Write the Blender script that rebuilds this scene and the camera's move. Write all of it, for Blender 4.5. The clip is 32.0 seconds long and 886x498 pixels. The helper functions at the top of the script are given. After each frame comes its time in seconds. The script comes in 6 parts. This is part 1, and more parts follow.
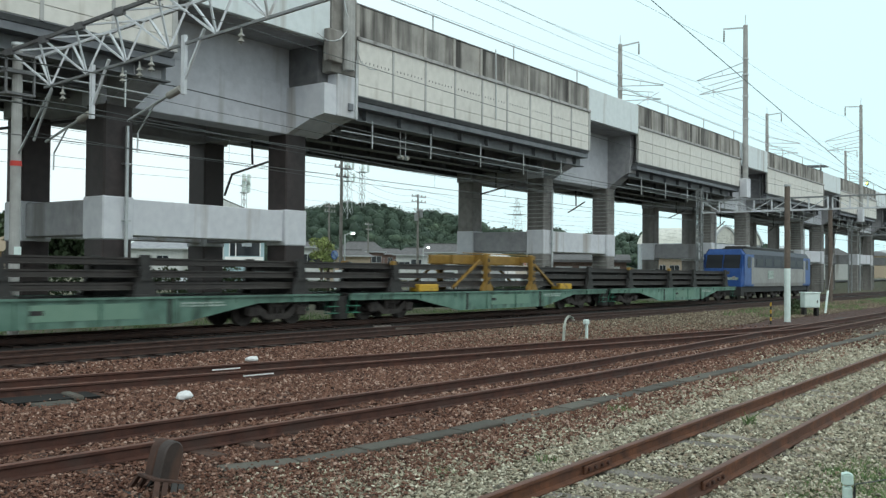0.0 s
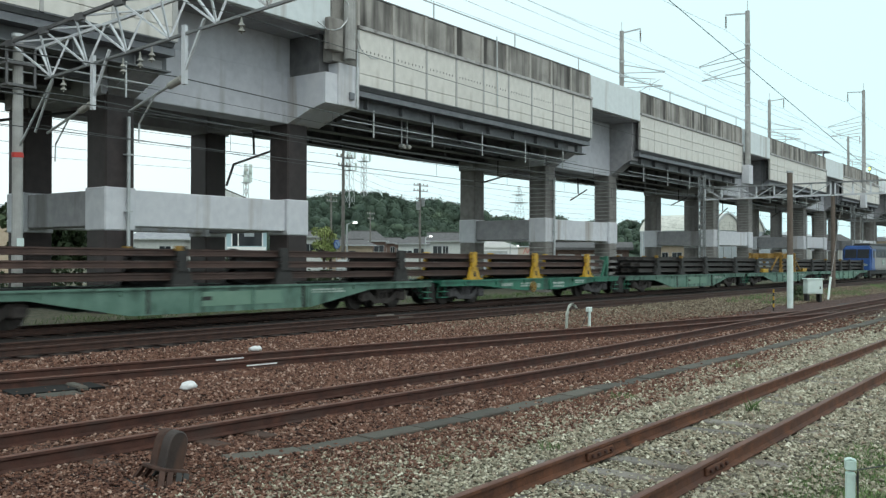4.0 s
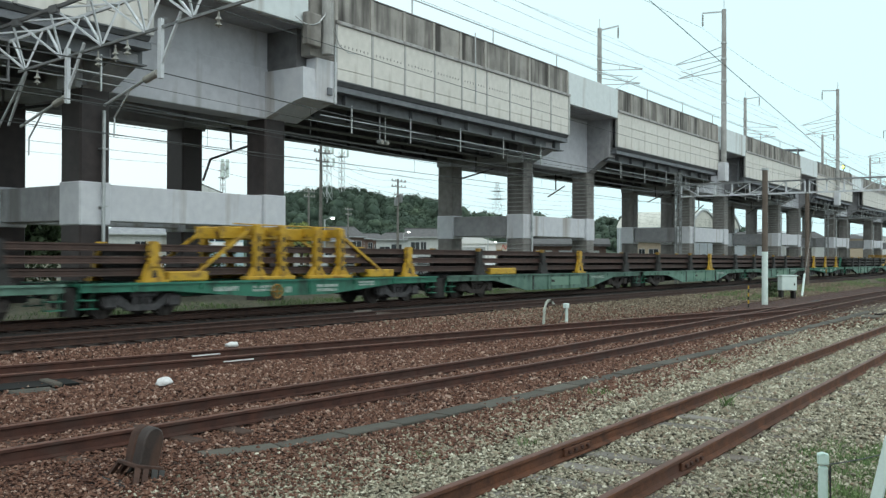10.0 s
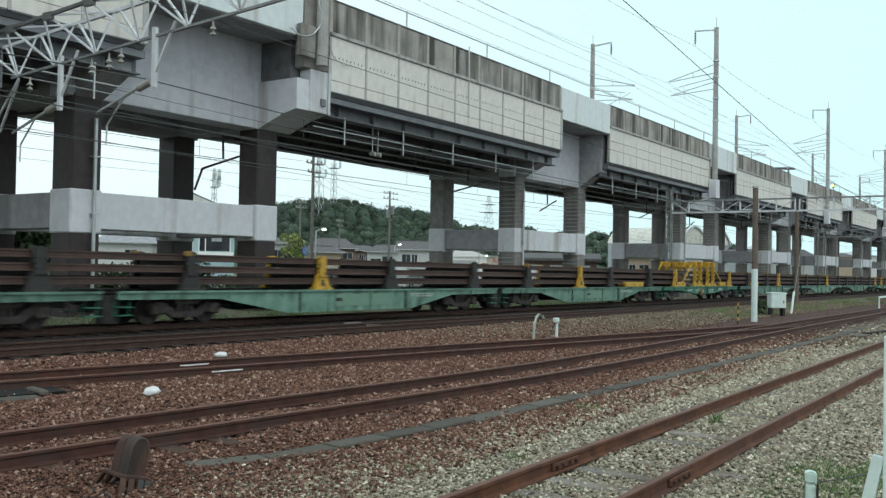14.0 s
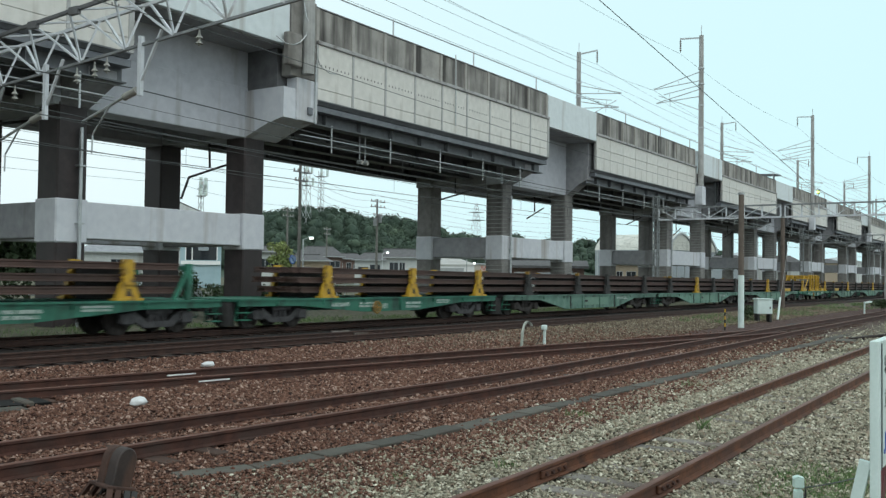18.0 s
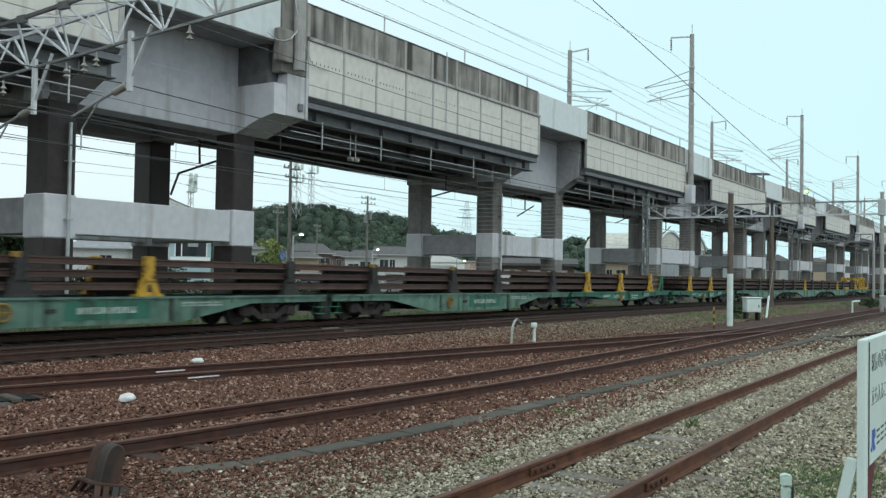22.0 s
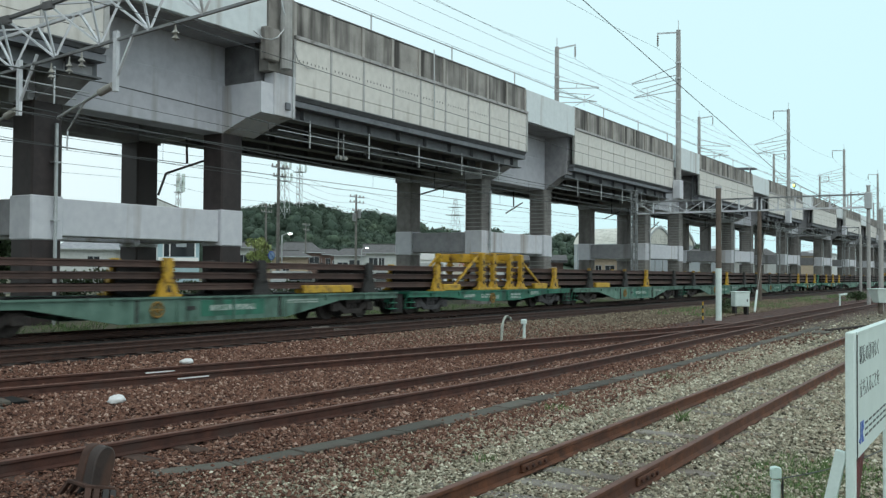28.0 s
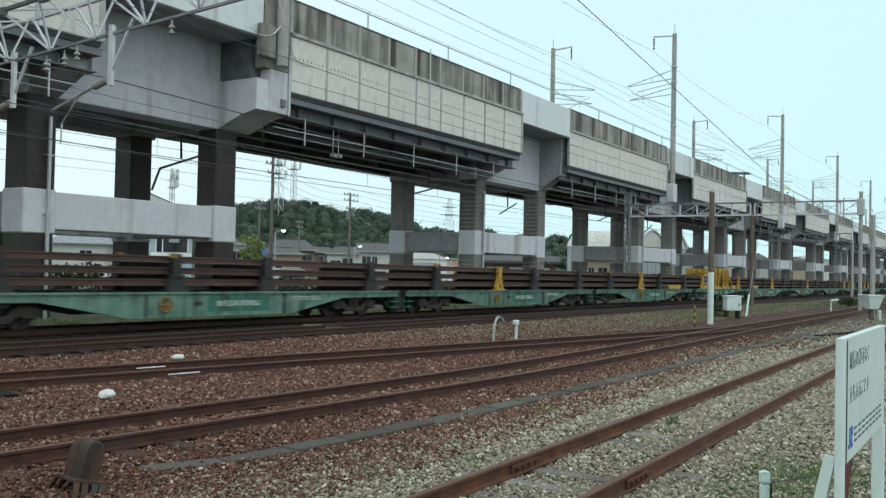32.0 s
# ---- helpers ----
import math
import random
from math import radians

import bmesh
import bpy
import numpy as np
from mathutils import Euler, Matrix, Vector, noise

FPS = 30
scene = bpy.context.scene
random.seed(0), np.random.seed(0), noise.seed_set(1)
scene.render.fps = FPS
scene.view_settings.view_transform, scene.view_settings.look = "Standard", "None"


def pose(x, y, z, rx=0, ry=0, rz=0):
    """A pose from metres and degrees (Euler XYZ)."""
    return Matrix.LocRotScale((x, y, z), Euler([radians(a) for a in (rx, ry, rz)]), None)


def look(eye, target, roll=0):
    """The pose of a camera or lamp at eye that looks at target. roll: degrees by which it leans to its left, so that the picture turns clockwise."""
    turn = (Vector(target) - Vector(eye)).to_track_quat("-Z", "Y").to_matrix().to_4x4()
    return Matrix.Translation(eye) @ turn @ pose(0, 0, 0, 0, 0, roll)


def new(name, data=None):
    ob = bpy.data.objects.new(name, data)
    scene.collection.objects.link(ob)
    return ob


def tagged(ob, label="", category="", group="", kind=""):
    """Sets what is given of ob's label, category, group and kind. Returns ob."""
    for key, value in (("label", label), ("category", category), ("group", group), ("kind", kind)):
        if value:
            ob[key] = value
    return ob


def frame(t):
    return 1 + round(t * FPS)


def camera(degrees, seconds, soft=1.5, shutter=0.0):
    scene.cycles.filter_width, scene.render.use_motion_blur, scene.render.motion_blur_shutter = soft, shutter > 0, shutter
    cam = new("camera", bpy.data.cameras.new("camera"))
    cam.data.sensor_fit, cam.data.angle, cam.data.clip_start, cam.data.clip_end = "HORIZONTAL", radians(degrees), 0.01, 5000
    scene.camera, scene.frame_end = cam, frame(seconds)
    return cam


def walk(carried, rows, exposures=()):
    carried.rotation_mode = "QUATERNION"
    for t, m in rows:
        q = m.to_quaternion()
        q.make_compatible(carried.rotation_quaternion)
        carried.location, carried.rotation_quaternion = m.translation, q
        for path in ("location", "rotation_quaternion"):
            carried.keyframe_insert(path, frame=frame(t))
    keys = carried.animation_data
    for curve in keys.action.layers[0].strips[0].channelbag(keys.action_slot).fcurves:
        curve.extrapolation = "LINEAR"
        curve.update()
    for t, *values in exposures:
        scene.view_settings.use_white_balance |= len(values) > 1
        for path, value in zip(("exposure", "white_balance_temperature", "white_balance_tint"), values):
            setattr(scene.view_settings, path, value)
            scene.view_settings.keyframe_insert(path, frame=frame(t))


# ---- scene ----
cam = camera(52.21, 32.0, soft=1.35, shutter=0.5)
EYE = (0.0, 0.0, 1.85)


def aim(rx, ry, rz):
    return pose(*EYE, rx, ry, rz)


walk(cam, [
    (0, aim(91.217, -0.450, -53.809)), (0.5, aim(91.032, -0.342, -54.059)), (1, aim(90.940, -0.615, -54.119)),
    (1.5, aim(90.814, -0.332, -54.015)), (2, aim(90.814, -0.197, -54.043)), (2.5, aim(90.801, -0.139, -54.118)),
    (3, aim(90.677, 0.200, -53.913)), (3.5, aim(90.524, -0.116, -53.653)), (5.5, aim(90.460, 0.212, -53.718)),
    (6, aim(90.744, 0.198, -53.697)), (6.5, aim(90.543, 0.015, -53.862)), (7, aim(90.245, -0.131, -54.104)),
    (7.5, aim(90.197, -0.256, -54.294)), (8, aim(90.264, -0.376, -54.242)), (8.5, aim(90.295, -0.294, -54.228)),
    (9, aim(90.283, -0.368, -54.442)), (9.5, aim(90.213, -0.309, -54.611)), (10, aim(90.249, -0.210, -55.059)),
    (10.5, aim(90.730, -0.334, -55.329)), (11, aim(90.791, -0.088, -55.236)), (11.5, aim(90.935, -0.514, -55.331)),
    (12, aim(91.055, -0.903, -55.596)), (12.5, aim(91.110, -1.126, -55.605)), (13, aim(91.082, -0.880, -55.648)),
    (13.5, aim(91.091, -0.909, -55.619)), (14, aim(91.068, -1.024, -55.634)), (14.5, aim(91.104, -1.123, -55.712)),
    (16.5, aim(91.260, -0.941, -56.058)), (17, aim(91.463, -0.760, -56.038)), (17.5, aim(91.549, -0.664, -56.100)),
    (18, aim(91.577, -0.715, -56.412)), (18.5, aim(91.451, -0.741, -56.520)), (19, aim(91.417, -0.684, -56.528)),
    (19.5, aim(91.395, -0.272, -56.558)), (20, aim(91.309, -0.230, -56.631)), (20.5, aim(91.165, -0.363, -56.850)),
    (21, aim(91.122, -0.793, -56.718)), (21.5, aim(91.502, -0.593, -56.841)), (22, aim(91.417, -0.958, -57.035)),
    (22.5, aim(91.397, -0.984, -57.135)), (23, aim(91.331, -0.877, -57.184)), (23.5, aim(91.296, -0.970, -57.202)),
    (24, aim(91.238, -0.943, -57.539)), (24.5, aim(91.244, -0.944, -57.650)), (25, aim(91.280, -0.732, -57.650)),
    (25.5, aim(91.324, -0.753, -57.531)), (27.5, aim(91.493, -0.723, -57.616)), (28, aim(91.273, -0.341, -57.707)),
    (28.5, aim(91.124, -0.747, -57.617)), (29, aim(91.102, -0.998, -57.448)), (29.5, aim(91.155, -0.991, -57.464)),
    (30, aim(91.061, -1.277, -57.797)), (30.5, aim(91.191, -0.984, -57.975)), (31, aim(91.424, -1.139, -58.113)),
    (31.5, aim(91.284, -1.075, -58.273)), (32, aim(91.254, -1.237, -58.149)),
], exposures=[(0, 0.09, 6350, 5), (6, 0.13, 6360, 5), (10, 0.12, 6340, 5), (14, 0.05, 6310, 5), (19, -0.06, 6280, 5), (25, -0.06, 6260, 5), (32, -0.06, 6260, 5)])

# ---- world, sun ----
world = bpy.data.worlds.new("overcast_sky")
scene.world = world
world.use_nodes = True
wn, wl = world.node_tree.nodes, world.node_tree.links
wn.clear()
sky = wn.new("ShaderNodeTexSky")
sky.sky_type, sky.sun_disc = "NISHITA", False
sky.sun_elevation, sky.sun_rotation = radians(52), radians(203)
sky.air_density, sky.dust_density = 1.2, 3.0
cloud_map = wn.new("ShaderNodeTexCoord")
cloud_noise = wn.new("ShaderNodeTexNoise")
cloud_noise.inputs["Scale"].default_value, cloud_noise.inputs["Detail"].default_value = 1.6, 3.0
cloud_ramp = wn.new("ShaderNodeValToRGB")
cloud_ramp.color_ramp.elements[0].position, cloud_ramp.color_ramp.elements[1].position = 0.3, 0.75
cloud_ramp.color_ramp.elements[0].color = (9.0, 10.3, 10.5, 1)
cloud_ramp.color_ramp.elements[1].color = (10.2, 10.8, 10.9, 1)
veil = wn.new("ShaderNodeMix")
veil.data_type = "RGBA"
veil.inputs["Factor"].default_value = 0.9
back = wn.new("ShaderNodeBackground")
back.inputs["Strength"].default_value = 0.104
world_out = wn.new("ShaderNodeOutputWorld")
wl.new(cloud_map.outputs["Generated"], cloud_noise.inputs["Vector"])
wl.new(cloud_noise.outputs["Fac"], cloud_ramp.inputs["Fac"])
wl.new(sky.outputs["Color"], veil.inputs["A"])
heading = wn.new("ShaderNodeSeparateXYZ")
thin = wn.new("ShaderNodeMapRange")
thin.inputs["From Min"].default_value, thin.inputs["From Max"].default_value = 0.55, 1.0
thinner = wn.new("ShaderNodeMix")
thinner.data_type = "RGBA"
thinner.inputs["B"].default_value = (7.5, 10.2, 10.6, 1)
wl.new(cloud_map.outputs["Generated"], heading.inputs["Vector"])
wl.new(heading.outputs["X"], thin.inputs["Value"])
wl.new(thin.outputs["Result"], thinner.inputs["Factor"])
wl.new(cloud_ramp.outputs["Color"], thinner.inputs["A"])
wl.new(thinner.outputs["Result"], veil.inputs["B"])
wl.new(veil.outputs["Result"], back.inputs["Color"])
wl.new(back.outputs["Background"], world_out.inputs["Surface"])

sun = new("sun", bpy.data.lights.new("sun", "SUN"))
sun.data.energy, sun.data.angle, sun.data.color = 0.6, radians(40), (1.0, 0.96, 0.9)
sun.matrix_world = look((-25, -40, 60), (0, 0, 0))
scene.view_settings.exposure = 0.0


# ---- materials ----
def surface(name, low, high, rough=0.8, metal=0.0, scale=3.0, grain=60.0, bump=0.15, stain=None, stain_scale=0.6,
            stain_amount=0.5, streak=0.0, random_tone=0.0, island=False):
    """A worn surface: two tones mixed at a large and a small scale, an optional stain (drawn out downwards by streak), fine relief."""
    m = bpy.data.materials.new(name)
    m.use_nodes = True
    n, l = m.node_tree.nodes, m.node_tree.links
    bsdf = n["Principled BSDF"]
    bsdf.inputs["Roughness"].default_value, bsdf.inputs["Metallic"].default_value = rough, metal
    tc = n.new("ShaderNodeNewGeometry")
    big, small = n.new("ShaderNodeTexNoise"), n.new("ShaderNodeTexNoise")
    big.inputs["Scale"].default_value, big.inputs["Detail"].default_value = scale, 5.0
    small.inputs["Scale"].default_value, small.inputs["Detail"].default_value = grain, 3.0
    tex = n.new("ShaderNodeTexCoord")
    for node in (big, small):
        l.new(tex.outputs["Object"], node.inputs["Vector"])
    blend = n.new("ShaderNodeMath")
    blend.operation = "MULTIPLY_ADD"
    l.new(small.outputs["Fac"], blend.inputs[0])
    blend.inputs[1].default_value = 0.45
    l.new(big.outputs["Fac"], blend.inputs[2])
    ramp = n.new("ShaderNodeValToRGB")
    ramp.color_ramp.elements[0].position, ramp.color_ramp.elements[1].position = 0.5, 0.95
    ramp.color_ramp.elements[0].color, ramp.color_ramp.elements[1].color = (*low, 1), (*high, 1)
    l.new(blend.outputs[0], ramp.inputs["Fac"])
    colour = ramp.outputs["Color"]
    if stain:
        mapping = n.new("ShaderNodeMapping")
        mapping.inputs["Scale"].default_value = (1, 1, 1 / (1 + streak))
        l.new(tex.outputs["Object"], mapping.inputs["Vector"])
        spots = n.new("ShaderNodeTexNoise")
        spots.inputs["Scale"].default_value, spots.inputs["Detail"].default_value = stain_scale, 6.0
        l.new(mapping.outputs["Vector"], spots.inputs["Vector"])
        edge = n.new("ShaderNodeValToRGB")
        edge.color_ramp.elements[0].position = 0.62 - 0.3 * stain_amount
        edge.color_ramp.elements[1].position = 0.74 - 0.12 * stain_amount
        l.new(spots.outputs["Fac"], edge.inputs["Fac"])
        mix = n.new("ShaderNodeMix")
        mix.data_type = "RGBA"
        l.new(edge.outputs["Color"], mix.inputs["Factor"])
        l.new(colour, mix.inputs["A"])
        mix.inputs["B"].default_value = (*stain, 1)
        colour = mix.outputs["Result"]
    if random_tone:
        info = n.new("ShaderNodeObjectInfo")
        hsv = n.new("ShaderNodeHueSaturation")
        span = n.new("ShaderNodeMapRange")
        span.inputs["To Min"].default_value, span.inputs["To Max"].default_value = 1 - random_tone, 1 + random_tone
        l.new(tc.outputs["Random Per Island"] if island else info.outputs["Random"], span.inputs["Value"])
        l.new(span.outputs["Result"], hsv.inputs["Value"])
        l.new(colour, hsv.inputs["Color"])
        colour = hsv.outputs["Color"]
    l.new(colour, bsdf.inputs["Base Color"])
    if bump:
        relief = n.new("ShaderNodeBump")
        relief.inputs["Strength"].default_value, relief.inputs["Distance"].default_value = bump, 0.02
        l.new(blend.outputs[0], relief.inputs["Height"])
        l.new(relief.outputs["Normal"], bsdf.inputs["Normal"])
    return m


def plain(name, colour, rough=0.6, metal=0.0, glow=0.0):
    m = bpy.data.materials.new(name)
    m.use_nodes = True
    b = m.node_tree.nodes["Principled BSDF"]
    b.inputs["Base Color"].default_value, b.inputs["Roughness"].default_value = (*colour, 1), rough
    b.inputs["Metallic"].default_value = metal
    if glow:
        b.inputs["Emission Color"].default_value, b.inputs["Emission Strength"].default_value = (*colour, 1), glow
    return m


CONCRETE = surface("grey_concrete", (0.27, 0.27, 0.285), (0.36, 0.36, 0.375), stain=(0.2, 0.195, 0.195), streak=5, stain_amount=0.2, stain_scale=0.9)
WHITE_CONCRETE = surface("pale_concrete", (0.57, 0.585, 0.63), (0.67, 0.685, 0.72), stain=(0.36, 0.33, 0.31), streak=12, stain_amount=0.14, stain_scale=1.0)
STAINED = surface("stained_parapet", (0.25, 0.24, 0.225), (0.45, 0.43, 0.4), scale=1.1, stain=(0.055, 0.05, 0.046), streak=8, stain_amount=0.74, stain_scale=1.5)
CREAM = surface("cream_cladding", (0.61, 0.595, 0.555), (0.72, 0.7, 0.66), rough=0.55, stain=(0.45, 0.42, 0.375), streak=10, stain_amount=0.2, stain_scale=1.8, random_tone=0.05, bump=0.05)
CREAM_DARK = surface("grey_joint_strip", (0.36, 0.36, 0.355), (0.46, 0.46, 0.45), rough=0.6, stain=(0.25, 0.24, 0.22), streak=8, stain_amount=0.3)
COPING = surface("grey_coping", (0.33, 0.325, 0.325), (0.45, 0.44, 0.44), rough=0.8, stain=(0.2, 0.19, 0.18), stain_amount=0.35, stain_scale=2.0)
POST_PALE = surface("pale_parapet_post", (0.36, 0.345, 0.32), (0.5, 0.48, 0.45), stain=(0.18, 0.16, 0.14), streak=8, stain_amount=0.35, stain_scale=2.5)
DARK_CONCRETE = surface("shaded_and_stained_concrete", (0.1, 0.1, 0.105), (0.16, 0.16, 0.165), stain=(0.06, 0.058, 0.056), streak=3, stain_amount=0.3)
UTILITY = surface("weathered_dark_pole", (0.13, 0.125, 0.115), (0.21, 0.2, 0.185), rough=0.9)
WALL_BRIGHT = surface("clean_white_cladding", (0.84, 0.85, 0.84), (0.9, 0.91, 0.9), rough=0.5, scale=1)
ROOF_GREY = surface("pale_grey_roof_tile", (0.24, 0.25, 0.27), (0.34, 0.35, 0.37), rough=0.85, scale=2, grain=14)
WALL_PALE = surface("pale_beige_wall", (0.6, 0.56, 0.48), (0.68, 0.64, 0.56), rough=0.8, scale=1)
WALL_BLUE = surface("pale_blue_cladding", (0.33, 0.47, 0.52), (0.42, 0.56, 0.61), rough=0.5, scale=1)
LATTICE = surface("dull_lattice_steel", (0.2, 0.21, 0.215), (0.3, 0.31, 0.315), rough=0.55, metal=0.3, bump=0.02)
COLUMN = surface("steel_jacketed_column", (0.022, 0.016, 0.016), (0.045, 0.032, 0.032), rough=0.6, stain=(0.025, 0.019, 0.018), streak=6)
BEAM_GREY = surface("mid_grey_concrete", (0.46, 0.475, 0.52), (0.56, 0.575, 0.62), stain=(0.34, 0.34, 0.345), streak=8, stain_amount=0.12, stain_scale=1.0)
COLUMN_GREY = surface("weathered_column", (0.17, 0.16, 0.15), (0.27, 0.26, 0.25), stain=(0.1, 0.095, 0.09), streak=8, stain_amount=0.4)
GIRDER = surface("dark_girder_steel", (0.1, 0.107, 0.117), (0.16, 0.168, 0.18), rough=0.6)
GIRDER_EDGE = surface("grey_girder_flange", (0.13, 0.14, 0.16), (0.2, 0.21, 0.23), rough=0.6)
GALV = surface("galvanised_steel", (0.42, 0.44, 0.45), (0.58, 0.6, 0.61), rough=0.45, metal=0.6, bump=0.03)
WHITE_STEEL = surface("whitish_truss_steel", (0.55, 0.57, 0.6), (0.72, 0.74, 0.77), rough=0.5, metal=0.1, stain=(0.3, 0.27, 0.24), stain_amount=0.15, bump=0.03)
DARK_STEEL = surface("dark_truss_steel", (0.11, 0.11, 0.115), (0.18, 0.18, 0.185), rough=0.5, metal=0.3, bump=0.03)
POLE_GREY = surface("concrete_pole", (0.32, 0.32, 0.31), (0.44, 0.44, 0.43), stain=(0.22, 0.2, 0.18), streak=4)
POLE_BROWN = surface("rusty_pole", (0.1, 0.08, 0.066), (0.17, 0.135, 0.11), rough=0.8)
PAINT_MINT = surface("weathered_mint_paint", (0.6, 0.76, 0.7), (0.72, 0.86, 0.8), rough=0.5, stain=(0.4, 0.45, 0.4), stain_amount=0.25, stain_scale=6, bump=0.03)
PALE_EDGE = surface("pale_deck_edge", (0.67, 0.73, 0.75), (0.75, 0.81, 0.83), stain=(0.45, 0.45, 0.44), streak=10, stain_amount=0.1, stain_scale=1.0, bump=0.05)
MAST_BASE = surface("brown_stained_concrete", (0.22, 0.21, 0.195), (0.32, 0.305, 0.285), stain=(0.09, 0.08, 0.07), streak=9, stain_amount=0.4, stain_scale=1.5)
PAINT_WHITE = surface("weathered_white_paint", (0.6, 0.71, 0.68), (0.72, 0.82, 0.79), rough=0.5, stain=(0.5, 0.49, 0.45), stain_amount=0.2, bump=0.03)
RAIL_HEAD = surface("lit_worn_rail_head", (0.088, 0.037, 0.025), (0.163, 0.077, 0.054), rough=0.65, scale=5, stain=(0.09, 0.04, 0.025), stain_scale=2.5, stain_amount=0.5)
RAIL = surface("rusty_rail", (0.033, 0.0115, 0.0075), (0.085, 0.03, 0.018), rough=0.75, scale=6, stain=(0.05, 0.026, 0.02), stain_scale=3)
RAIL_ORANGE = surface("orange_rusty_rail", (0.055, 0.0205, 0.0105), (0.165, 0.062, 0.027), rough=0.8, scale=6, stain=(0.07, 0.03, 0.02), stain_scale=3, stain_amount=0.4)
RAIL_WORN = surface("worn_rail", (0.024, 0.0098, 0.0065), (0.062, 0.026, 0.0165), rough=0.7, scale=6)
SLEEPER = surface("weathered_sleeper", (0.14, 0.125, 0.11), (0.26, 0.245, 0.22), rough=0.9, scale=5, random_tone=0.25, stain=(0.1, 0.075, 0.06))
SLEEPER_DARK = surface("dark_creosote_sleeper", (0.03, 0.016, 0.011), (0.085, 0.043, 0.028), rough=0.9, scale=5, random_tone=0.25)
# darkest of the three sleeper tones
SLEEPER_BLACKISH = surface("blackish_sleeper", (0.015, 0.008, 0.006), (0.037, 0.02, 0.014), rough=0.95, scale=5, random_tone=0.25)
DUCT = surface("grey_cable_trough", (0.06, 0.057, 0.047), (0.125, 0.12, 0.1), rough=0.95, random_tone=0.25, stain=(0.07, 0.055, 0.045), stain_scale=3, stain_amount=0.6)
GREEN_FADED = surface("faded_green_wagon_paint", (0.075, 0.165, 0.125), (0.17, 0.29, 0.23), rough=0.65, scale=2.2, stain=(0.04, 0.075, 0.055), stain_scale=2.4, streak=1.5, stain_amount=0.42, random_tone=0.2, bump=0.05)
GREEN_FRESH = surface("green_wagon_paint", (0.02, 0.125, 0.08), (0.045, 0.2, 0.13), rough=0.55, scale=2.0, stain=(0.02, 0.06, 0.04), stain_scale=2.2, streak=1.5, stain_amount=0.4, random_tone=0.1, bump=0.04)
BOGIE = surface("dusty_bogie_iron", (0.022, 0.018, 0.017), (0.065, 0.055, 0.05), rough=0.85, scale=5)
BOGIE_GREY = surface("grey_bogie_iron", (0.042, 0.04, 0.042), (0.1, 0.097, 0.1), rough=0.8, scale=5)
BLACK_IRON = surface("black_iron", (0.018, 0.018, 0.018), (0.04, 0.038, 0.036), rough=0.7, scale=5)
YELLOW = surface("yellow_paint", (0.46, 0.27, 0.02), (0.62, 0.39, 0.035), rough=0.55, scale=4, stain=(0.17, 0.09, 0.025), stain_amount=0.45, stain_scale=4, bump=0.04)
YELLOW_DULL = surface("dull_orange_paint", (0.2, 0.11, 0.02), (0.31, 0.185, 0.035), rough=0.6, scale=4)
LOAD_RUST = surface("new_rail_rust", (0.041, 0.024, 0.0195), (0.08, 0.045, 0.036), rough=0.7, scale=2, grain=30, random_tone=0.2)
LOAD_DARK = surface("dark_rail_steel", (0.02, 0.017, 0.016), (0.05, 0.042, 0.038), rough=0.6, scale=2, grain=30, random_tone=0.2)
LETTERING = surface("white_stencil_paint", (0.38, 0.44, 0.41), (0.55, 0.6, 0.57), rough=0.6, stain=(0.16, 0.26, 0.2), stain_scale=7, stain_amount=0.7)
LOCO_GREY = surface("grey_loco_paint", (0.25, 0.245, 0.235), (0.33, 0.325, 0.31), rough=0.45, bump=0.02, stain=(0.22, 0.21, 0.2), streak=4, stain_amount=0.3)
LOCO_DARK = surface("dark_loco_roof", (0.03, 0.035, 0.05), (0.06, 0.065, 0.085), rough=0.6)
LOCO_GLASS = plain("dusty_dark_glass", (0.018, 0.022, 0.028), 0.45)
LOCO_BLUE = surface("blue_loco_paint", (0.025, 0.075, 0.25), (0.04, 0.11, 0.34), rough=0.4, bump=0.02)
GLASS_DARK = plain("dark_window_glass", (0.02, 0.025, 0.03), 0.08)
CERAMIC = surface("grey_insulator_ceramic", (0.26, 0.25, 0.22), (0.4, 0.39, 0.36), rough=0.35, bump=0)
BROWN_CERAMIC = plain("brown_insulator_ceramic", (0.12, 0.08, 0.06), 0.25)
WIRE = plain("dark_copper_wire", (0.06, 0.065, 0.065), 0.6)
INK = plain("faded_sign_ink", (0.07, 0.085, 0.085), 0.6)
HOLLOW = plain("dark_hollow", (0.004, 0.0035, 0.003), 1.0)
SIGN_BLUE = plain("pale_blue_sign_face", (0.3, 0.42, 0.6), 0.4)
BLACK_STRIPE = plain("black_marking", (0.02, 0.02, 0.02), 0.6)
RED_PAINT = surface("dark_red_paint", (0.08, 0.012, 0.015), (0.13, 0.022, 0.024), rough=0.5)
RED_MARK = plain("red_marking", (0.55, 0.05, 0.04), 0.6)
BLUE_MARK = plain("blue_marking", (0.06, 0.13, 0.45), 0.6)
SIGN_FACE = surface("off_white_sign_face", (0.6, 0.71, 0.68), (0.69, 0.8, 0.77), rough=0.45, bump=0.02)
BAG = surface("white_painted_stone", (0.6, 0.6, 0.6), (0.78, 0.78, 0.78), rough=0.8, scale=8)
LAMP_GLASS = plain("lit_lamp_glass", (1.0, 0.98, 0.92), 0.3, glow=6.0)
BRICKISH = surface("brown_wall_cladding", (0.12, 0.075, 0.06), (0.19, 0.13, 0.11), rough=0.8, scale=2)
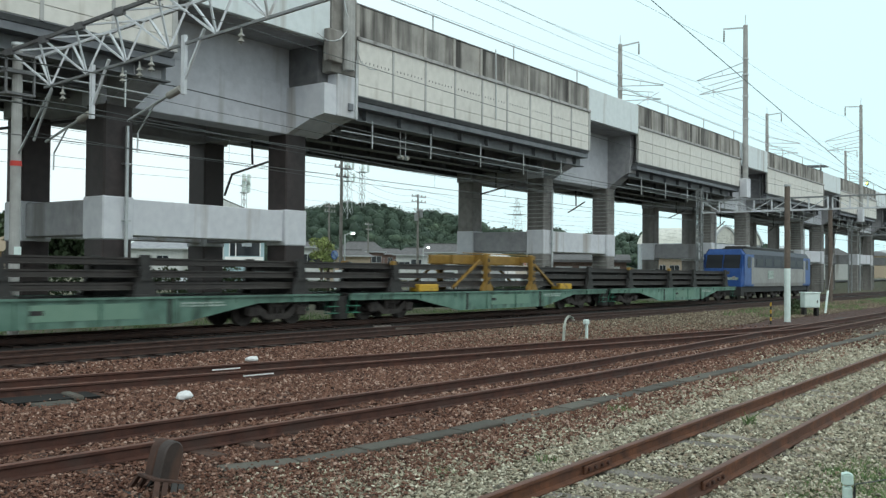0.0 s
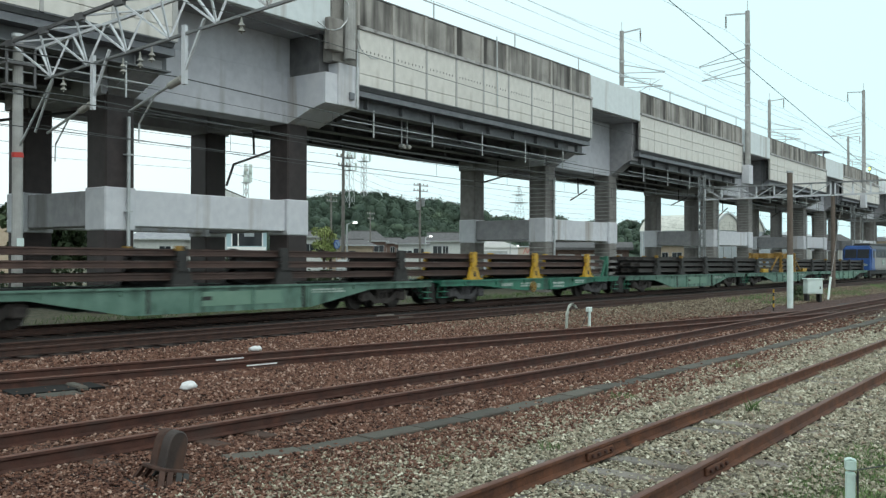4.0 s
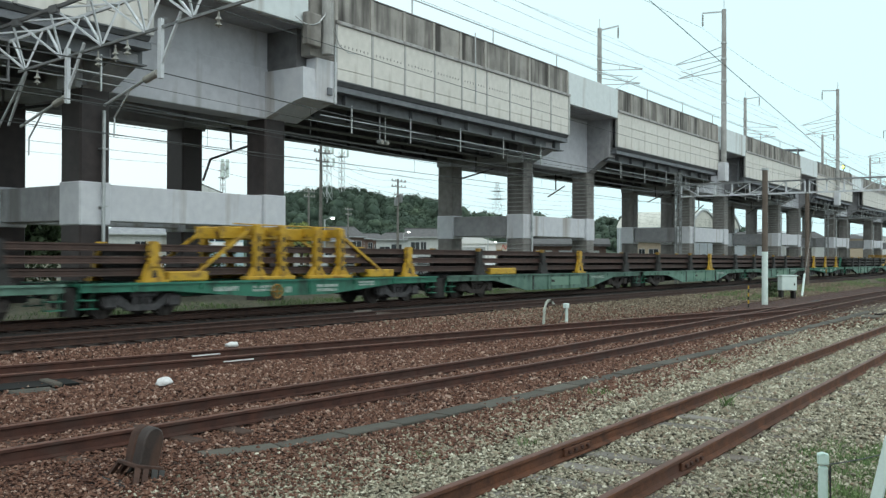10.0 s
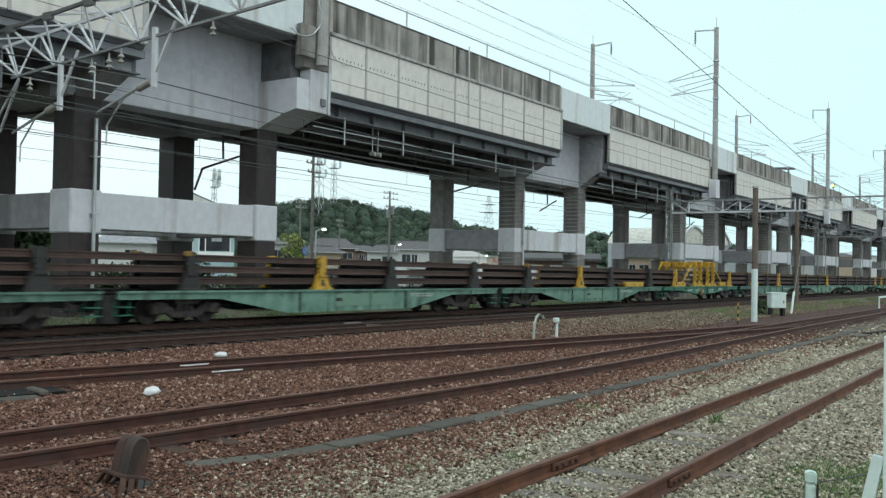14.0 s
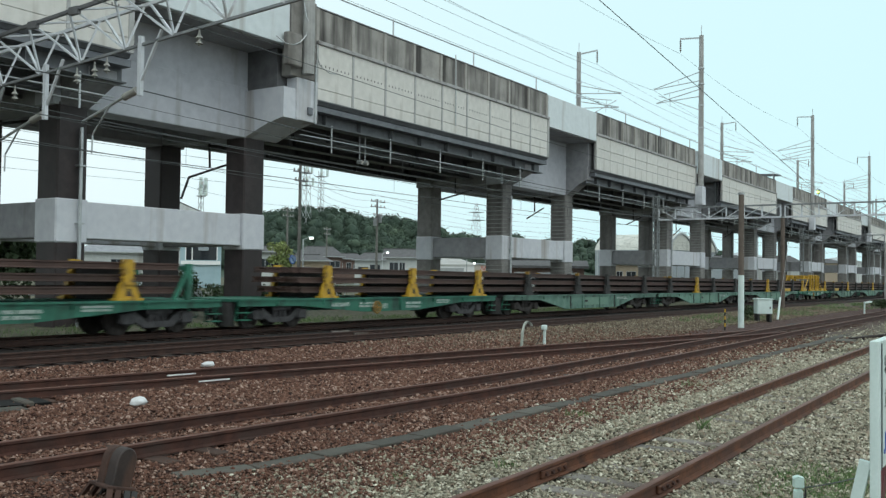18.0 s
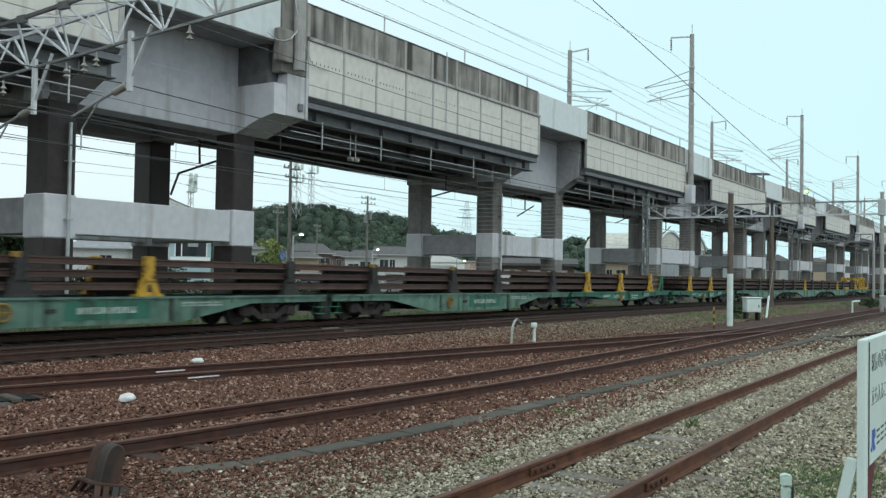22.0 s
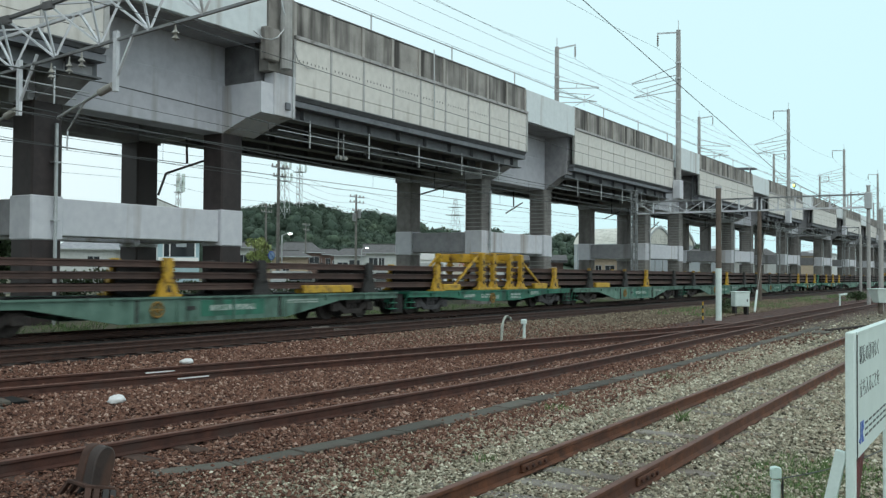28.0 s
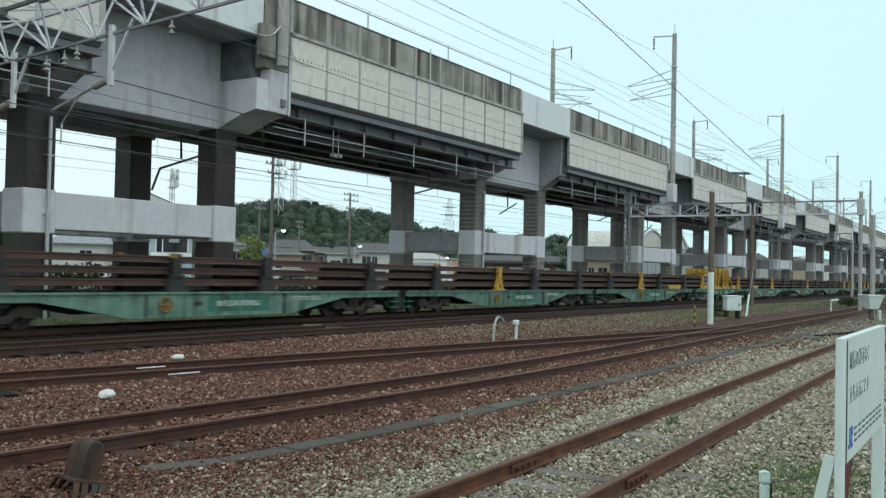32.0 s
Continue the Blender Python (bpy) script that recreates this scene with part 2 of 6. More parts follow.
WALL_WHITE = surface("white_house_render", (0.5, 0.52, 0.51), (0.62, 0.64, 0.63), rough=0.85, stain=(0.38, 0.38, 0.36), streak=5, stain_amount=0.2)
WALL_GREY = surface("grey_blue_house_render", (0.33, 0.37, 0.40), (0.43, 0.47, 0.5), rough=0.85)
WALL_BEIGE = surface("beige_house_render", (0.42, 0.34, 0.25), (0.52, 0.43, 0.33), rough=0.85)
ROOF_TILE = surface("dark_grey_roof_tile", (0.085, 0.083, 0.085), (0.14, 0.138, 0.14), rough=0.95, scale=2, grain=14)
ROOF_PALE = surface("pale_cream_roof", (0.55, 0.55, 0.5), (0.66, 0.66, 0.6), rough=0.6, scale=1, stain=(0.4, 0.4, 0.36), stain_amount=0.3)
ROPE = surface("weathered_pale_rope", (0.3, 0.33, 0.29), (0.5, 0.53, 0.48), rough=0.95, scale=14)
ROOF_METAL = surface("grey_metal_roof", (0.38, 0.41, 0.43), (0.5, 0.53, 0.55), rough=0.5, metal=0.2, scale=1)
CAR_WHITE = plain("white_car_paint", (0.72, 0.74, 0.74), 0.25)
CAR_SILVER = plain("silver_car_paint", (0.42, 0.44, 0.46), 0.3, 0.4)
TYRE = plain("tyre_rubber", (0.02, 0.02, 0.02), 0.9)


def foliage(name, low, high, spread=0.45):
    m = surface(name, low, high, rough=0.7, scale=0.5, grain=4, bump=0, random_tone=spread, island=True)
    return m


LEAF = foliage("broad_leaf_green", (0.032, 0.055, 0.022), (0.07, 0.105, 0.042))
LEAF_YELLOW = foliage("yellow_green_leaf", (0.25, 0.31, 0.1), (0.42, 0.47, 0.2))
LEAF_FAR = surface("far_wood_green", (0.028, 0.05, 0.036), (0.06, 0.092, 0.06), rough=0.85, scale=0.12, grain=0.8, bump=0, random_tone=0.2, island=True, stain=(0.085, 0.12, 0.075), stain_scale=0.1, stain_amount=0.22)
GRASS = foliage("grass_green", (0.075, 0.135, 0.045), (0.16, 0.24, 0.085))
BARK = surface("grey_brown_bark", (0.07, 0.055, 0.04), (0.13, 0.1, 0.08), rough=0.95, scale=6)


def stone_material(name, tones):
    m = bpy.data.materials.new(name)
    m.use_nodes = True
    n, l = m.node_tree.nodes, m.node_tree.links
    g = n.new("ShaderNodeNewGeometry")
    ramp = n.new("ShaderNodeValToRGB")
    ramp.color_ramp.interpolation = "LINEAR"
    while len(ramp.color_ramp.elements) < len(tones):
        ramp.color_ramp.elements.new(0.5)
    for i, tone in enumerate(tones):
        ramp.color_ramp.elements[i].position = i / (len(tones) - 1)
        ramp.color_ramp.elements[i].color = (*tone, 1)
    l.new(g.outputs["Random Per Island"], ramp.inputs["Fac"])
    l.new(ramp.outputs["Color"], n["Principled BSDF"].inputs["Base Color"])
    n["Principled BSDF"].inputs["Roughness"].default_value = 0.9
    return m


BALLAST_BROWN = stone_material("rust_stained_ballast", [(0.0196, 0.00783, 0.0054), (0.147, 0.0653, 0.0414), (0.0539, 0.0226, 0.0149), (0.206, 0.113, 0.0774), (0.098, 0.0409, 0.0261), (0.167, 0.0818, 0.054), (0.402, 0.287, 0.23)])
BALLAST_GREY = stone_material("grey_gravel", [(0.0324, 0.0259, 0.018), (0.335, 0.313, 0.228), (0.0972, 0.0842, 0.0583), (0.508, 0.486, 0.376), (0.184, 0.162, 0.117), (0.4, 0.367, 0.27), (0.216, 0.151, 0.106), (0.713, 0.691, 0.562)])
BALLAST_TAN = stone_material("tan_ballast", [(0.0455, 0.033, 0.0218), (0.155, 0.118, 0.0798), (0.0819, 0.058, 0.038), (0.218, 0.185, 0.131), (0.118, 0.085, 0.057), (0.182, 0.142, 0.0969), (0.328, 0.3, 0.228)])


def ground_material():
    """Gravel yard: rust-brown ballast along the running lines, grey gravel round the siding, worn grass beyond the main line."""
    m = bpy.data.materials.new("railway_yard_ground")
    m.use_nodes = True
    n, l = m.node_tree.nodes, m.node_tree.links
    tex = n.new("ShaderNodeTexCoord")
    split = n.new("ShaderNodeSeparateXYZ")
    l.new(tex.outputs["Object"], split.inputs["Vector"])
    wob = n.new("ShaderNodeTexNoise")
    wob.inputs["Scale"].default_value, wob.inputs["Detail"].default_value = 0.35, 6.0
    l.new(tex.outputs["Object"], wob.inputs["Vector"])
    across = n.new("ShaderNodeMath")
    across.operation = "MULTIPLY_ADD"
    l.new(wob.outputs["Fac"], across.inputs[0])
    across.inputs[1].default_value = 3.0
    l.new(split.outputs["Y"], across.inputs[2])
    cells = n.new("ShaderNodeTexVoronoi")
    cells.inputs["Scale"].default_value = 16.0
    l.new(tex.outputs["Object"], cells.inputs["Vector"])
    fine = n.new("ShaderNodeTexNoise")
    fine.inputs["Scale"].default_value, fine.inputs["Detail"].default_value = 5.0, 6.0
    l.new(tex.outputs["Object"], fine.inputs["Vector"])

    def pebble(tones):
        ramp = n.new("ShaderNodeValToRGB")
        while len(ramp.color_ramp.elements) < len(tones):
            ramp.color_ramp.elements.new(0.5)
        for i, tone in enumerate(tones):
            ramp.color_ramp.elements[i].position = i / (len(tones) - 1)
            ramp.color_ramp.elements[i].color = (*tone, 1)
        grey = n.new("ShaderNodeSeparateColor")
        l.new(cells.outputs["Color"], grey.inputs["Color"])
        l.new(grey.outputs["Red"], ramp.inputs["Fac"])
        return ramp.outputs["Color"]

    brown = pebble([(0.0118, 0.00522, 0.00405), (0.0833, 0.0374, 0.027), (0.0343, 0.0148, 0.0108), (0.137, 0.0766, 0.0594)])
    tan = pebble([(0.0319, 0.024, 0.0152), (0.137, 0.107, 0.0731), (0.0728, 0.053, 0.0351), (0.182, 0.155, 0.109)])
    grey = pebble([(0.0279, 0.024, 0.0165), (0.177, 0.16, 0.112), (0.0698, 0.06, 0.0407), (0.316, 0.3, 0.223)])
    soil = n.new("ShaderNodeValToRGB")
    soil.color_ramp.elements[0].color, soil.color_ramp.elements[1].color = (0.05, 0.062, 0.03, 1), (0.16, 0.145, 0.1, 1)
    soil.color_ramp.elements[0].position, soil.color_ramp.elements[1].position = 0.35, 0.65
    l.new(fine.outputs["Fac"], soil.inputs["Fac"])

    def step(low, high):
        r = n.new("ShaderNodeMapRange")
        r.inputs["From Min"].default_value, r.inputs["From Max"].default_value = low, high
        l.new(across.outputs[0], r.inputs["Value"])
        return r.outputs["Result"]

    def mixed(f, a, b):
        x = n.new("ShaderNodeMix")
        x.data_type = "RGBA"
        l.new(f, x.inputs["Factor"])
        l.new(a, x.inputs["A"])
        l.new(b, x.inputs["B"])
        return x.outputs["Result"]

    colour = mixed(step(6.6, 8.6), grey, brown)
    along = n.new("ShaderNodeMapRange")
    along.inputs["From Min"].default_value, along.inputs["From Max"].default_value = 17.0, 30.0
    l.new(split.outputs["X"], along.inputs["Value"])
    colour = mixed(step(13.5, 15.5), colour, mixed(along.outputs["Result"], brown, tan))
    # near-black bands: the train's shade is put into the ground colour here
    deep_shade = n.new("ShaderNodeRGB")
    deep_shade.outputs[0].default_value = (0.009, 0.006, 0.0045, 1)
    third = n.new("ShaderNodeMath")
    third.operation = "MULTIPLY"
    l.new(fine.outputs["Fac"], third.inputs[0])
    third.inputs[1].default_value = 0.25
    shaded_ballast = mixed(third.outputs[0], deep_shade.outputs[0], brown)
    black = mixed(fine.outputs["Fac"], deep_shade.outputs[0], shaded_ballast)
    colour = mixed(step(17.6, 18.4), colour, shaded_ballast)
    colour = mixed(step(20.6, 21.8), colour, mixed(fine.outputs["Fac"], deep_shade.outputs[0], black))
    colour = mixed(step(24.5, 26.5), colour, soil.outputs["Color"])
    b = n["Principled BSDF"]
    l.new(colour, b.inputs["Base Color"])
    b.inputs["Roughness"].default_value = 0.95
    relief = n.new("ShaderNodeBump")
    relief.inputs["Strength"].default_value, relief.inputs["Distance"].default_value = 0.8, 0.04
    l.new(cells.outputs["Distance"], relief.inputs["Height"])
    relief.invert = True
    l.new(relief.outputs["Normal"], b.inputs["Normal"])
    return m


# ---- mesh helpers ----
def part(name, bm, material, parent=None, label="", smooth=False):
    """Links a bmesh as one mesh object under parent."""
    me = bpy.data.meshes.new(name)
    bm.to_mesh(me)
    bm.free()
    if smooth:
        for p in me.polygons:
            p.use_smooth = True
    me.materials.append(material)
    ob = new(name, me)
    if parent is not None:
        ob.parent = parent
    if label:
        tagged(ob, label)
    return ob


def share(ob, name, parent, m):
    """One more object on the mesh of ob."""
    o = new(name, ob.data)
    o.parent = parent
    o.matrix_basis = m
    return o


def thing(name, label, category, at=(0, 0, 0), rz=0, group="", kind=""):
    e = new(name)
    e.empty_display_size = 0.2
    e.matrix_basis = pose(*at, 0, 0, rz)
    return tagged(e, label, category, group, kind)


def box(x0, x1, y0, y1, z0, z1, bm=None, bevel=0.0):
    b = bmesh.new()
    bmesh.ops.create_cube(b, size=1, matrix=Matrix.Translation(((x0 + x1) / 2, (y0 + y1) / 2, (z0 + z1) / 2)) @ Matrix.Diagonal((x1 - x0, y1 - y0, z1 - z0, 1)))
    if bevel:
        bmesh.ops.bevel(b, geom=b.edges[:], offset=bevel, segments=1, affect="EDGES")
    return merged(bm, b)


def merged(bm, b):
    if bm is None:
        return b
    me = bpy.data.meshes.new("tmp")
    b.to_mesh(me)
    b.free()
    bm.from_mesh(me)
    bpy.data.meshes.remove(me)
    return bm


def rod(p, q, r, bm=None, sides=8, r2=None):
    """A round bar from p to q."""
    p, q = Vector(p), Vector(q)
    b = bmesh.new()
    d = q - p
    m = Matrix.Translation((p + q) / 2) @ d.to_track_quat("Z", "Y").to_matrix().to_4x4()
    bmesh.ops.create_cone(b, cap_ends=True, segments=sides, radius1=r, radius2=r if r2 is None else r2, depth=d.length, matrix=m)
    return merged(bm, b)


def bar(p, q, w, h, bm=None):
    """A square-edged bar from p to q, w wide and h deep."""
    p, q = Vector(p), Vector(q)
    b = bmesh.new()
    d = q - p
    up = "Y" if abs(d.normalized().z) < 0.95 else "X"
    m = Matrix.Translation((p + q) / 2) @ d.to_track_quat("Z", up).to_matrix().to_4x4() @ Matrix.Diagonal((w, h, d.length, 1))
    bmesh.ops.create_cube(b, size=1, matrix=m)
    return merged(bm, b)


def prism(profile, x0, x1, axis="x", bm=None):
    """A solid from a closed outline, drawn along an axis: outline (y, z) for x, (x, z) for y."""
    b = bmesh.new()
    if axis == "x":
        a = [b.verts.new((x0, y, z)) for y, z in profile]
        c = [b.verts.new((x1, y, z)) for y, z in profile]
    else:
        a = [b.verts.new((x, x0, z)) for x, z in profile]
        c = [b.verts.new((x, x1, z)) for x, z in profile]
    n = len(profile)
    b.faces.new(a)
    b.faces.new(c[::-1])
    for i in range(n):
        b.faces.new((a[i], a[(i + 1) % n], c[(i + 1) % n], c[i]))
    bmesh.ops.recalc_face_normals(b, faces=b.faces[:])
    return merged(bm, b)


def mesh_part(name, verts, faces, material, parent=None, label="", smooth=False):
    me = bpy.data.meshes.new(name)
    me.from_pydata(verts, [], faces)
    me.materials.append(material)
    if smooth:
        for p in me.polygons:
            p.use_smooth = True
    ob = new(name, me)
    if parent is not None:
        ob.parent = parent
    if label:
        tagged(ob, label)
    return ob


rng = np.random.default_rng(7)


# ---- ground and tracks ----
GROUND_Z = -0.19
FALL = 0.006


def grade(x):
    """Height of the two main tracks, which run gently downhill along x."""
    return -FALL * (x - 28)


def yard_fall(x):
    """Height of the yard, level near its near end and gently falling beyond."""
    return -0.0042 * max(0.0, min(x, 230) - 33)


def ground_lift(x, y):
    x = max(-60.0, min(x, 300.0))
    u = min(max((y - 15.3) / 1.4, 0), 1)
    far = min(max((y - 36) / 8, 0), 1)
    return (yard_fall(x) * (1 - u) + grade(x) * u) * (1 - far)


def build_ground():
    xs = [-3000, -400, -60] + [x * 4.0 for x in range(-10, 76)] + [400, 800, 3000]
    ys = [-3000, -400, -60] + [y * 2.0 for y in range(-20, 7)] + [14 + 0.4 * k for k in range(9)] + [y * 2.0 for y in range(9, 41)] + [120, 200, 400, 3000]
    v = []
    for y in ys:
        for x in xs:
            z = GROUND_Z
            if -20 < y < 70 and -30 < x < 290:
                z += 0.03 * noise.noise((x * 0.3, y * 0.45, 0))
            v.append((x, y, z + ground_lift(x, y)))
    w = len(xs)
    f = [(j * w + i, j * w + i + 1, (j + 1) * w + i + 1, (j + 1) * w + i) for j in range(len(ys) - 1) for i in range(w - 1)]
    ob = mesh_part("ground", v, f, ground_material(), smooth=True)
    return tagged(ob, "gravel railway yard with rust-brown and grey ballast", "ground", kind="structure")


build_ground()


def bend_c(x):
    return 7.85 + (0.045 * (math.sqrt((15 - x) ** 2 + 4) + (15 - x)))


def bend_d(x):
    free = 9.75 - 0.235 * (x - 24.5)
    y = max(free, 7.85)
    return 7.85 + 0.5 * (math.sqrt((free - 7.85) ** 2 + 0.25) + (free - 7.85)) if x < 60 else 7.85


def line_a(x):
    return 3.52 - 0.0009 * max(x - 12, 0) ** 2 * 0.2


TRACK_E, TRACK_T = 17.3, 21.55
RAIL_OUTLINE = [(-0.064, -0.153), (0.064, -0.153), (0.064, -0.142), (0.012, -0.125), (0.010, -0.05), (0.033, -0.036),
                (0.033, -0.008), (0.022, 0.0), (-0.022, 0.0), (-0.033, -0.008), (-0.033, -0.036), (-0.010, -0.05), (-0.012, -0.125), (-0.064, -0.142)]


def rail_mesh(name, curve, x0, x1, off, step, material, parent, height=yard_fall):
    xs = np.linspace(x0, x1, int((x1 - x0) / step) + 1)
    v, f = [], []
    n = len(RAIL_OUTLINE)
    for x in xs:
        slope = (curve(x + 0.2) - curve(x - 0.2)) / 0.4
        k = math.hypot(1, slope)
        tx, ty = -slope / k, 1 / k
        for y, z in RAIL_OUTLINE:
            v.append((x + tx * (off + y), curve(x) + ty * (off + y), z + height(x)))
    for i in range(len(xs) - 1):
        for j in range(n):
            a, b = i * n + j, i * n + (j + 1) % n
            f.append((a, b, b + n, a + n))
    f.append(tuple(range(n))[::-1])
    f.append(tuple(range((len(xs) - 1) * n, len(xs) * n)))
    ob = mesh_part(name, v, f, material, parent)
    # top faces take a lighter worn brown, with light from above painted in
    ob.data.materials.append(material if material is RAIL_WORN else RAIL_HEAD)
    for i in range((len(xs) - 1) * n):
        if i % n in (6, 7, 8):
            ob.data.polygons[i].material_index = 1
    return ob


def sleeper_mesh():
    return box(-0.11, 0.11, -1.05, 1.05, -0.28, -0.16, bevel=0.012)


first_sleeper = {}


def railway_track(label, curve, x0, x1, s0, s1, material, step=3.0, height=yard_fall, timber=None):
    t = thing("railway_track", label, "railway track", group="tracks of the yard", kind="structure")
    for off in (-0.5335 - 0.033, 0.5335 + 0.033):
        rail_mesh("rail", curve, x0, x1, off, step, material, t, height)
    x = s0
    while x < s1:
        slope = (curve(x + 0.3) - curve(x - 0.3)) / 0.6
        m = pose(x, curve(x), height(x) + rng.uniform(-0.012, 0.008), 0, 0, math.degrees(math.atan(slope)) + rng.uniform(-1.5, 1.5))
        wood = timber or SLEEPER
        if wood.name not in first_sleeper:
            first_sleeper[wood.name] = part("sleeper", sleeper_mesh(), wood, t)
            first_sleeper[wood.name].matrix_basis = m
        else:
            share(first_sleeper[wood.name], "sleeper", t, m)
        x += 0.64
    return t


railway_track("rusty siding rails on half-buried sleepers in grey gravel", line_a, -12, 120, 2, 40, RAIL_ORANGE)
railway_track("rusty through track in rust-brown ballast", bend_c, -20, 260, 2, 46, RAIL, step=1.5, timber=SLEEPER_DARK)
railway_track("rusty diverging track joining its neighbour at a turnout", bend_d, -6, 33, 2, 33, RAIL, step=1.5, timber=SLEEPER_DARK)
railway_track("brown main line rails beside the freight train", lambda x: TRACK_E, -60, 420, 4, 50, RAIL_WORN, step=10, height=grade, timber=SLEEPER_BLACKISH)
railway_track("main line rails under the freight train", lambda x: TRACK_T, -420, 460, 8, 40, RAIL_WORN, step=10, height=grade, timber=SLEEPER_BLACKISH)


COLUMN_HOOP = surface("pale_column_hoop", (0.25, 0.25, 0.24), (0.34, 0.34, 0.33), stain=(0.14, 0.13, 0.12), streak=6, stain_amount=0.4)


# ---- viaduct ----
P_FRONT, COL_FRONT, COL_BACK = 25.6, 27.8, 33.1
DECK_BACK = 37.0
SPANS = [(-9.6, 19.4), (28.7, 50.2), (57.5, 78.8), (86.8, 107.8)] + [(116.0 + 29.0 * i, 137.0 + 29.0 * i) for i in range(7)]
FRAMES = [(18.75, 27.35), (49.0, 57.8), (78.3, 87.9), (107.3, 116.6)] + [(136.4 + 29.0 * i, 145.6 + 29.0 * i) for i in range(6)]


def viaduct_pier(xa, xb, jacketed, edge0, edge1):
    """A pier of four columns with its ties, head and deck; the jacketed one carries a boxed mast base."""
    p = thing("viaduct_pier", "four-legged concrete viaduct pier with pale tie beams" if not jacketed else "four-legged viaduct pier with dark steel-jacketed columns and pale tie beams",
              "viaduct pier", (0, 0, 0), group="viaduct piers")
    skin = COLUMN if jacketed else COLUMN_GREY
    h = 0.58
    for x in (xa, xb):
        for y in (COL_FRONT + h, COL_BACK + h):
            part("column", box(x - h, x + h, y - h, y + h, -2.6, 7.6, bevel=0.06), skin, p)
            if not jacketed and y < 30 and xa < 120:
                hoop = None
                for z in np.arange(0.3, 7.3, 0.26):
                    if z < 2.6 or z > 4.35:
                        if hoop is None:
                            hoop = part("hoop", box(-h - 0.025, h + 0.025, -h - 0.025, h + 0.025, 0, 0.06, bevel=0.015), COLUMN_HOOP, p, "grey steel hoop round the column")
                            hoop.matrix_basis = pose(x, y, z)
                        else:
                            share(hoop, "hoop", p, pose(x, y, z))
            part("collar", box(x - h - 0.04, x + h + 0.04, y - h - 0.04, y + h + 0.04, 2.75, 4.28, bevel=0.05), WHITE_CONCRETE, p, "pale concrete collar")
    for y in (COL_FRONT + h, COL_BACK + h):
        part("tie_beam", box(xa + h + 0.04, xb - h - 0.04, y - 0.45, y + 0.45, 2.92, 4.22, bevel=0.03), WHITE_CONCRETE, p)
    # cross ties: their shaded sides are put into a darker grey
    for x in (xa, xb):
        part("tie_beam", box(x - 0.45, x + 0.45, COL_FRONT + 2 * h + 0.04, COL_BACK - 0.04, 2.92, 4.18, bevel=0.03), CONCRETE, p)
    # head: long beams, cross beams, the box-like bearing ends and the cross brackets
    # rear head beam and cross beams: shade under the deck painted as darker grey
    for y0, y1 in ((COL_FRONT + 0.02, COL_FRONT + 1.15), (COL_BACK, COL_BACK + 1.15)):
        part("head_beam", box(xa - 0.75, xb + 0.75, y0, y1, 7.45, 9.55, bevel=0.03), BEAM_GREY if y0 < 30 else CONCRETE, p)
    part("upper_wall", box(xa - 0.5, xb + 0.3, COL_FRONT + 0.06, COL_FRONT + 0.9, 9.55, 11.05), BEAM_GREY, p)
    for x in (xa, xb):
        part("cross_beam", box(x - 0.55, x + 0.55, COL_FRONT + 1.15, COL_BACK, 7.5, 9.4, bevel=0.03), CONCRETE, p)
    x = xb
    if jacketed:
        part("bracket", prism([(COL_FRONT + 0.02, 7.45), (COL_FRONT + 0.02, 9.4), (P_FRONT + 0.03, 9.4), (P_FRONT + 0.03, 8.15), (P_FRONT + 0.9, 7.95)], x - 0.6, x + 1.28), WHITE_CONCRETE, p)
        part("bearing_block", box(x + 0.1, x + 1.38, P_FRONT - 0.06, P_FRONT + 0.55, 8.12, 9.88, bevel=0.03), WHITE_CONCRETE, p, "white boxed bearing cover")
    else:
        part("bracket", prism([(COL_FRONT + 0.02, 7.45), (COL_FRONT + 0.02, 9.4), (P_FRONT + 0.6, 9.4), (P_FRONT + 0.6, 8.5), (P_FRONT + 1.2, 8.2)], x - 0.5, x + 0.6), CONCRETE, p)
    # at the jacketed pier the recess's shade is put into the wall colour
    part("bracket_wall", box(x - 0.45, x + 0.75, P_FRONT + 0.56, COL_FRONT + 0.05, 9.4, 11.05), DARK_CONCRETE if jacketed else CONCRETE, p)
    if jacketed:
        part("pilaster", box(27.08, 28.6, P_FRONT - 0.04, P_FRONT + 0.5, 9.9, 13.2, bevel=0.02), MAST_BASE, p, "brown-stained concrete pilaster at the deck end")
        part("bearing_block", box(26.6, 27.42, P_FRONT - 0.34, P_FRONT - 0.045, 10.24, 11.56, bevel=0.03), MAST_BASE, p, "brown-stained mast footing")
        part("conduit", rod((28.5, P_FRONT - 0.12, 8.1), (28.5, P_FRONT - 0.12, 10.6), 0.035, sides=8), GALV, p, "grey conduit with clips")
        part("junction_box", box(28.05, 28.32, P_FRONT - 0.16, P_FRONT - 0.065, 8.42, 8.72, bevel=0.01), GIRDER_EDGE, p, "small grey junction box")
    part("bracket", prism([(COL_FRONT + 0.02, 7.45), (COL_FRONT + 0.02, 8.6), (P_FRONT + 0.7, 8.6), (P_FRONT + 0.7, 8.2)], xa - 0.5, xa + 0.6), CONCRETE, p)
    # deck above the pier with a plain pale edge
    if jacketed:
        edge1 = 27.06
    part("deck_slab", box(xa + 0.65, xb + 1.3, P_FRONT + 0.27, DECK_BACK - 0.21, 11.05, 11.4), CONCRETE, p)
    part("deck_edge", box(edge0 + 0.02, edge1 - 0.02, P_FRONT + 0.02, P_FRONT + 0.26, 11.1, 13.08, bevel=0.02), PALE_EDGE, p, "plain pale concrete deck edge")
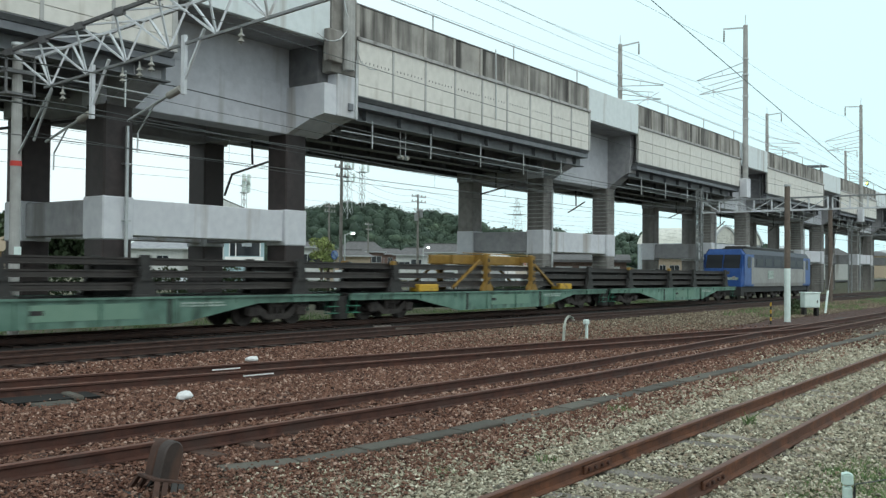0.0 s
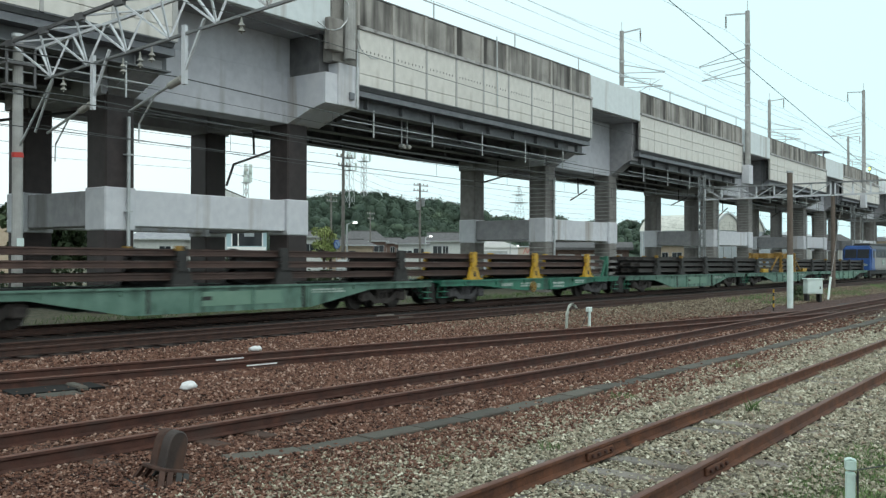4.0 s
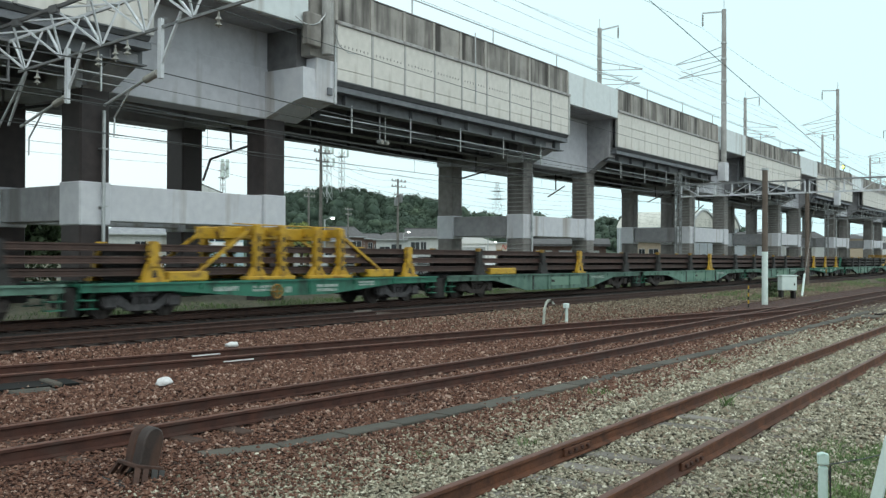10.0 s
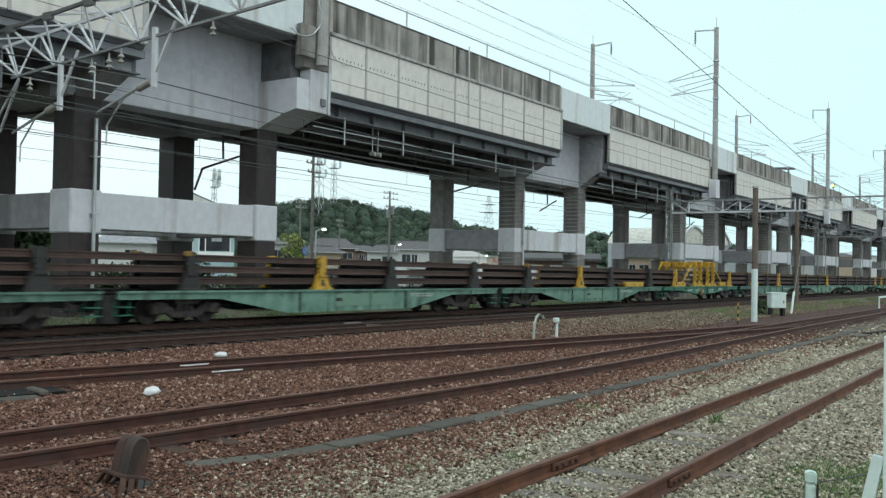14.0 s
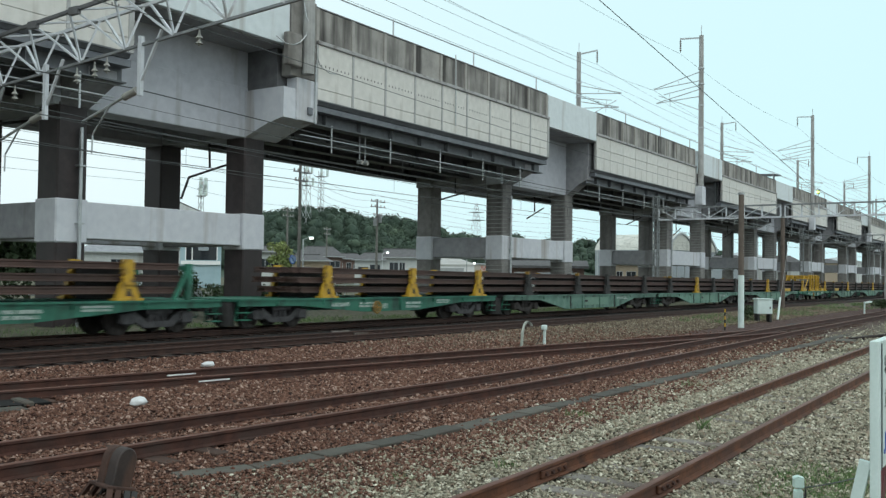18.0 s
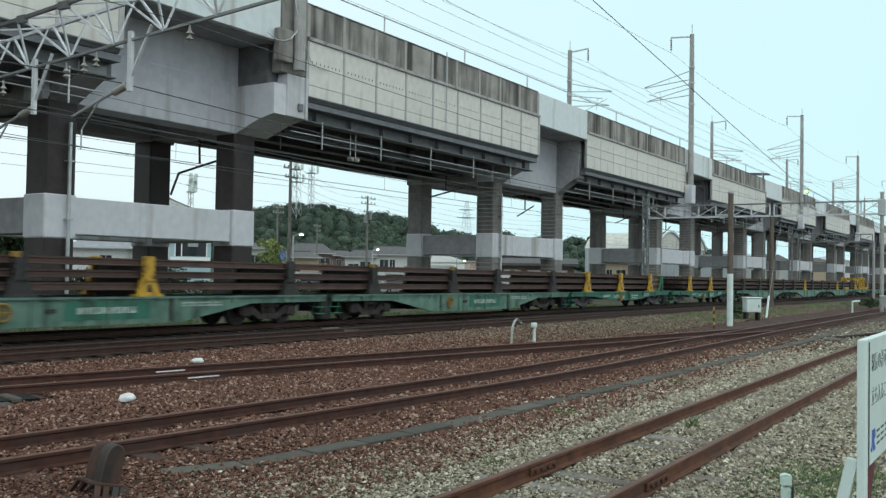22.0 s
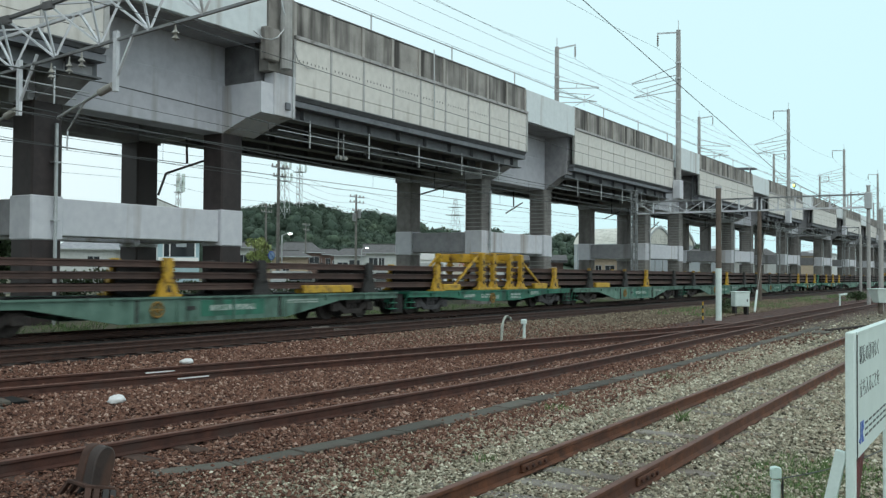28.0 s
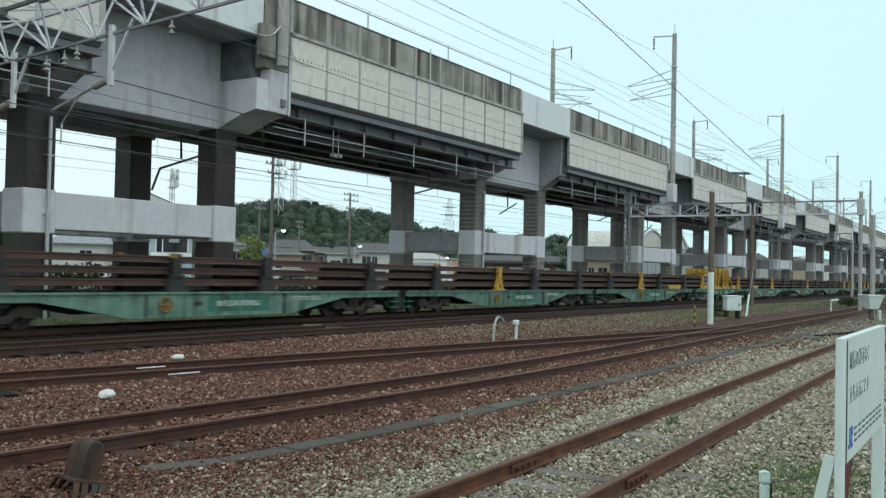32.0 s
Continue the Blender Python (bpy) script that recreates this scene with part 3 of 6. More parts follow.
    part("deck_edge", box(edge0 + 0.02, edge1 - 0.02, DECK_BACK - 0.2, DECK_BACK, 11.1, 13.08, bevel=0.02), CONCRETE, p)
    # drain pipe down the front column
    pipe = rod((xa + 0.22, COL_FRONT - 0.16, -0.9), (xa + 0.22, COL_FRONT - 0.16, 6.75), 0.065)
    for z in (1.5, 3.4, 5.4):
        box(xa + 0.1, xa + 0.34, COL_FRONT - 0.25, COL_FRONT + 0.01, z, z + 0.05, pipe)
    part("drain_pipe", pipe, GALV, p, "pale grey drain pipe")
    return p


def viaduct_span(x0, x1):
    s = thing("viaduct_span", "viaduct girder span with cream cladding panels and a stained concrete parapet", "viaduct span", group="viaduct spans")
    n = max(3, round((x1 - x0) / 2.43))
    w = (x1 - x0) / n
    y = P_FRONT
    first = None
    near = x0 < 40
    slots = None
    for i in range(n):
        m = pose(x0 + w * (i + 0.5), 0, 0)
        if first is None:
            b = box(-w / 2 + 0.03, w / 2 - 0.03, y, y + 0.12, 9.66 if near else 10.66, 11.52, bevel=0.012)
            box(-w / 2 + 0.03, w / 2 - 0.03, y + (0.004 if near else 0.012), y + 0.12, 9.18, 9.645 if near else 10.64, b, bevel=0.008)
            first = part("cladding_panel", b, CREAM, s, "cream metal cladding panel")
            first.matrix_basis = m
        else:
            share(first, "cladding_panel", s, m)
        if near:
            if slots is None:
                b = None
                for k in range(8):
                    xx = -w / 2 + 0.3 + k * (w - 0.6) / 7
                    b = box(xx - 0.022, xx + 0.022, y - 0.006, y + 0.01, 10.6, 10.69, b)
                slots = part("slot_row", b, BLACK_IRON, s, "row of dark slots")
                slots.matrix_basis = m
                tagged(slots, "row of dark slots", kind="stuff")
            else:
                tagged(share(slots, "slot_row", s, m), "row of dark slots", kind="stuff")
        h = 0.06 if near else 0.035
        part("cover_strip", box(x0 + w * i - h, x0 + w * i + h, y - (0.03 if near else 0.012), y + 0.05, 9.16, 11.5), CREAM_DARK if near else CREAM, s)
        part("drip_edge", box(x0 + w * i + 0.07, x0 + w * (i + 1) - 0.07, y - 0.012 - 0.01 * (i % 3), y + 0.06, 9.12, 9.17 - 0.012 * (i % 2)), GIRDER, s)
    part("cladding_backing", box(x0, x1, y + 0.125, y + 0.2, 9.2, 11.6), CREAM_DARK, s)
    part("coping", box(x0 - 0.03, x1 + 0.03, y - 0.09, y + 0.4, 11.52, 11.68, bevel=0.02), COPING, s)
    part("end_strip", box(x1 - 0.16, x1 + 0.06, y - 0.05, y + 0.3, 9.15, 11.51, bevel=0.02), CREAM_DARK, s)
    part("parapet", box(x0, x1, y + 0.12, y + 0.3, 11.68, 13.09, bevel=0.02), STAINED, s, "stained concrete parapet")
    part("parapet_cap", box(x0, x1, y + 0.09, y + 0.33, 13.09, 13.16, bevel=0.015), DARK_CONCRETE, s, "dark weathered parapet cap")
    post = None
    for i in range(n + 1):
        m = pose(x0 + 0.1 + (x1 - x0 - 0.2) * i / n, 0, 0)
        if post is None:
            post = part("parapet_post", box(-0.1, 0.1, y + 0.05, y + 0.2, 11.68, 13.08, bevel=0.015), STAINED if near else POST_PALE, s)
            post.matrix_basis = m
        else:
            share(post, "parapet_post", s, m)
    part("parapet", box(x0, x1, DECK_BACK - 0.25, DECK_BACK - 0.05, 11.3, 13.13), STAINED, s)
    part("deck_slab", box(x0, x1, y + 0.2, DECK_BACK, 11.05, 11.35), CONCRETE, s)
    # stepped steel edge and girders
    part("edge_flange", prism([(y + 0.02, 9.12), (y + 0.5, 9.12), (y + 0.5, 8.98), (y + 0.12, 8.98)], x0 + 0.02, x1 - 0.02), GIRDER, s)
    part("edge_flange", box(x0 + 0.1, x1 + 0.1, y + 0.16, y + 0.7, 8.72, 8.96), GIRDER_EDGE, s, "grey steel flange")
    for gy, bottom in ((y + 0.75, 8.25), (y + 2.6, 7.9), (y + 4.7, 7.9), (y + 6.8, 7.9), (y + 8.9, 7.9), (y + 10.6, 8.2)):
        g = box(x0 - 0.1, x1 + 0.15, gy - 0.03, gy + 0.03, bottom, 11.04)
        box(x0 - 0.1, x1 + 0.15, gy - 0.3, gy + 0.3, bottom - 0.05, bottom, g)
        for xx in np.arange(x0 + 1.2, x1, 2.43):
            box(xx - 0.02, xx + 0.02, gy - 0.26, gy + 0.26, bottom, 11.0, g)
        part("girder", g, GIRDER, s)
    for xx in np.arange(x0 + 1.2, x1, 4.86):
        part("cross_brace", bar((xx, y + 0.75, 8.4), (xx, y + 10.6, 8.4), 0.14, 0.2), GIRDER, s)
    # hand rail
    for xx in np.arange(x0 + 5.6, x1, 7.3):
        part("rail_post", rod((xx, y + 0.2, 13.1), (xx, y + 0.2, 13.95), 0.04), GALV, s)
    part("hand_rail", rod((x0, y + 0.2, 13.9), (x1 + 8.0, y + 0.2, 13.9), 0.035, sides=6), GALV, s)
    # cable hangers and conduits under the edge
    part("conduit", rod((x0, y + 0.9, 7.75), (x1, y + 0.9, 7.75), 0.03, sides=6), GALV, s)
    part("conduit", rod((x0, y + 1.6, 7.6), (x1, y + 1.6, 7.6), 0.025, sides=6), GALV, s)
    for xx in np.arange(x0 + 1.6, x1 - 0.5, 4.3):
        part("cable_hanger", rod((xx, y + 0.5, 7.1), (xx, y + 0.5, 8.3), 0.035, sides=6), GALV, s)
    return s


for x0, x1 in SPANS:
    viaduct_span(x0, x1)
for i, (xa, xb) in enumerate(FRAMES):
    viaduct_pier(xa, xb, i == 0, SPANS[i][1], SPANS[i + 1][0])


def viaduct_mast(x, near, top=23.3, base_z=9.7, footing=True):
    """Overhead line mast that stands outside the parapet, with a top bracket and hinged arms over the track."""
    y = P_FRONT - 0.38 if near else DECK_BACK + 0.1
    s = 1 if near else -1
    m = thing("overhead_line_mast", "grey overhead line mast with bracket arms on the viaduct", "mast", (x, y, 0), group="masts on the viaduct")
    part("pole", rod((0, 0, base_z), (0, 0, top), 0.25, sides=12, r2=0.2), POLE_GREY, m, smooth=False)
    if footing:
        part("base_bracket", box(-0.5, 0.5, -0.3, 0.36 if near else 0.3, base_z - 1.5, base_z + 0.15, bevel=0.04), WHITE_CONCRETE, m)
    rings = None
    for z in (15.0, 17.0, 18.9, 20.3):
        rings = rod((0, 0, z), (0, 0, z + 0.12), 0.28, rings, sides=10)
    part("clamp", rings, GALV, m)
    part("lightning_rod", rod((0, 0, top), (0, 0, top + 0.9), 0.035), GALV, m)
    part("feeder_arm", bar((0, 0, top - 0.2), (0, 1.95 * s, top - 0.05), 0.09, 0.12), GALV, m)
    i = None
    for k in range(5):
        i = rod((0, 1.9 * s, top - 0.35 - 0.2 * k), (0, 1.9 * s, top - 0.25 - 0.2 * k), 0.09, i)
    rod((0, 1.9 * s, top - 1.3), (0, 1.9 * s, top - 0.05), 0.025, i)
    part("insulator_string", i, BROWN_CERAMIC, m)
    a = rod((0, 0, 20.1), (0, 4.35 * s, 18.95), 0.04)
    rod((0, 0, 19.3), (0, 4.3 * s, 18.9), 0.04, a)
    rod((0, 2.1 * s, 19.5), (0, 2.0 * s, 19.1), 0.025, a)
    part("bracket_arm", a, GALV, m)
    a = rod((0, 0, 18.55), (0, 4.1 * s, 17.65), 0.04)
    rod((0, 0, 17.9), (0, 4.1 * s, 17.62), 0.04, a)
    rod((0, 0, 18.9), (0, 3.4 * s, 18.35), 0.035, a)
    rod((0, 0, 16.6), (0, 3.9 * s, 18.3), 0.03, a)
    rod((0, 2.9 * s, 18.4), (0, 2.8 * s, 17.3), 0.02, a)
    part("bracket_arm", a, GALV, m)
    return m


MAST_X = [79.0, 125.4, 171.8, 218.0, 264.0, 310.0]
for x in MAST_X:
    viaduct_mast(x, True)
    viaduct_mast(x, False)
viaduct_mast(27.75, True, base_z=10.0, footing=False)
viaduct_mast(28.1, False)


def tube(name, line, r, material, parent=None, sides=5):
    """One bent tube along a line of points."""
    v, f = [], []
    for i, c in enumerate(line):
        d = (line[min(i + 1, len(line) - 1)] - line[max(i - 1, 0)]).normalized()
        a = d.cross(Vector((0, 0, 1)) if abs(d.z) < 0.9 else Vector((1, 0, 0))).normalized()
        b = d.cross(a)
        for k in range(sides):
            w = 2 * math.pi * k / sides
            v.append(tuple(c + (a * math.cos(w) + b * math.sin(w)) * r))
    for i in range(len(line) - 1):
        for k in range(sides):
            p, q = i * sides + k, i * sides + (k + 1) % sides
            f.append((p, q, q + sides, p + sides))
    f.append(tuple(range(sides)))
    f.append(tuple(range((len(line) - 1) * sides, len(line) * sides))[::-1])
    return mesh_part(name, v, f, material, parent)


def wire(name, points, r, label, sag=0.0, seg=8, category="wire", group="overhead wires"):
    """A hanging wire through given points, sagging between them."""
    line = [Vector(points[0])]
    for p, q in zip(points[:-1], points[1:]):
        p, q = Vector(p), Vector(q)
        for i in range(1, seg + 1):
            u = i / seg
            line.append(p.lerp(q, u) - Vector((0, 0, sag * 4 * u * (1 - u))))
    ob = tube(name, line, r, WIRE)
    return tagged(ob, label, category, group)


all_masts = [-20.0, 28.1] + MAST_X
for yy, sd in ((P_FRONT - 0.38, 1), (DECK_BACK + 0.1, -1)):
    wire("feeder_wire", [(x, yy + 1.9 * sd, 21.9) for x in all_masts], 0.012, "dark feeder wire above the viaduct", 0.7)
    wire("messenger_wire", [(x, yy + 4.3 * sd, 18.8) for x in all_masts], 0.012, "dark messenger wire above the viaduct track", 0.7)
    wire("contact_wire", [(x, yy + 4.1 * sd, 17.4) for x in all_masts], 0.011, "dark contact wire above the viaduct track", 0.02, seg=1)


# ---- freight train ----
def speed_way(t):
    """Metres that the train has gone at t seconds."""
    return 10.25 * t - 0.004 * t * t


moving = []
wheelsets = []


def wheelset(parent, x):
    w = rod((0, -0.75, 0), (0, 0.75, 0), 0.07, sides=10)
    for s in (-1, 1):
        rod((0, s * 0.50, 0), (0, s * 0.63, 0), 0.43, w, sides=28)
        rod((0, s * 0.48, 0), (0, s * 0.51, 0), 0.46, w, sides=28)
        rod((0, s * 0.63, 0), (0, s * 0.70, 0), 0.13, w, sides=12)
    o = part("wheelset", w, BOGIE, parent)
    o.delta_location = (x, 0, 0.43)
    wheelsets.append(o)
    return o


def bogie(parent, x, material):
    b = None
    for s in (-1, 1):
        y0, y1 = (0.86, 1.02) if s > 0 else (-1.02, -0.86)
        b = prism([(-1.25, 0.36), (-1.25, 0.58), (-0.75, 0.66), (-0.35, 0.36), (0.35, 0.36), (0.75, 0.66), (1.25, 0.58), (1.25, 0.36), (0.85, 0.42), (0.45, 0.2), (-0.45, 0.2), (-0.85, 0.42)], y0, y1, "y", b)
        for a in (-1.0, 1.0):
            box(a - 0.2, a + 0.2, min(s * 0.8, s * 1.1), max(s * 0.8, s * 1.1), 0.28, 0.62, b, bevel=0.05)
        for a in (-0.22, 0.0, 0.22):
            rod((a, s * 0.95, 0.28), (a, s * 0.95, 0.6), 0.085, b, sides=10)
        box(-0.42, 0.42, min(s * 0.82, s * 1.08), max(s * 0.82, s * 1.08), 0.58, 0.74, b)
    box(-0.3, 0.3, -0.95, 0.95, 0.5, 0.72, b)
    o = part("bogie", b, material, parent)
    o.matrix_basis = pose(x, 0, 0)
    for a in (-1.0, 1.0):
        wheelset(o, a)
    return o


def sill(length, depth, flat, taper, material, parent, deck=0.95):
    """The two fish-bellied side sills and the deck of a flat wagon."""
    h = length / 2
    for s in (-1, 1):
        y0, y1 = sorted((s * 1.22, s * 1.30))
        p = [(-h, deck), (h, deck), (h, deck - 0.2), (h - 0.05, deck - 0.22), (taper, deck - 0.24), (flat, deck - depth), (-flat, deck - depth), (-taper, deck - 0.24), (-h + 0.05, deck - 0.22), (-h, deck - 0.2)]
        b = prism(p, y0, y1, "y")
        edge = sorted((s * 1.30, s * 1.36))
        box(-h, h, edge[0], edge[1], deck - 0.05, deck + 0.01, b)
        for x in np.arange(-h + 1.6, h - 1, 2.2):
            low = deck - (depth if abs(x) < flat else 0.22)
            box(x - 0.03, x + 0.03, edge[0], edge[0] + 0.04 if s > 0 else edge[1], low + 0.02, deck - 0.05, b)
        part("side_sill", b, material, parent)
    d = box(-h + 0.02, h - 0.02, -1.215, 1.215, deck - 0.08, deck - 0.005)
    for x in np.arange(-h + 0.5, h, 1.1):
        box(x - 0.05, x + 0.05, -1.2, 1.2, deck - 0.25, deck - 0.08, d)
    box(-h + 0.3, h - 0.3, -0.25, 0.25, deck - 0.45, deck - 0.08, d)
    part("deck", d, BLACK_IRON if material is GREEN_FADED else material, parent)


def stanchion(parent, x, yellow):
    """Stake on both sides: a splayed foot with a hole, a stepped post and a cap, and the cross bolsters between them."""
    mat = YELLOW if yellow else BLACK_IRON
    for s in (-1, 1):
        y0, y1 = sorted((s * 1.10, s * 1.24))
        half = [(0.36, 0.96), (0.34, 1.08), (0.21, 1.42), (0.15, 1.46), (0.135, 1.54), (0.17, 1.55), (0.17, 1.59), (0.13, 1.6), (0.13, 1.66), (0.17, 1.67), (0.17, 1.71), (0.14, 1.76), (0.16, 1.8), (0.16, 2.0), (0.12, 2.06)]
        b = prism(half + [(-u, z) for u, z in half[::-1]], y0, y1, "y")
        out = sorted((s * 1.2, s * 1.29))
        box(-0.2, 0.2, out[0], out[1], 1.38, 1.45, b)
        box(-0.42, 0.42, min(s * 1.0, s * 1.32), max(s * 1.0, s * 1.32), 0.955, 1.02, b)
        o = part("stanchion", b, mat, parent, "yellow splayed stanchion" if yellow else "black iron stanchion")
        o.matrix_basis = pose(x, 0, 0)
        # thin dark plate on the foot paints the shade of its hole
        hole = part("stanchion_recess", prism([(-0.09, 1.08), (0.09, 1.08), (0.05, 1.28), (-0.05, 1.28)], min(s * 1.24, s * 1.246), max(s * 1.24, s * 1.246), "y"), BLACK_IRON, parent, "dark hollow of the stanchion")
        hole.matrix_basis = pose(x, 0, 0)
        if not yellow and x < 0:
            tip = part("stake_head", box(-0.19, -0.02, min(s * 1.08, s * 1.26), max(s * 1.08, s * 1.26), 1.93, 2.07, bevel=0.01), YELLOW_DULL, parent, "dull yellow stake head")
            tip.matrix_basis = pose(x, 0, 0)
    c = box(-0.09, 0.09, -1.1, 1.1, 0.955, 1.13)
    box(-0.06, 0.06, -1.1, 1.1, 1.328, 1.46, c)
    box(-0.06, 0.06, -1.1, 1.1, 1.658, 1.79, c)
    o2 = part("bolster", c, BLACK_IRON, parent)
    o2.matrix_basis = pose(x, 0, 0)


def lettering(parent, x, z, w, h, rows=1):
    b = None
    for r in range(rows):
        u = 0.0
        while u < w - 0.05:
            k = rng.uniform(0.08, 0.2)
            b = box(x + u, min(x + u + k, x + w), -1.318, -1.303, z - r * h * 1.5, z - r * h * 1.5 + h, b)
            u += k + 0.035
    part("lettering", b, LETTERING, parent, "white stencilled marking bars")


def coupler(parent, h):
    for s in (-1, 1):
        b = box(min(s * h, s * (h + 0.33)), max(s * h, s * (h + 0.33)), -0.12, 0.12, 0.62, 0.86, bevel=0.02)
        box(min(s * (h + 0.12), s * (h + 0.33)), max(s * (h + 0.12), s * (h + 0.33)), -0.2, 0.2, 0.56, 0.92, b, bevel=0.03)
        part("coupler", b, BLACK_IRON, parent)
        for y in (-1.2, 1.2):
            st = None
            for z in (0.3, 0.52):
                st = box(min(s * (h - 0.45), s * h), max(s * (h - 0.45), s * h), y - 0.12, y + 0.12, z, z + 0.03, st)
            for e in (h - 0.43, h - 0.02):
                rod((s * e, y - 0.1 * (1 if y > 0 else -1), 0.3), (s * e, y, 0.8), 0.02, st, sides=6)
            part("step", st, GREEN_FRESH, parent)
        hose = rod((s * (h - 0.02), -0.5, 0.75), (s * (h + 0.25), -0.5, 0.35), 0.05)
        part("brake_hose", hose, BLACK_IRON, parent)


def brake_wheel(w, x):
    """Spoked hand brake wheel on the near sill."""
    b = None
    for k in range(14):
        a, c = 2 * math.pi * k / 14, 2 * math.pi * (k + 1) / 14
        b = rod((x + 0.21 * math.cos(a), -1.36, 0.6 + 0.21 * math.sin(a)), (x + 0.21 * math.cos(c), -1.36, 0.6 + 0.21 * math.sin(c)), 0.032, b, sides=6)
    for k in range(3):
        a = math.pi * k / 3
        rod((x + 0.2 * math.cos(a), -1.36, 0.6 + 0.2 * math.sin(a)), (x - 0.2 * math.cos(a), -1.36, 0.6 - 0.2 * math.sin(a)), 0.02, b, sides=6)
    rod((x, -1.3, 0.6), (x, -1.38, 0.6), 0.05, b, sides=8)
    part("hand_brake_wheel", b, YELLOW_DULL, w, "dull yellow hand brake wheel")


def long_wagon(label, yellow=None, patch=False, stakes=(-7.1, -1.6, 2.2, 7.9)):
    w = thing("flat_wagon", label, "flat wagon", group="wagons of the freight train")
    sill(19.1, 0.72, 3.3, 6.05, GREEN_FADED, w)
    for x in (-7.1, 7.1):
        bogie(w, x, BOGIE)
    for i, x in enumerate(stakes):
        stanchion(w, x, i == yellow)
    if patch:
        part("name_panel", box(-0.45, 2.2, -1.312, -1.303, 0.36, 0.84), GREEN_FRESH, w, "darker green painted panel")
        lettering(w, -0.1, 0.52, 1.9, 0.17)
        brake_wheel(w, -2.1)
    else:
        part("name_panel", box(-1.0, 2.0, -1.312, -1.303, 0.4, 0.8), surface_pale, w, "faded pale panel")
    lettering(w, 3.3, 0.74, 1.5, 0.05, 2)
    part("panel_joint", box(-2.8, -2.72, -1.335, -1.303, 0.25, 0.9), BLACK_IRON, w)
    part("panel_joint", box(2.86, 2.94, -1.335, -1.303, 0.25, 0.9), BLACK_IRON, w)
    part("lifting_pocket", box(-1.0, -0.68, -1.325, -1.303, 0.56, 0.67), BLACK_IRON, w)
    coupler(w, 9.55)
    b = rod((-9.5, -0.75, 0.85), (-9.5, -0.75, 0.1), 0.3, sides=14)
    rod((-9.5, 0.1, 0.85), (-9.5, 0.1, 0.35), 0.22, b, sides=14)
    part("brake_cylinder", b, BLACK_IRON, w)
    part("air_tank", rod((-2.6, 0.5, 0.45), (-0.9, 0.5, 0.45), 0.2, sides=14), BLACK_IRON, w)
    return w


def end_stake(w, x):
    """Tall green stake with a slanting leg on each side of an unloaded wagon end."""
    for y in (-1.18, 1.18):
        b = box(x - 0.09, x + 0.09, y - 0.09, y + 0.09, 0.95, 1.98, bevel=0.015)
        bar((x - 0.5, y, 0.97), (x - 0.05, y, 1.75), 0.1, 0.1, b)
        part("end_stake", b, GREEN_FRESH, w, "tall green end stake")
    part("stake_tie", box(x - 0.06, x + 0.06, -1.09, 1.09, 1.8, 1.92), GREEN_FRESH, w)


def short_wagon(label, stakes):
    w = thing("flat_wagon", label, "flat wagon", group="wagons of the freight train")
    sill(15.3, 0.5, 1.6, 4.9, GREEN_FRESH, w)
    for x in (-5.6, 5.6):
        bogie(w, x, BOGIE_GREY)
    for x in stakes:
        stanchion(w, x, True)
    lettering(w, -3.4, 0.66, 0.9, 0.13)
    lettering(w, -1.9, 0.72, 0.9, 0.07, 2)
    lettering(w, 0.9, 0.68, 1.0, 0.09, 2)
    lettering(w, 3.0, 0.78, 0.9, 0.06, 2)
    part("tag_plate", box(-0.55, -0.3, -1.33, -1.303, 0.55, 0.73), LETTERING, w, "small white plate")
    brake_wheel(w, -0.95)
    coupler(w, 7.65)
    part("brake_cylinder", rod((-7.6, -0.7, 0.85), (-7.6, -0.7, 0.12), 0.24, sides=14), BLACK_IRON, w)
    return w


def grip_frame(w, posts, material, top, braces, beam):
    """Tall gantry frame that grips the long rails on its wagon."""
    for x in posts:
        for y in (-1.18, 1.18):
            b = box(x - 0.13, x + 0.13, y - 0.1, y + 0.1, 0.96, top, bevel=0.02)
            for z in np.arange(1.15, top - 0.2, 0.3):
                box(x - 0.16, x + 0.16, y - 0.13, y + 0.13, z, z + 0.05, b)
            prism([(x - 0.42, 0.96), (x + 0.42, 0.96), (x + 0.4, 1.06), (x + 0.16, 1.35), (x - 0.16, 1.35), (x - 0.4, 1.06)], y - 0.06, y + 0.06, "y", b)
            part("frame_post", b, material, w)
        for y in (-1.285, 1.285):
            b = None
            for z in np.arange(1.28, top - 0.25, 0.3):
                b = box(x - 0.05, x + 0.05, y - 0.012, y + 0.012, z - 0.06, z + 0.1, b)
            tagged(part("leg_slots", b, BLACK_IRON, w, "row of dark slots"), "row of dark slots", kind="stuff")
        part("cross_head", box(x - 0.1, x + 0.1, -1.08, 1.08, top - 0.3, top - 0.02), material, w)
    if len(posts) == 4:
        for a, b in (posts[:2], posts[2:]):
            for y in (-1.17, 1.17):
                part("base_bar", box(a - 0.5, b + 0.5, y - 0.15, y + 0.15, 0.96, 1.07, bevel=0.02), material, w)
    for y in (-0.55, 0.55):
        part("long_beam", box(beam[0], beam[1], y - 0.09, y + 0.09, top - 0.42, top - 0.05, bevel=0.02), material, w)
    for y in (-1.05, 1.05):
        for x0, z0, x1, z1 in braces:
            part("brace", bar((x0, y, z0), (x1, y, z1), 0.09, 0.09), material, w)
    part("guard_rail", rod((beam[0], -1.1, top + 0.02), (beam[1], -1.1, top + 0.02), 0.02), material, w)


def yellow_box(w, x0, x1):
    part("tool_box", box(x0, x1, -1.2, -0.7, 0.97, 1.24, bevel=0.03), YELLOW, w, "low yellow box")


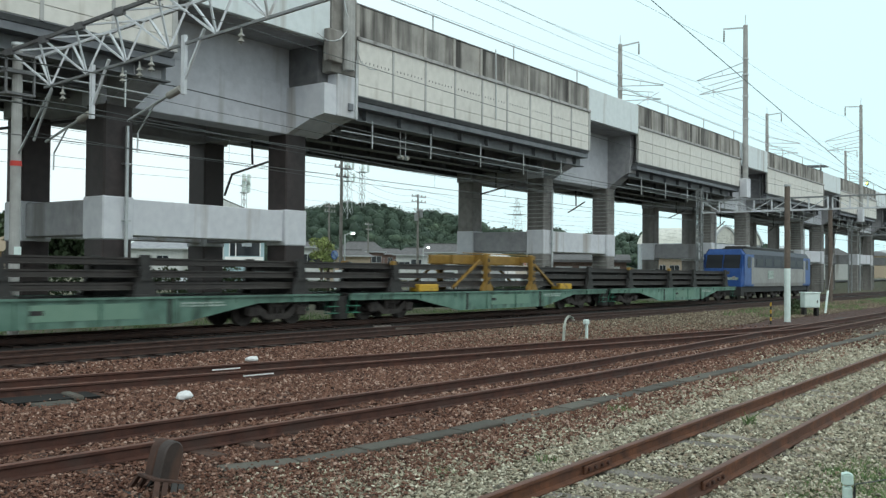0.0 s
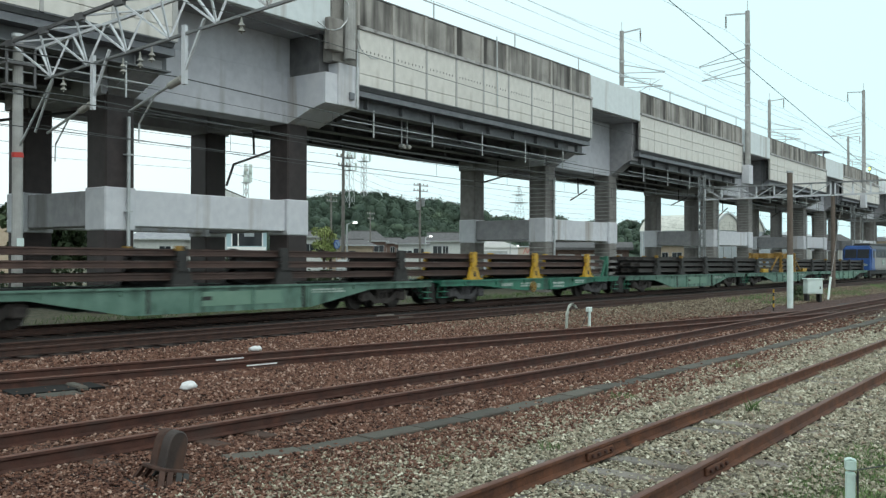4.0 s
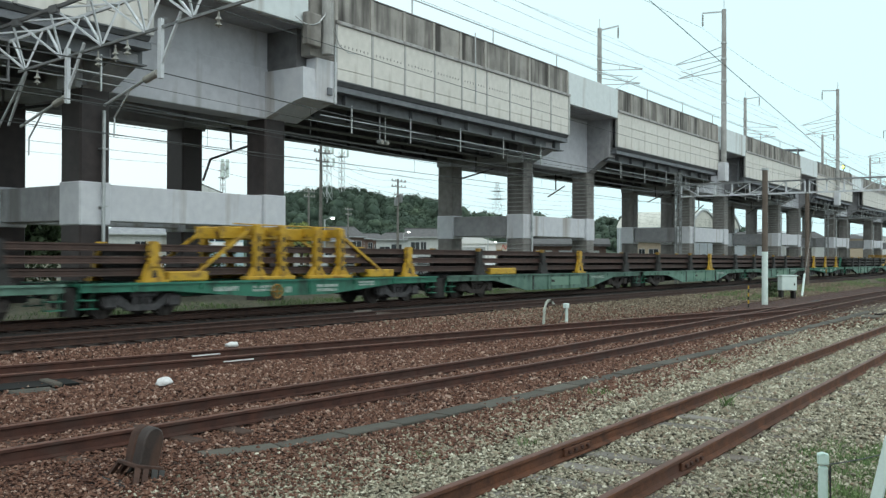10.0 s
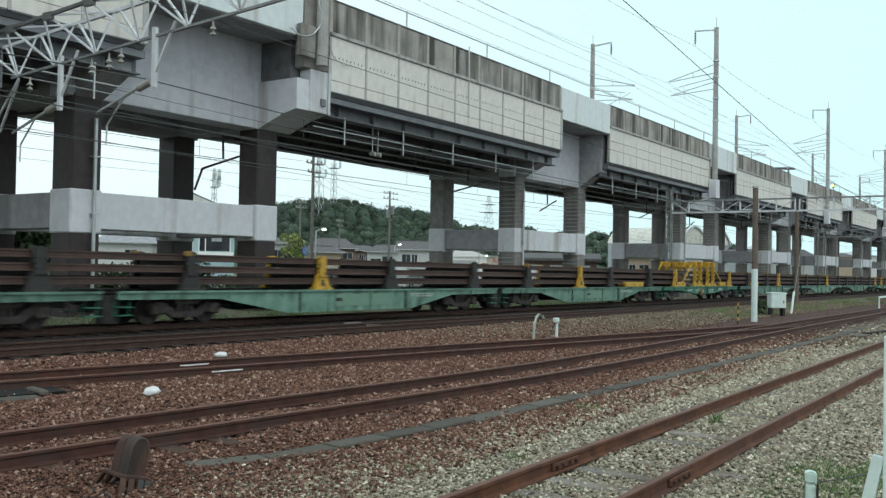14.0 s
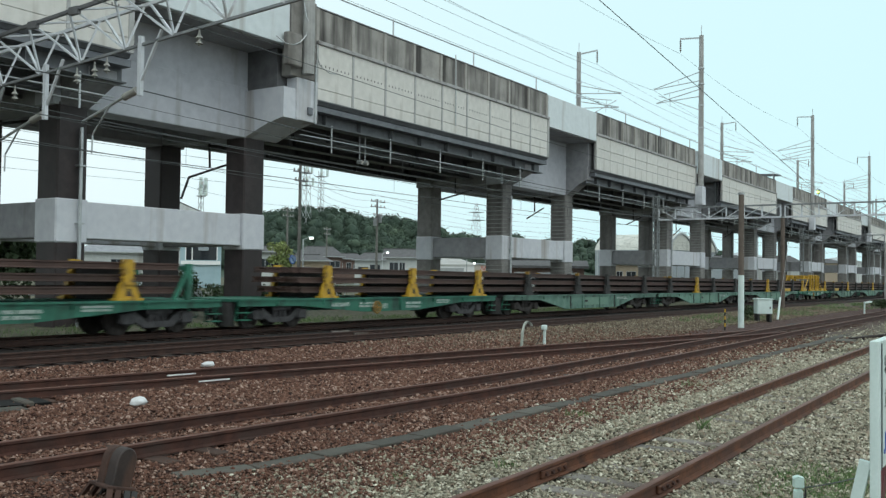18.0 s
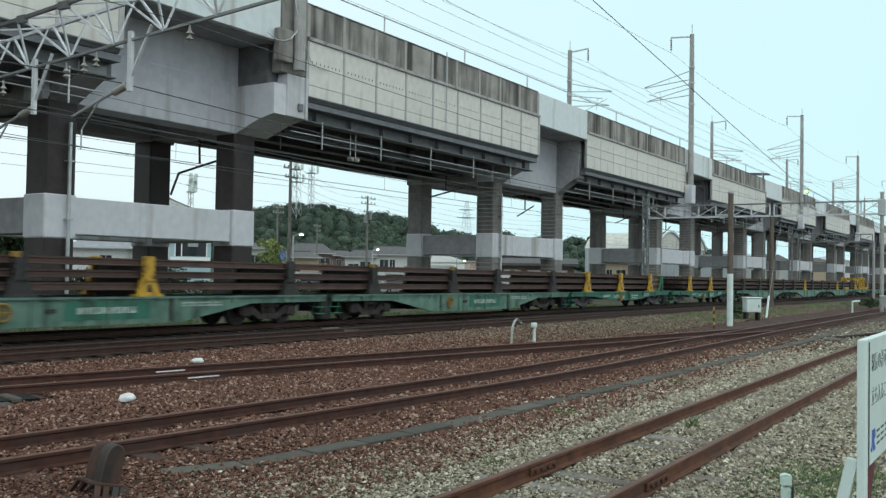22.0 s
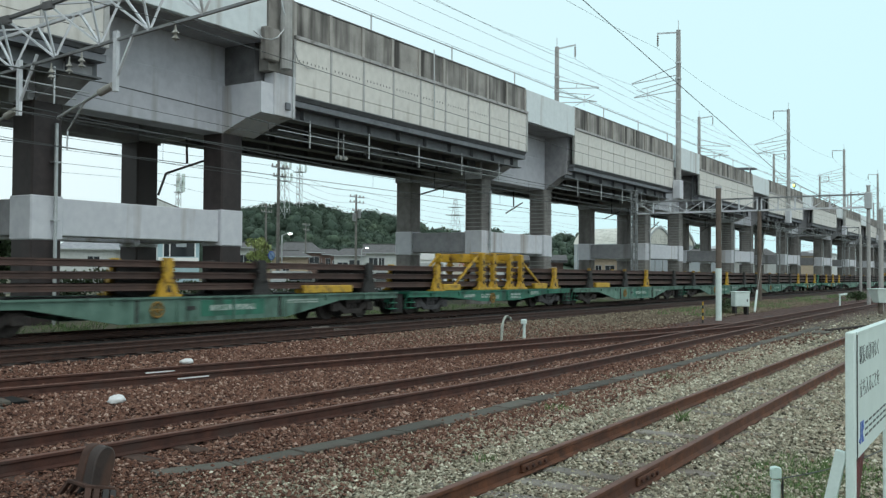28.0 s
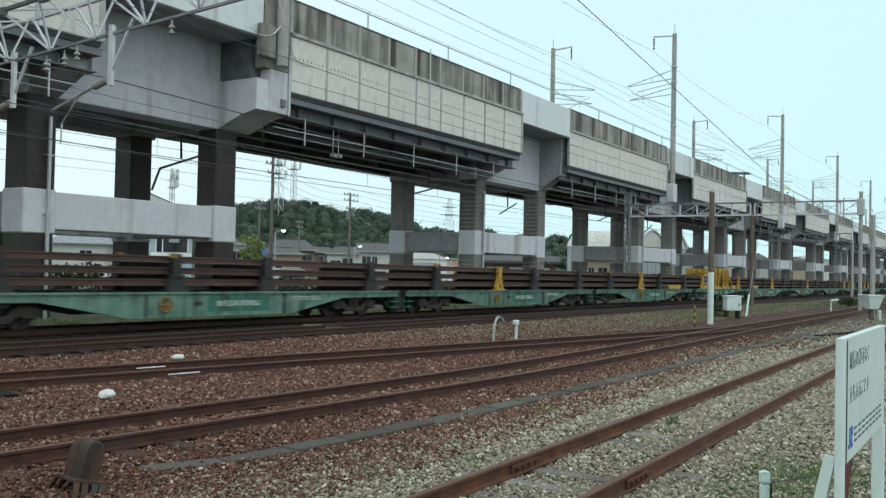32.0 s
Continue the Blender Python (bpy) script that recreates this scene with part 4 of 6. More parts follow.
surface_pale = surface("chalky_green_paint", (0.14, 0.25, 0.185), (0.2, 0.31, 0.235), rough=0.7, scale=1.5, stain=(0.14, 0.25, 0.19), stain_amount=0.4)
GREEN_L = "faded pale-green long flat wagon carrying rails"
GREEN_G = "bright green short flat wagon with yellow stanchions"
train = []


def on_track(x):
    """A pose on the main line at x, leaning with its gradient."""
    return pose(x, TRACK_T, grade(x), 0, math.degrees(math.atan(FALL)), 0)


def put(w, a, b, ahead):
    w.matrix_basis = on_track((a + b) / 2 + ahead)
    moving.append((w, (a + b) / 2 + ahead))


edges = [61.6, 41.9, 22.2, 2.5, -13.9, -33.5, -53.3, -73.1, -89.1, -108.6, -128.4, -147.8, -163.8, -179.9, -199.6, -219.4, -238.9, -255.3, -275.1, -294.8, -314.5, -334.2]
kinds = "ldlsllLflllssllLfLlLl"
for k, (n, (b, a)) in zip(kinds, enumerate(zip(edges[:-1], edges[1:]))):
    if k in "slf" and k != "l":
        if k == "f":
            w = short_wagon("bright green short flat wagon with a tall yellow rail-gripping frame", (-5.4, 6.0))
            grip_frame(w, (-1.65, -0.6, 1.0, 2.15), YELLOW, 2.62, ((-3.9, 1.15, -1.8, 2.5), (2.5, 2.3, 4.6, 1.15)), (-2.5, 2.3))
            yellow_box(w, -4.9, -3.5)
            yellow_box(w, 3.7, 5.1)
        else:
            w = short_wagon(GREEN_G, (-3.5, 1.5, 6.4) if n == 11 else (-5.3, -0.5, 4.45))
            if n in (3, 12):
                end_stake(w, 6.5)
    elif k == "d":
        w = long_wagon("faded green long flat wagon with an orange gripping frame", stakes=(-7.1, 7.9))
        grip_frame(w, (-1.2, 2.4), YELLOW_DULL, 2.45, ((-3.4, 1.1, -1.5, 2.2), (2.6, 2.2, 4.6, 1.1)), (-2.8, 2.6))
        yellow_box(w, -5.7, -4.5)
        yellow_box(w, 5.0, 6.1)
    else:
        w = long_wagon(GREEN_L, {5: 2, 6: 2, 8: 1, 9: 1, 14: 2, 15: 2, 17: 1, 18: 1}.get(n), n >= 13, (-5.3, -1.7, 2.2, 7.9) if n == 2 else (-7.1, -1.6, 2.2, 7.9))
        if n in (6, 15):
            yellow_box(w, -6.2, -4.1)
        if n in (8, 17):
            yellow_box(w, 4.3, 6.9)
    base = {"s": -0.08, "f": 0.18}.get(k, 0.28)
    put(w, a, b, 0.0 if n < 3 else -0.2 if n == 3 else base - 0.27 if n < 14 else base - 0.05 if n < 16 else base + 0.22)


LOAD_OUTLINE = [(-0.07, 0.0), (0.07, 0.0), (0.07, 0.015), (0.016, 0.035), (0.016, 0.13), (0.038, 0.15), (0.038, 0.195), (-0.038, 0.195), (-0.038, 0.15), (-0.016, 0.13), (-0.016, 0.035), (-0.07, 0.015)]


def rail_load(q0, q1, material, label, ragged, count=8):
    load = thing("rail_load", label, "rail load", group="rail loads of the train")
    half = (q1 - q0) / 2
    first = None
    for tier, z in enumerate((1.13, 1.46, 1.79)):
        for i in range(count):
            y = -0.98 + 1.96 * i / (count - 1)
            e = ragged * rng.uniform(-1, 1)
            if first is None:
                first = part("long_rail", prism(LOAD_OUTLINE, -half, half), material, load)
                first.matrix_basis = pose(e, y, z)
            else:
                share(first, "long_rail", load, pose(e, y, z))
    load.matrix_basis = on_track((q0 + q1) / 2)
    moving.append((load, (q0 + q1) / 2))
    return load


rail_load(5.0, 60.6, LOAD_DARK, "bundle of dark steel rails in three tiers", 0.55)
rail_load(-160.9, 0.2, LOAD_RUST, "bundle of very long rusty rails in three tiers", 0.15)
rail_load(-336.0, -165.9, LOAD_RUST, "bundle of very long rusty rails in three tiers", 0.15)


def locomotive():
    lo = thing("electric_locomotive", "blue and grey electric freight locomotive with dark windows", "locomotive")
    h = 8.9
    outline = [(-1.4, 0.95), (1.4, 0.95), (1.44, 1.2), (1.44, 3.2), (1.2, 3.55), (-1.2, 3.55), (-1.44, 3.2), (-1.44, 1.2)]
    part("body", prism(outline, -h + 2.4, h - 2.4), LOCO_GREY, lo)
    for s in (-1, 1):
        x0, x1 = s * (h - 2.4), s * h
        cab = bmesh.new()
        ring = []
        for x, cut in ((x0, 0.0), (s * (h - 0.25), 0.0), (x1, 0.12)):
            ring.append([cab.verts.new((x if z < 2.2 else x - s * 0.35 * (z - 2.2) * (1 if x != x0 else 0), y * (1 - cut * 0.8), z)) for y, z in outline])
        for r0, r1 in zip(ring[:-1], ring[1:]):
            for j in range(8):
                cab.faces.new((r0[j], r0[(j + 1) % 8], r1[(j + 1) % 8], r1[j]))
        cab.faces.new(ring[-1])
        bmesh.ops.recalc_face_normals(cab, faces=cab.faces[:])
        part("cab", cab, LOCO_BLUE, lo, "blue driver's cab")
        part("front_panel", box(min(x1 - s * 0.05, x1 + s * 0.015), max(x1 - s * 0.05, x1 + s * 0.015), -1.28, 1.28, 1.2, 2.2, bevel=0.01), LOCO_BLUE, lo, "blue front panel")
        for y in (-1.447, 1.447):
            part("side_band", box(min(x0, x1 - s * 0.3), max(x0, x1 - s * 0.3), y - 0.006, y + 0.006, 1.05, 3.2), LOCO_BLUE, lo, "blue side panel")
        for y in (-0.62, 0.62):
            g = bmesh.new()
            c = [g.verts.new((x1 + s * 0.02 - s * 0.35 * max(z - 2.2, 0), y + dy, z)) for dy, z in ((-0.58, 2.22), (0.58, 2.22), (0.57, 3.16), (-0.57, 3.16))]
            g.faces.new(c)
            bmesh.ops.solidify(g, geom=g.faces[:], thickness=0.03)
            part("windscreen", g, LOCO_GLASS, lo)
            part("headlight", rod((x1, y * 1.3, 1.55), (x1 + s * 0.04, y * 1.3, 1.55), 0.12, sides=14), CERAMIC, lo)
        part("white_band", box(min(x1, x1 + s * 0.02), max(x1, x1 + s * 0.02), -1.1, 1.1, 1.4, 1.58), LETTERING, lo)
        for y in (-1.45, 1.45):
            part("cab_window", box(s * (h - 1.3) - 0.35, s * (h - 1.3) + 0.35, y - 0.014, y + 0.014, 2.25, 3.05), LOCO_GLASS, lo)
            part("cab_door", box(s * (h - 2.1) - 0.3, s * (h - 2.1) + 0.3, y - 0.01, y + 0.01, 1.1, 3.0), LOCO_GREY, lo)
        part("skirt", box(min(x1 - s * 0.6, x1), max(x1 - s * 0.6, x1), -1.3, 1.3, 0.3, 0.95), BLACK_IRON, lo)
        part("pantograph", bar((s * 6.0, -0.8, 3.62), (s * 6.0, 0.8, 3.62), 1.2, 0.12), BLACK_IRON, lo)
    for y in (-1.45, 1.45):
        part("upper_band", box(-h + 2.4, h - 2.4, y - 0.008, y + 0.008, 2.3, 3.22), LOCO_DARK, lo, "dark blue upper band")
    for y in (-1.458, 1.458):
        for x in (-5.2, -3.1, -1.0, 1.1, 3.2, 5.3):
            part("side_window", box(x - 0.75, x + 0.75, y - 0.015, y + 0.015, 2.45, 2.95), LOCO_GLASS, lo)
        part("emblem", box(-3.2, -1.9, y - 0.012, y + 0.012, 1.5, 2.1), LETTERING, lo, "pale yellow-white emblem shape")
    part("roof", prism([(-1.46, 3.2), (1.46, 3.2), (1.2, 3.58), (-1.2, 3.58)], -h + 0.6, h - 0.6), LOCO_DARK, lo, "dark roof")
    part("roof_gear", box(-6.2, 6.2, -0.8, 0.8, 3.55, 3.85, bevel=0.08), BLACK_IRON, lo)
    part("underframe", box(-h + 0.5, h - 0.5, -1.25, 1.25, 0.55, 0.95), BLACK_IRON, lo)
    for x in (-6.3, 0, 6.3):
        bogie(lo, x, BOGIE)
    lo.matrix_basis = on_track(71.4)
    moving.append((lo, 71.4))


locomotive()


# ---- overhead line gantries and poles of the yard ----
def insulator(parent, x, y, z, n=2, r=0.07, drop=0.22):
    b = None
    for k in range(n):
        zz = z - 0.08 - k * drop * 0.55
        b = rod((x, y, zz - 0.09), (x, y, zz - 0.02), r * 1.25, b, sides=14, r2=r * 0.45)
        rod((x, y, zz - 0.02), (x, y, zz + 0.04), r * 0.4, b, sides=8)
    rod((x, y, z - 0.1 - n * drop * 0.55), (x, y, z + 0.05), 0.018, b, sides=6)
    return part("insulator", b, CERAMIC, parent, "bell-shaped pale insulator")


def line_pole(x, y, top, r, material, label, band=None, white_to=None):
    p = thing("overhead_line_pole", label, "pole", (x, y, 0), group="poles of the overhead line")
    z0 = -0.6 if x < 60 else -2.0
    if white_to:
        part("painted_foot", rod((0, 0, z0), (0, 0, white_to), r * 1.02, sides=14), PAINT_WHITE, p, "white-painted lower part")
        z0 = white_to
    part("shaft", rod((0, 0, z0), (0, 0, top), r, sides=14, r2=r * 0.9), material, p)
    if band:
        part("band", rod((0, 0, band), (0, 0, band + 0.14), r * 1.04, sides=14), RED_MARK, p, "orange-red painted band")
    part("cap", rod((0, 0, top), (0, 0, top + 0.08), r * 1.15, sides=14), GALV, p)
    return p


left_pole = line_pole(13.1, 24.2, 7.9, 0.15, POLE_GREY, "grey steel line pole with an orange band behind the train", band=4.57)
part("plate", box(-0.1, 0.1, -0.18, -0.16, 2.1, 2.35), PAINT_WHITE, left_pole, "small white plate")
for z in (6.5, 7.1, 7.6):
    part("clamp", box(-0.42, 0.42, -0.22, 0.22, z, z + 0.08, bevel=0.01), DARK_STEEL, left_pole)
for x in (-0.4, 0.4):
    part("head_post", bar((x, -0.15, 6.5), (x, -0.15, 7.7), 0.06, 0.06), DARK_STEEL, left_pole)
part("strut", bar((0, -0.12, 4.9), (0, -1.75, 6.55), 0.045, 0.045), GALV, left_pole)
part("strut", bar((0, -0.9, 5.2), (0, -1.75, 6.5), 0.05, 0.05), GALV, left_pole)


def inverted_truss(x, y0, y1, zb, zt, slope):
    """Triangular lattice beam: two upper chords, one lower chord, pairs of struts."""
    g = thing("overhead_line_gantry", "pale steel lattice gantry spanning the tracks", "gantry", (x, 0, 0), group="gantries over the tracks")
    w = 0.42
    def low(y):
        return (0.0, y, zb + slope * (y1 - y))
    def high(s, y):
        return (s * w, y, zt + slope * (y1 - y))
    part("bottom_chord", bar(low(y0), low(y1 - 1.4), 0.06, 0.06), LATTICE, g)
    for s in (-1, 1):
        part("top_chord", bar(high(s, y0), high(s, y1), 0.08, 0.08), DARK_STEEL if s < 0 else WHITE_STEEL, g)
    y = y1 - 1.7
    while y > y0 + 1:
        for s in (-1, 1):
            part("diagonal", bar(low(y), high(s, y + 1.35), 0.058, 0.045), WHITE_STEEL, g)
            part("vertical", bar(low(y), high(s, y - 0.12), 0.045, 0.045), WHITE_STEEL, g)
        part("lacing", bar(high(-1, y + 1.35), high(1, y - 0.12), 0.05, 0.04), WHITE_STEEL, g)
        part("gusset", box(-w - 0.06, -w + 0.04, y + 1.15, y + 1.5, zt + slope * (y1 - y) - 0.2, zt + slope * (y1 - y) - 0.02), DARK_STEEL, g)
        y -= 1.66
    for y, z in ((20.6, 5.55), (16.97, 5.78)):
        top = zb + slope * (y1 - y)
        part("drop_bracket", bar((0.0, y, top + 0.2), (0.0, y, z), 0.12, 0.09), WHITE_STEEL, g)
        part("drop_bracket", bar((0.0, y - 0.7, top + 0.25), (0.0, y - 0.05, z + 0.35), 0.06, 0.05), WHITE_STEEL, g)
        part("arm_insulator", rod((0.0, y + 0.1, z + 0.14), (0.0, y + 0.55, z + 0.02), 0.085, sides=12), CERAMIC, g, "pale ceramic rod insulator")
        part("registration_arm", rod((0.0, y + 0.5, z + 0.05), (0.0, y + 2.1, z - 0.42), 0.035), GALV, g)
        part("steady_arm", rod((0.0, y + 1.05, z - 0.1), (0.0, y + 1.7, z - 0.75), 0.022), GALV, g)
        part("arm_drop", rod((0.0, y + 1.7, z - 0.75), (0.0, y + 1.72, z - 1.2), 0.02), GALV, g)
    for y, drop in ((15.04, 0.02), (18.65, 0.1), (18.19, 0.06), (19.33, 0.12), (21.94, 0.12)):
        insulator(g, 0.0, y, zb + slope * (y1 - y) - 0.03 - drop)
    return g


inverted_truss(13.1, -1.6, 24.2, 6.5, 7.6, 0.06)
line_pole(13.1, -1.7, 7.9, 0.19, POLE_GREY, "grey steel line pole beside the yard fence")
def flat_truss(x, y0, y1, zb, zt, label, web):
    """Slim lattice beam: two chords, uprights and diagonals that lean towards the middle."""
    g = thing("overhead_line_gantry", label, "gantry", (x, 0, 0), group="gantries over the tracks")
    part("bottom_chord", box(-0.1, 0.1, y0, y1, zb - 0.06, zb + 0.06), web, g)
    part("top_chord", box(-0.1, 0.1, y0, y1, zt - 0.05, zt + 0.05), LATTICE, g)
    n = max(4, round((y1 - y0) / 1.2))
    for i in range(n + 1):
        y = y0 + (y1 - y0) * i / n
        part("vertical", bar((0, y, zb + 0.06), (0, y, zt - 0.05), 0.09, 0.09), web, g)
        if i < n:
            z = y0 + (y1 - y0) * (i + 1) / n
            a, b = (y, z) if y + 0.1 < (y0 + y1) / 2 else (z, y)
            part("diagonal", bar((0, a, zt - 0.05), (0, b, zb + 0.06), 0.06, 0.05), web, g)
    return g


def lattice_pole(x, y, top, label):
    """Square pole of four angles with cross lacing."""
    p = thing("overhead_line_pole", label, "pole", (x, y, 0), group="poles of the overhead line")
    w = 0.18
    c = [(-w, -w), (w, -w), (w, w), (-w, w)]
    for a, b in c:
        part("leg", bar((a, b, -2.0), (a, b, top), 0.07, 0.07), LATTICE, p)
    n = 16
    for i in range(n):
        z0, z1 = top * i / n, top * (i + 1) / n
        for k in range(4):
            a, b = c[k], c[(k + 1) % 4]
            if i % 2:
                a, b = b, a
            part("lacing", bar((*a, z0), (*b, z1), 0.045, 0.03), LATTICE, p)
    part("cap", box(-0.24, 0.24, -0.24, 0.24, top, top + 0.06), LATTICE, p)
    return p


for x, far in ((65.6, False), (115.0, True), (165.0, True), (215.0, True)):
    flat_truss(x, 15.3, 24.1, 6.12, 6.98, "pale flat lattice gantry between two poles over the main line", LATTICE if far else WHITE_STEEL)
    lattice_pole(x, 24.35, 7.85, "dull grey lattice pole behind the main line")
    line_pole(x, 15.15, 6.05, 0.16, POLE_BROWN if not far else POLE_GREY, "weathered brown line pole beside the main line" if not far else "grey line pole beside the main line")
flat_truss(65.6, 8.3, 15.0, 6.12, 6.98, "pale flat lattice gantry reaching over the yard tracks", WHITE_STEEL)
near_pole = line_pole(65.6, 8.15, 7.5, 0.13, POLE_GREY, "grey line pole beside the yard tracks")
part("pole_head", box(-0.22, 0.22, -0.22, 0.22, 6.0, 7.1, bevel=0.03), GALV, near_pole)
line_pole(54.0, 6.1, 5.2, 0.13, POLE_GREY, "slim grey pole carrying a slung cable")
wp = line_pole(37.9, 10.4, 5.28, 0.122, POLE_BROWN, "brown pole with a white-painted foot", white_to=1.95)
part("bracket", bar((0, 0, 4.4), (0, 0.5, 4.4), 0.06, 0.06), GALV, wp)
stay = thing("stay_rod", "pale stay rod leaning on a line pole", "stay", (46.6, 11.0, 0))
part("rod", rod((0, 0, -0.2), (3.0, 0.1, 4.2), 0.011), POLE_GREY, stay)
part("guard", rod((0, 0, -0.2), (0.62, 0.02, 0.87), 0.055), PAINT_WHITE, stay, "white guard tube")

spans_x = [-40.0, 13.1, 65.6, 115.0, 165.0, 215.0, 265.0, 320.0]
for y in (TRACK_T, TRACK_E):
    wire("messenger_wire", [(x, y, 6.0) for x in spans_x], 0.014, "dark messenger wire over the main line", 0.45)
    wire("contact_wire", [(x, y, 5.05) for x in spans_x], 0.012, "dark contact wire over the main line", 0.0, seg=1)
    for x0, x1 in zip(spans_x[:-1], spans_x[1:]):
        if x1 < 0 or x0 > 100:
            continue
        for k in range(1, 10):
            u = k / 10
            x = x0 + (x1 - x0) * u
            h = tagged(part("dropper", rod((x, y, 5.05), (x, y, 6.0 - 0.45 * 4 * u * (1 - u)), 0.007, sides=4), WIRE), "thin dropper wire between messenger and contact wire", "dropper", "droppers")
for y, z in ((24.0, 7.2), (23.9, 6.3), (24.4, 5.6), (14.9, 7.0)):
    wire("line_wire", [(x, y, z) for x in spans_x], 0.009, "dark line wire along the railway", 0.4)
wire("feeder_cable", [(-12.0, 8.3, 11.2), (22.0, 8.0, 7.43), (38.0, 7.9, 5.7), (54.0, 6.1, 4.1)], 0.01, "dark cable slung down between poles", 0.0)

# two pairs of lit floodlamps and conduits on the viaduct's underside
for x, y in ((32.7, 26.4), (33.1, 26.4)):
    fl = thing("floodlight", "small round floodlight under the viaduct", "floodlight", (x, y, 7.0), group="floodlights under the viaduct")
    part("housing", rod((0, 0.15, 0.0), (0, -0.1, -0.03), 0.1, sides=14), GALV, fl)
    part("lens", rod((0, -0.1, -0.03), (0, -0.13, -0.035), 0.085, sides=14), CERAMIC, fl, "pale lens")
    part("hanger", rod((0, 0.05, 0.05), (0, 0.05, 1.24), 0.02), GALV, fl)
for xa, xb in FRAMES[:4]:
    dp = thing("drain_downpipe", "bent dark drain pipe hanging under the viaduct pier", "drain pipe", (xb, 30.5, 0), group="hanging drain pipes")
    part("pipe", rod((-0.1, 0, 7.6), (-0.05, 0, 6.4), 0.05), BLACK_IRON, dp)
    part("pipe", rod((1.3, 0, 6.75), (-1.2, 0, 5.85), 0.05), BLACK_IRON, dp)
    if xb < 30:
        part("pipe", rod((-1.2, 0, 5.85), (-1.6, 0, 4.9), 0.05), BLACK_IRON, dp)
    dp = thing("drain_downpipe", "bent dark drain pipe hanging under the viaduct span", "drain pipe", (xa - 1.8, 30.5, 0), group="hanging drain pipes")
    part("pipe", rod((0, 0, 7.8), (0, 0, 6.9), 0.05), BLACK_IRON, dp)
    part("pipe", rod((1.9, 0, 7.2), (-1.7, 0, 6.35), 0.05), BLACK_IRON, dp)
    if xb < 30:
        part("pipe", rod((-1.7, 0, 6.35), (-1.9, 0, 5.2), 0.05), BLACK_IRON, dp)

sig = thing("signal_lamp", "small lit yellow-green signal lamp on the viaduct parapet", "signal lamp", (132.0, P_FRONT + 0.2, 13.1))
part("post", rod((0, 0, 0), (0, 0, 0.4), 0.05), LATTICE, sig)
part("housing", box(-0.2, 0.2, -0.16, 0.16, 0.4, 0.9, bevel=0.03), BLACK_IRON, sig)
part("lens", rod((-0.2, 0, 0.65), (-0.24, 0, 0.65), 0.15, sides=14), plain("lit_signal_lens", (0.75, 0.95, 0.15), 0.3, glow=4.0), sig, "lit yellow-green lens")
shelter = thing("equipment_shelter", "small dark roofed equipment rack on the viaduct deck", "shelter", (109.5, 0, 11.4))
part("roof", bar((0, P_FRONT + 0.1, 2.5), (0, 29.2, 2.62), 1.6, 0.16), GIRDER, shelter)
for y in (26.3, 28.6):
    part("post", bar((0, y, -0.05), (0, y, 2.5), 0.14, 0.14), GIRDER_EDGE, shelter)
part("cabinet_body", box(-0.4, 0.4, 26.6, 28.2, 0.0, 1.6, bevel=0.03), GIRDER_EDGE, shelter)

# loose cables on the viaduct's face
def slack_cable(points, r, label):
    line = []
    pts = [Vector(p) for p in points]
    for p, q in zip(pts[:-1], pts[1:]):
        for k in range(4):
            line.append(p.lerp(q, k / 4))
    line.append(pts[-1])
    return tagged(tube("loose_cable", line, r, GALV), label, "cable", "loose cables on the viaduct")


slack_cable([(26.2, 25.56, 11.3), (26.5, 25.3, 11.02), (26.9, 25.25, 11.05), (27.2, 25.2, 11.2), (27.5, 25.15, 11.55), (27.67, 25.1, 12.05), (27.46, 25.1, 12.3), (27.4, 25.2, 12.9)], 0.025, "pale slack cable looping to the viaduct mast")
slack_cable([(27.9, 25.15, 12.2), (28.2, 25.3, 11.2), (28.8, 25.5, 10.6), (29.4, 25.5, 10.4), (29.9, 25.5, 10.45)], 0.02, "thin slack cable along the cream cladding")
slack_cable([(39.42, 25.54, 13.3), (39.43, 25.53, 12.0), (39.45, 25.52, 10.6), (39.45, 25.52, 9.6)], 0.035, "upright conduit down the cream cladding")


# ---- houses, hill and street behind the viaduct ----
def window(parent, x, z, w, h, y):
    x, w, h = float(x), float(w), float(h)
    f = box(x - w / 2 - 0.06, x + w / 2 + 0.06, y - 0.05, y + 0.02, z - 0.06, z + h + 0.06)
    o = part("window", f, GALV, parent)
    part("pane", box(x - w / 2, x - 0.03, y - 0.06, y - 0.045, z, z + h), GLASS_DARK, o)
    part("pane", box(x + 0.03, x + w / 2, y - 0.06, y - 0.045, z, z + h), GLASS_DARK, o)


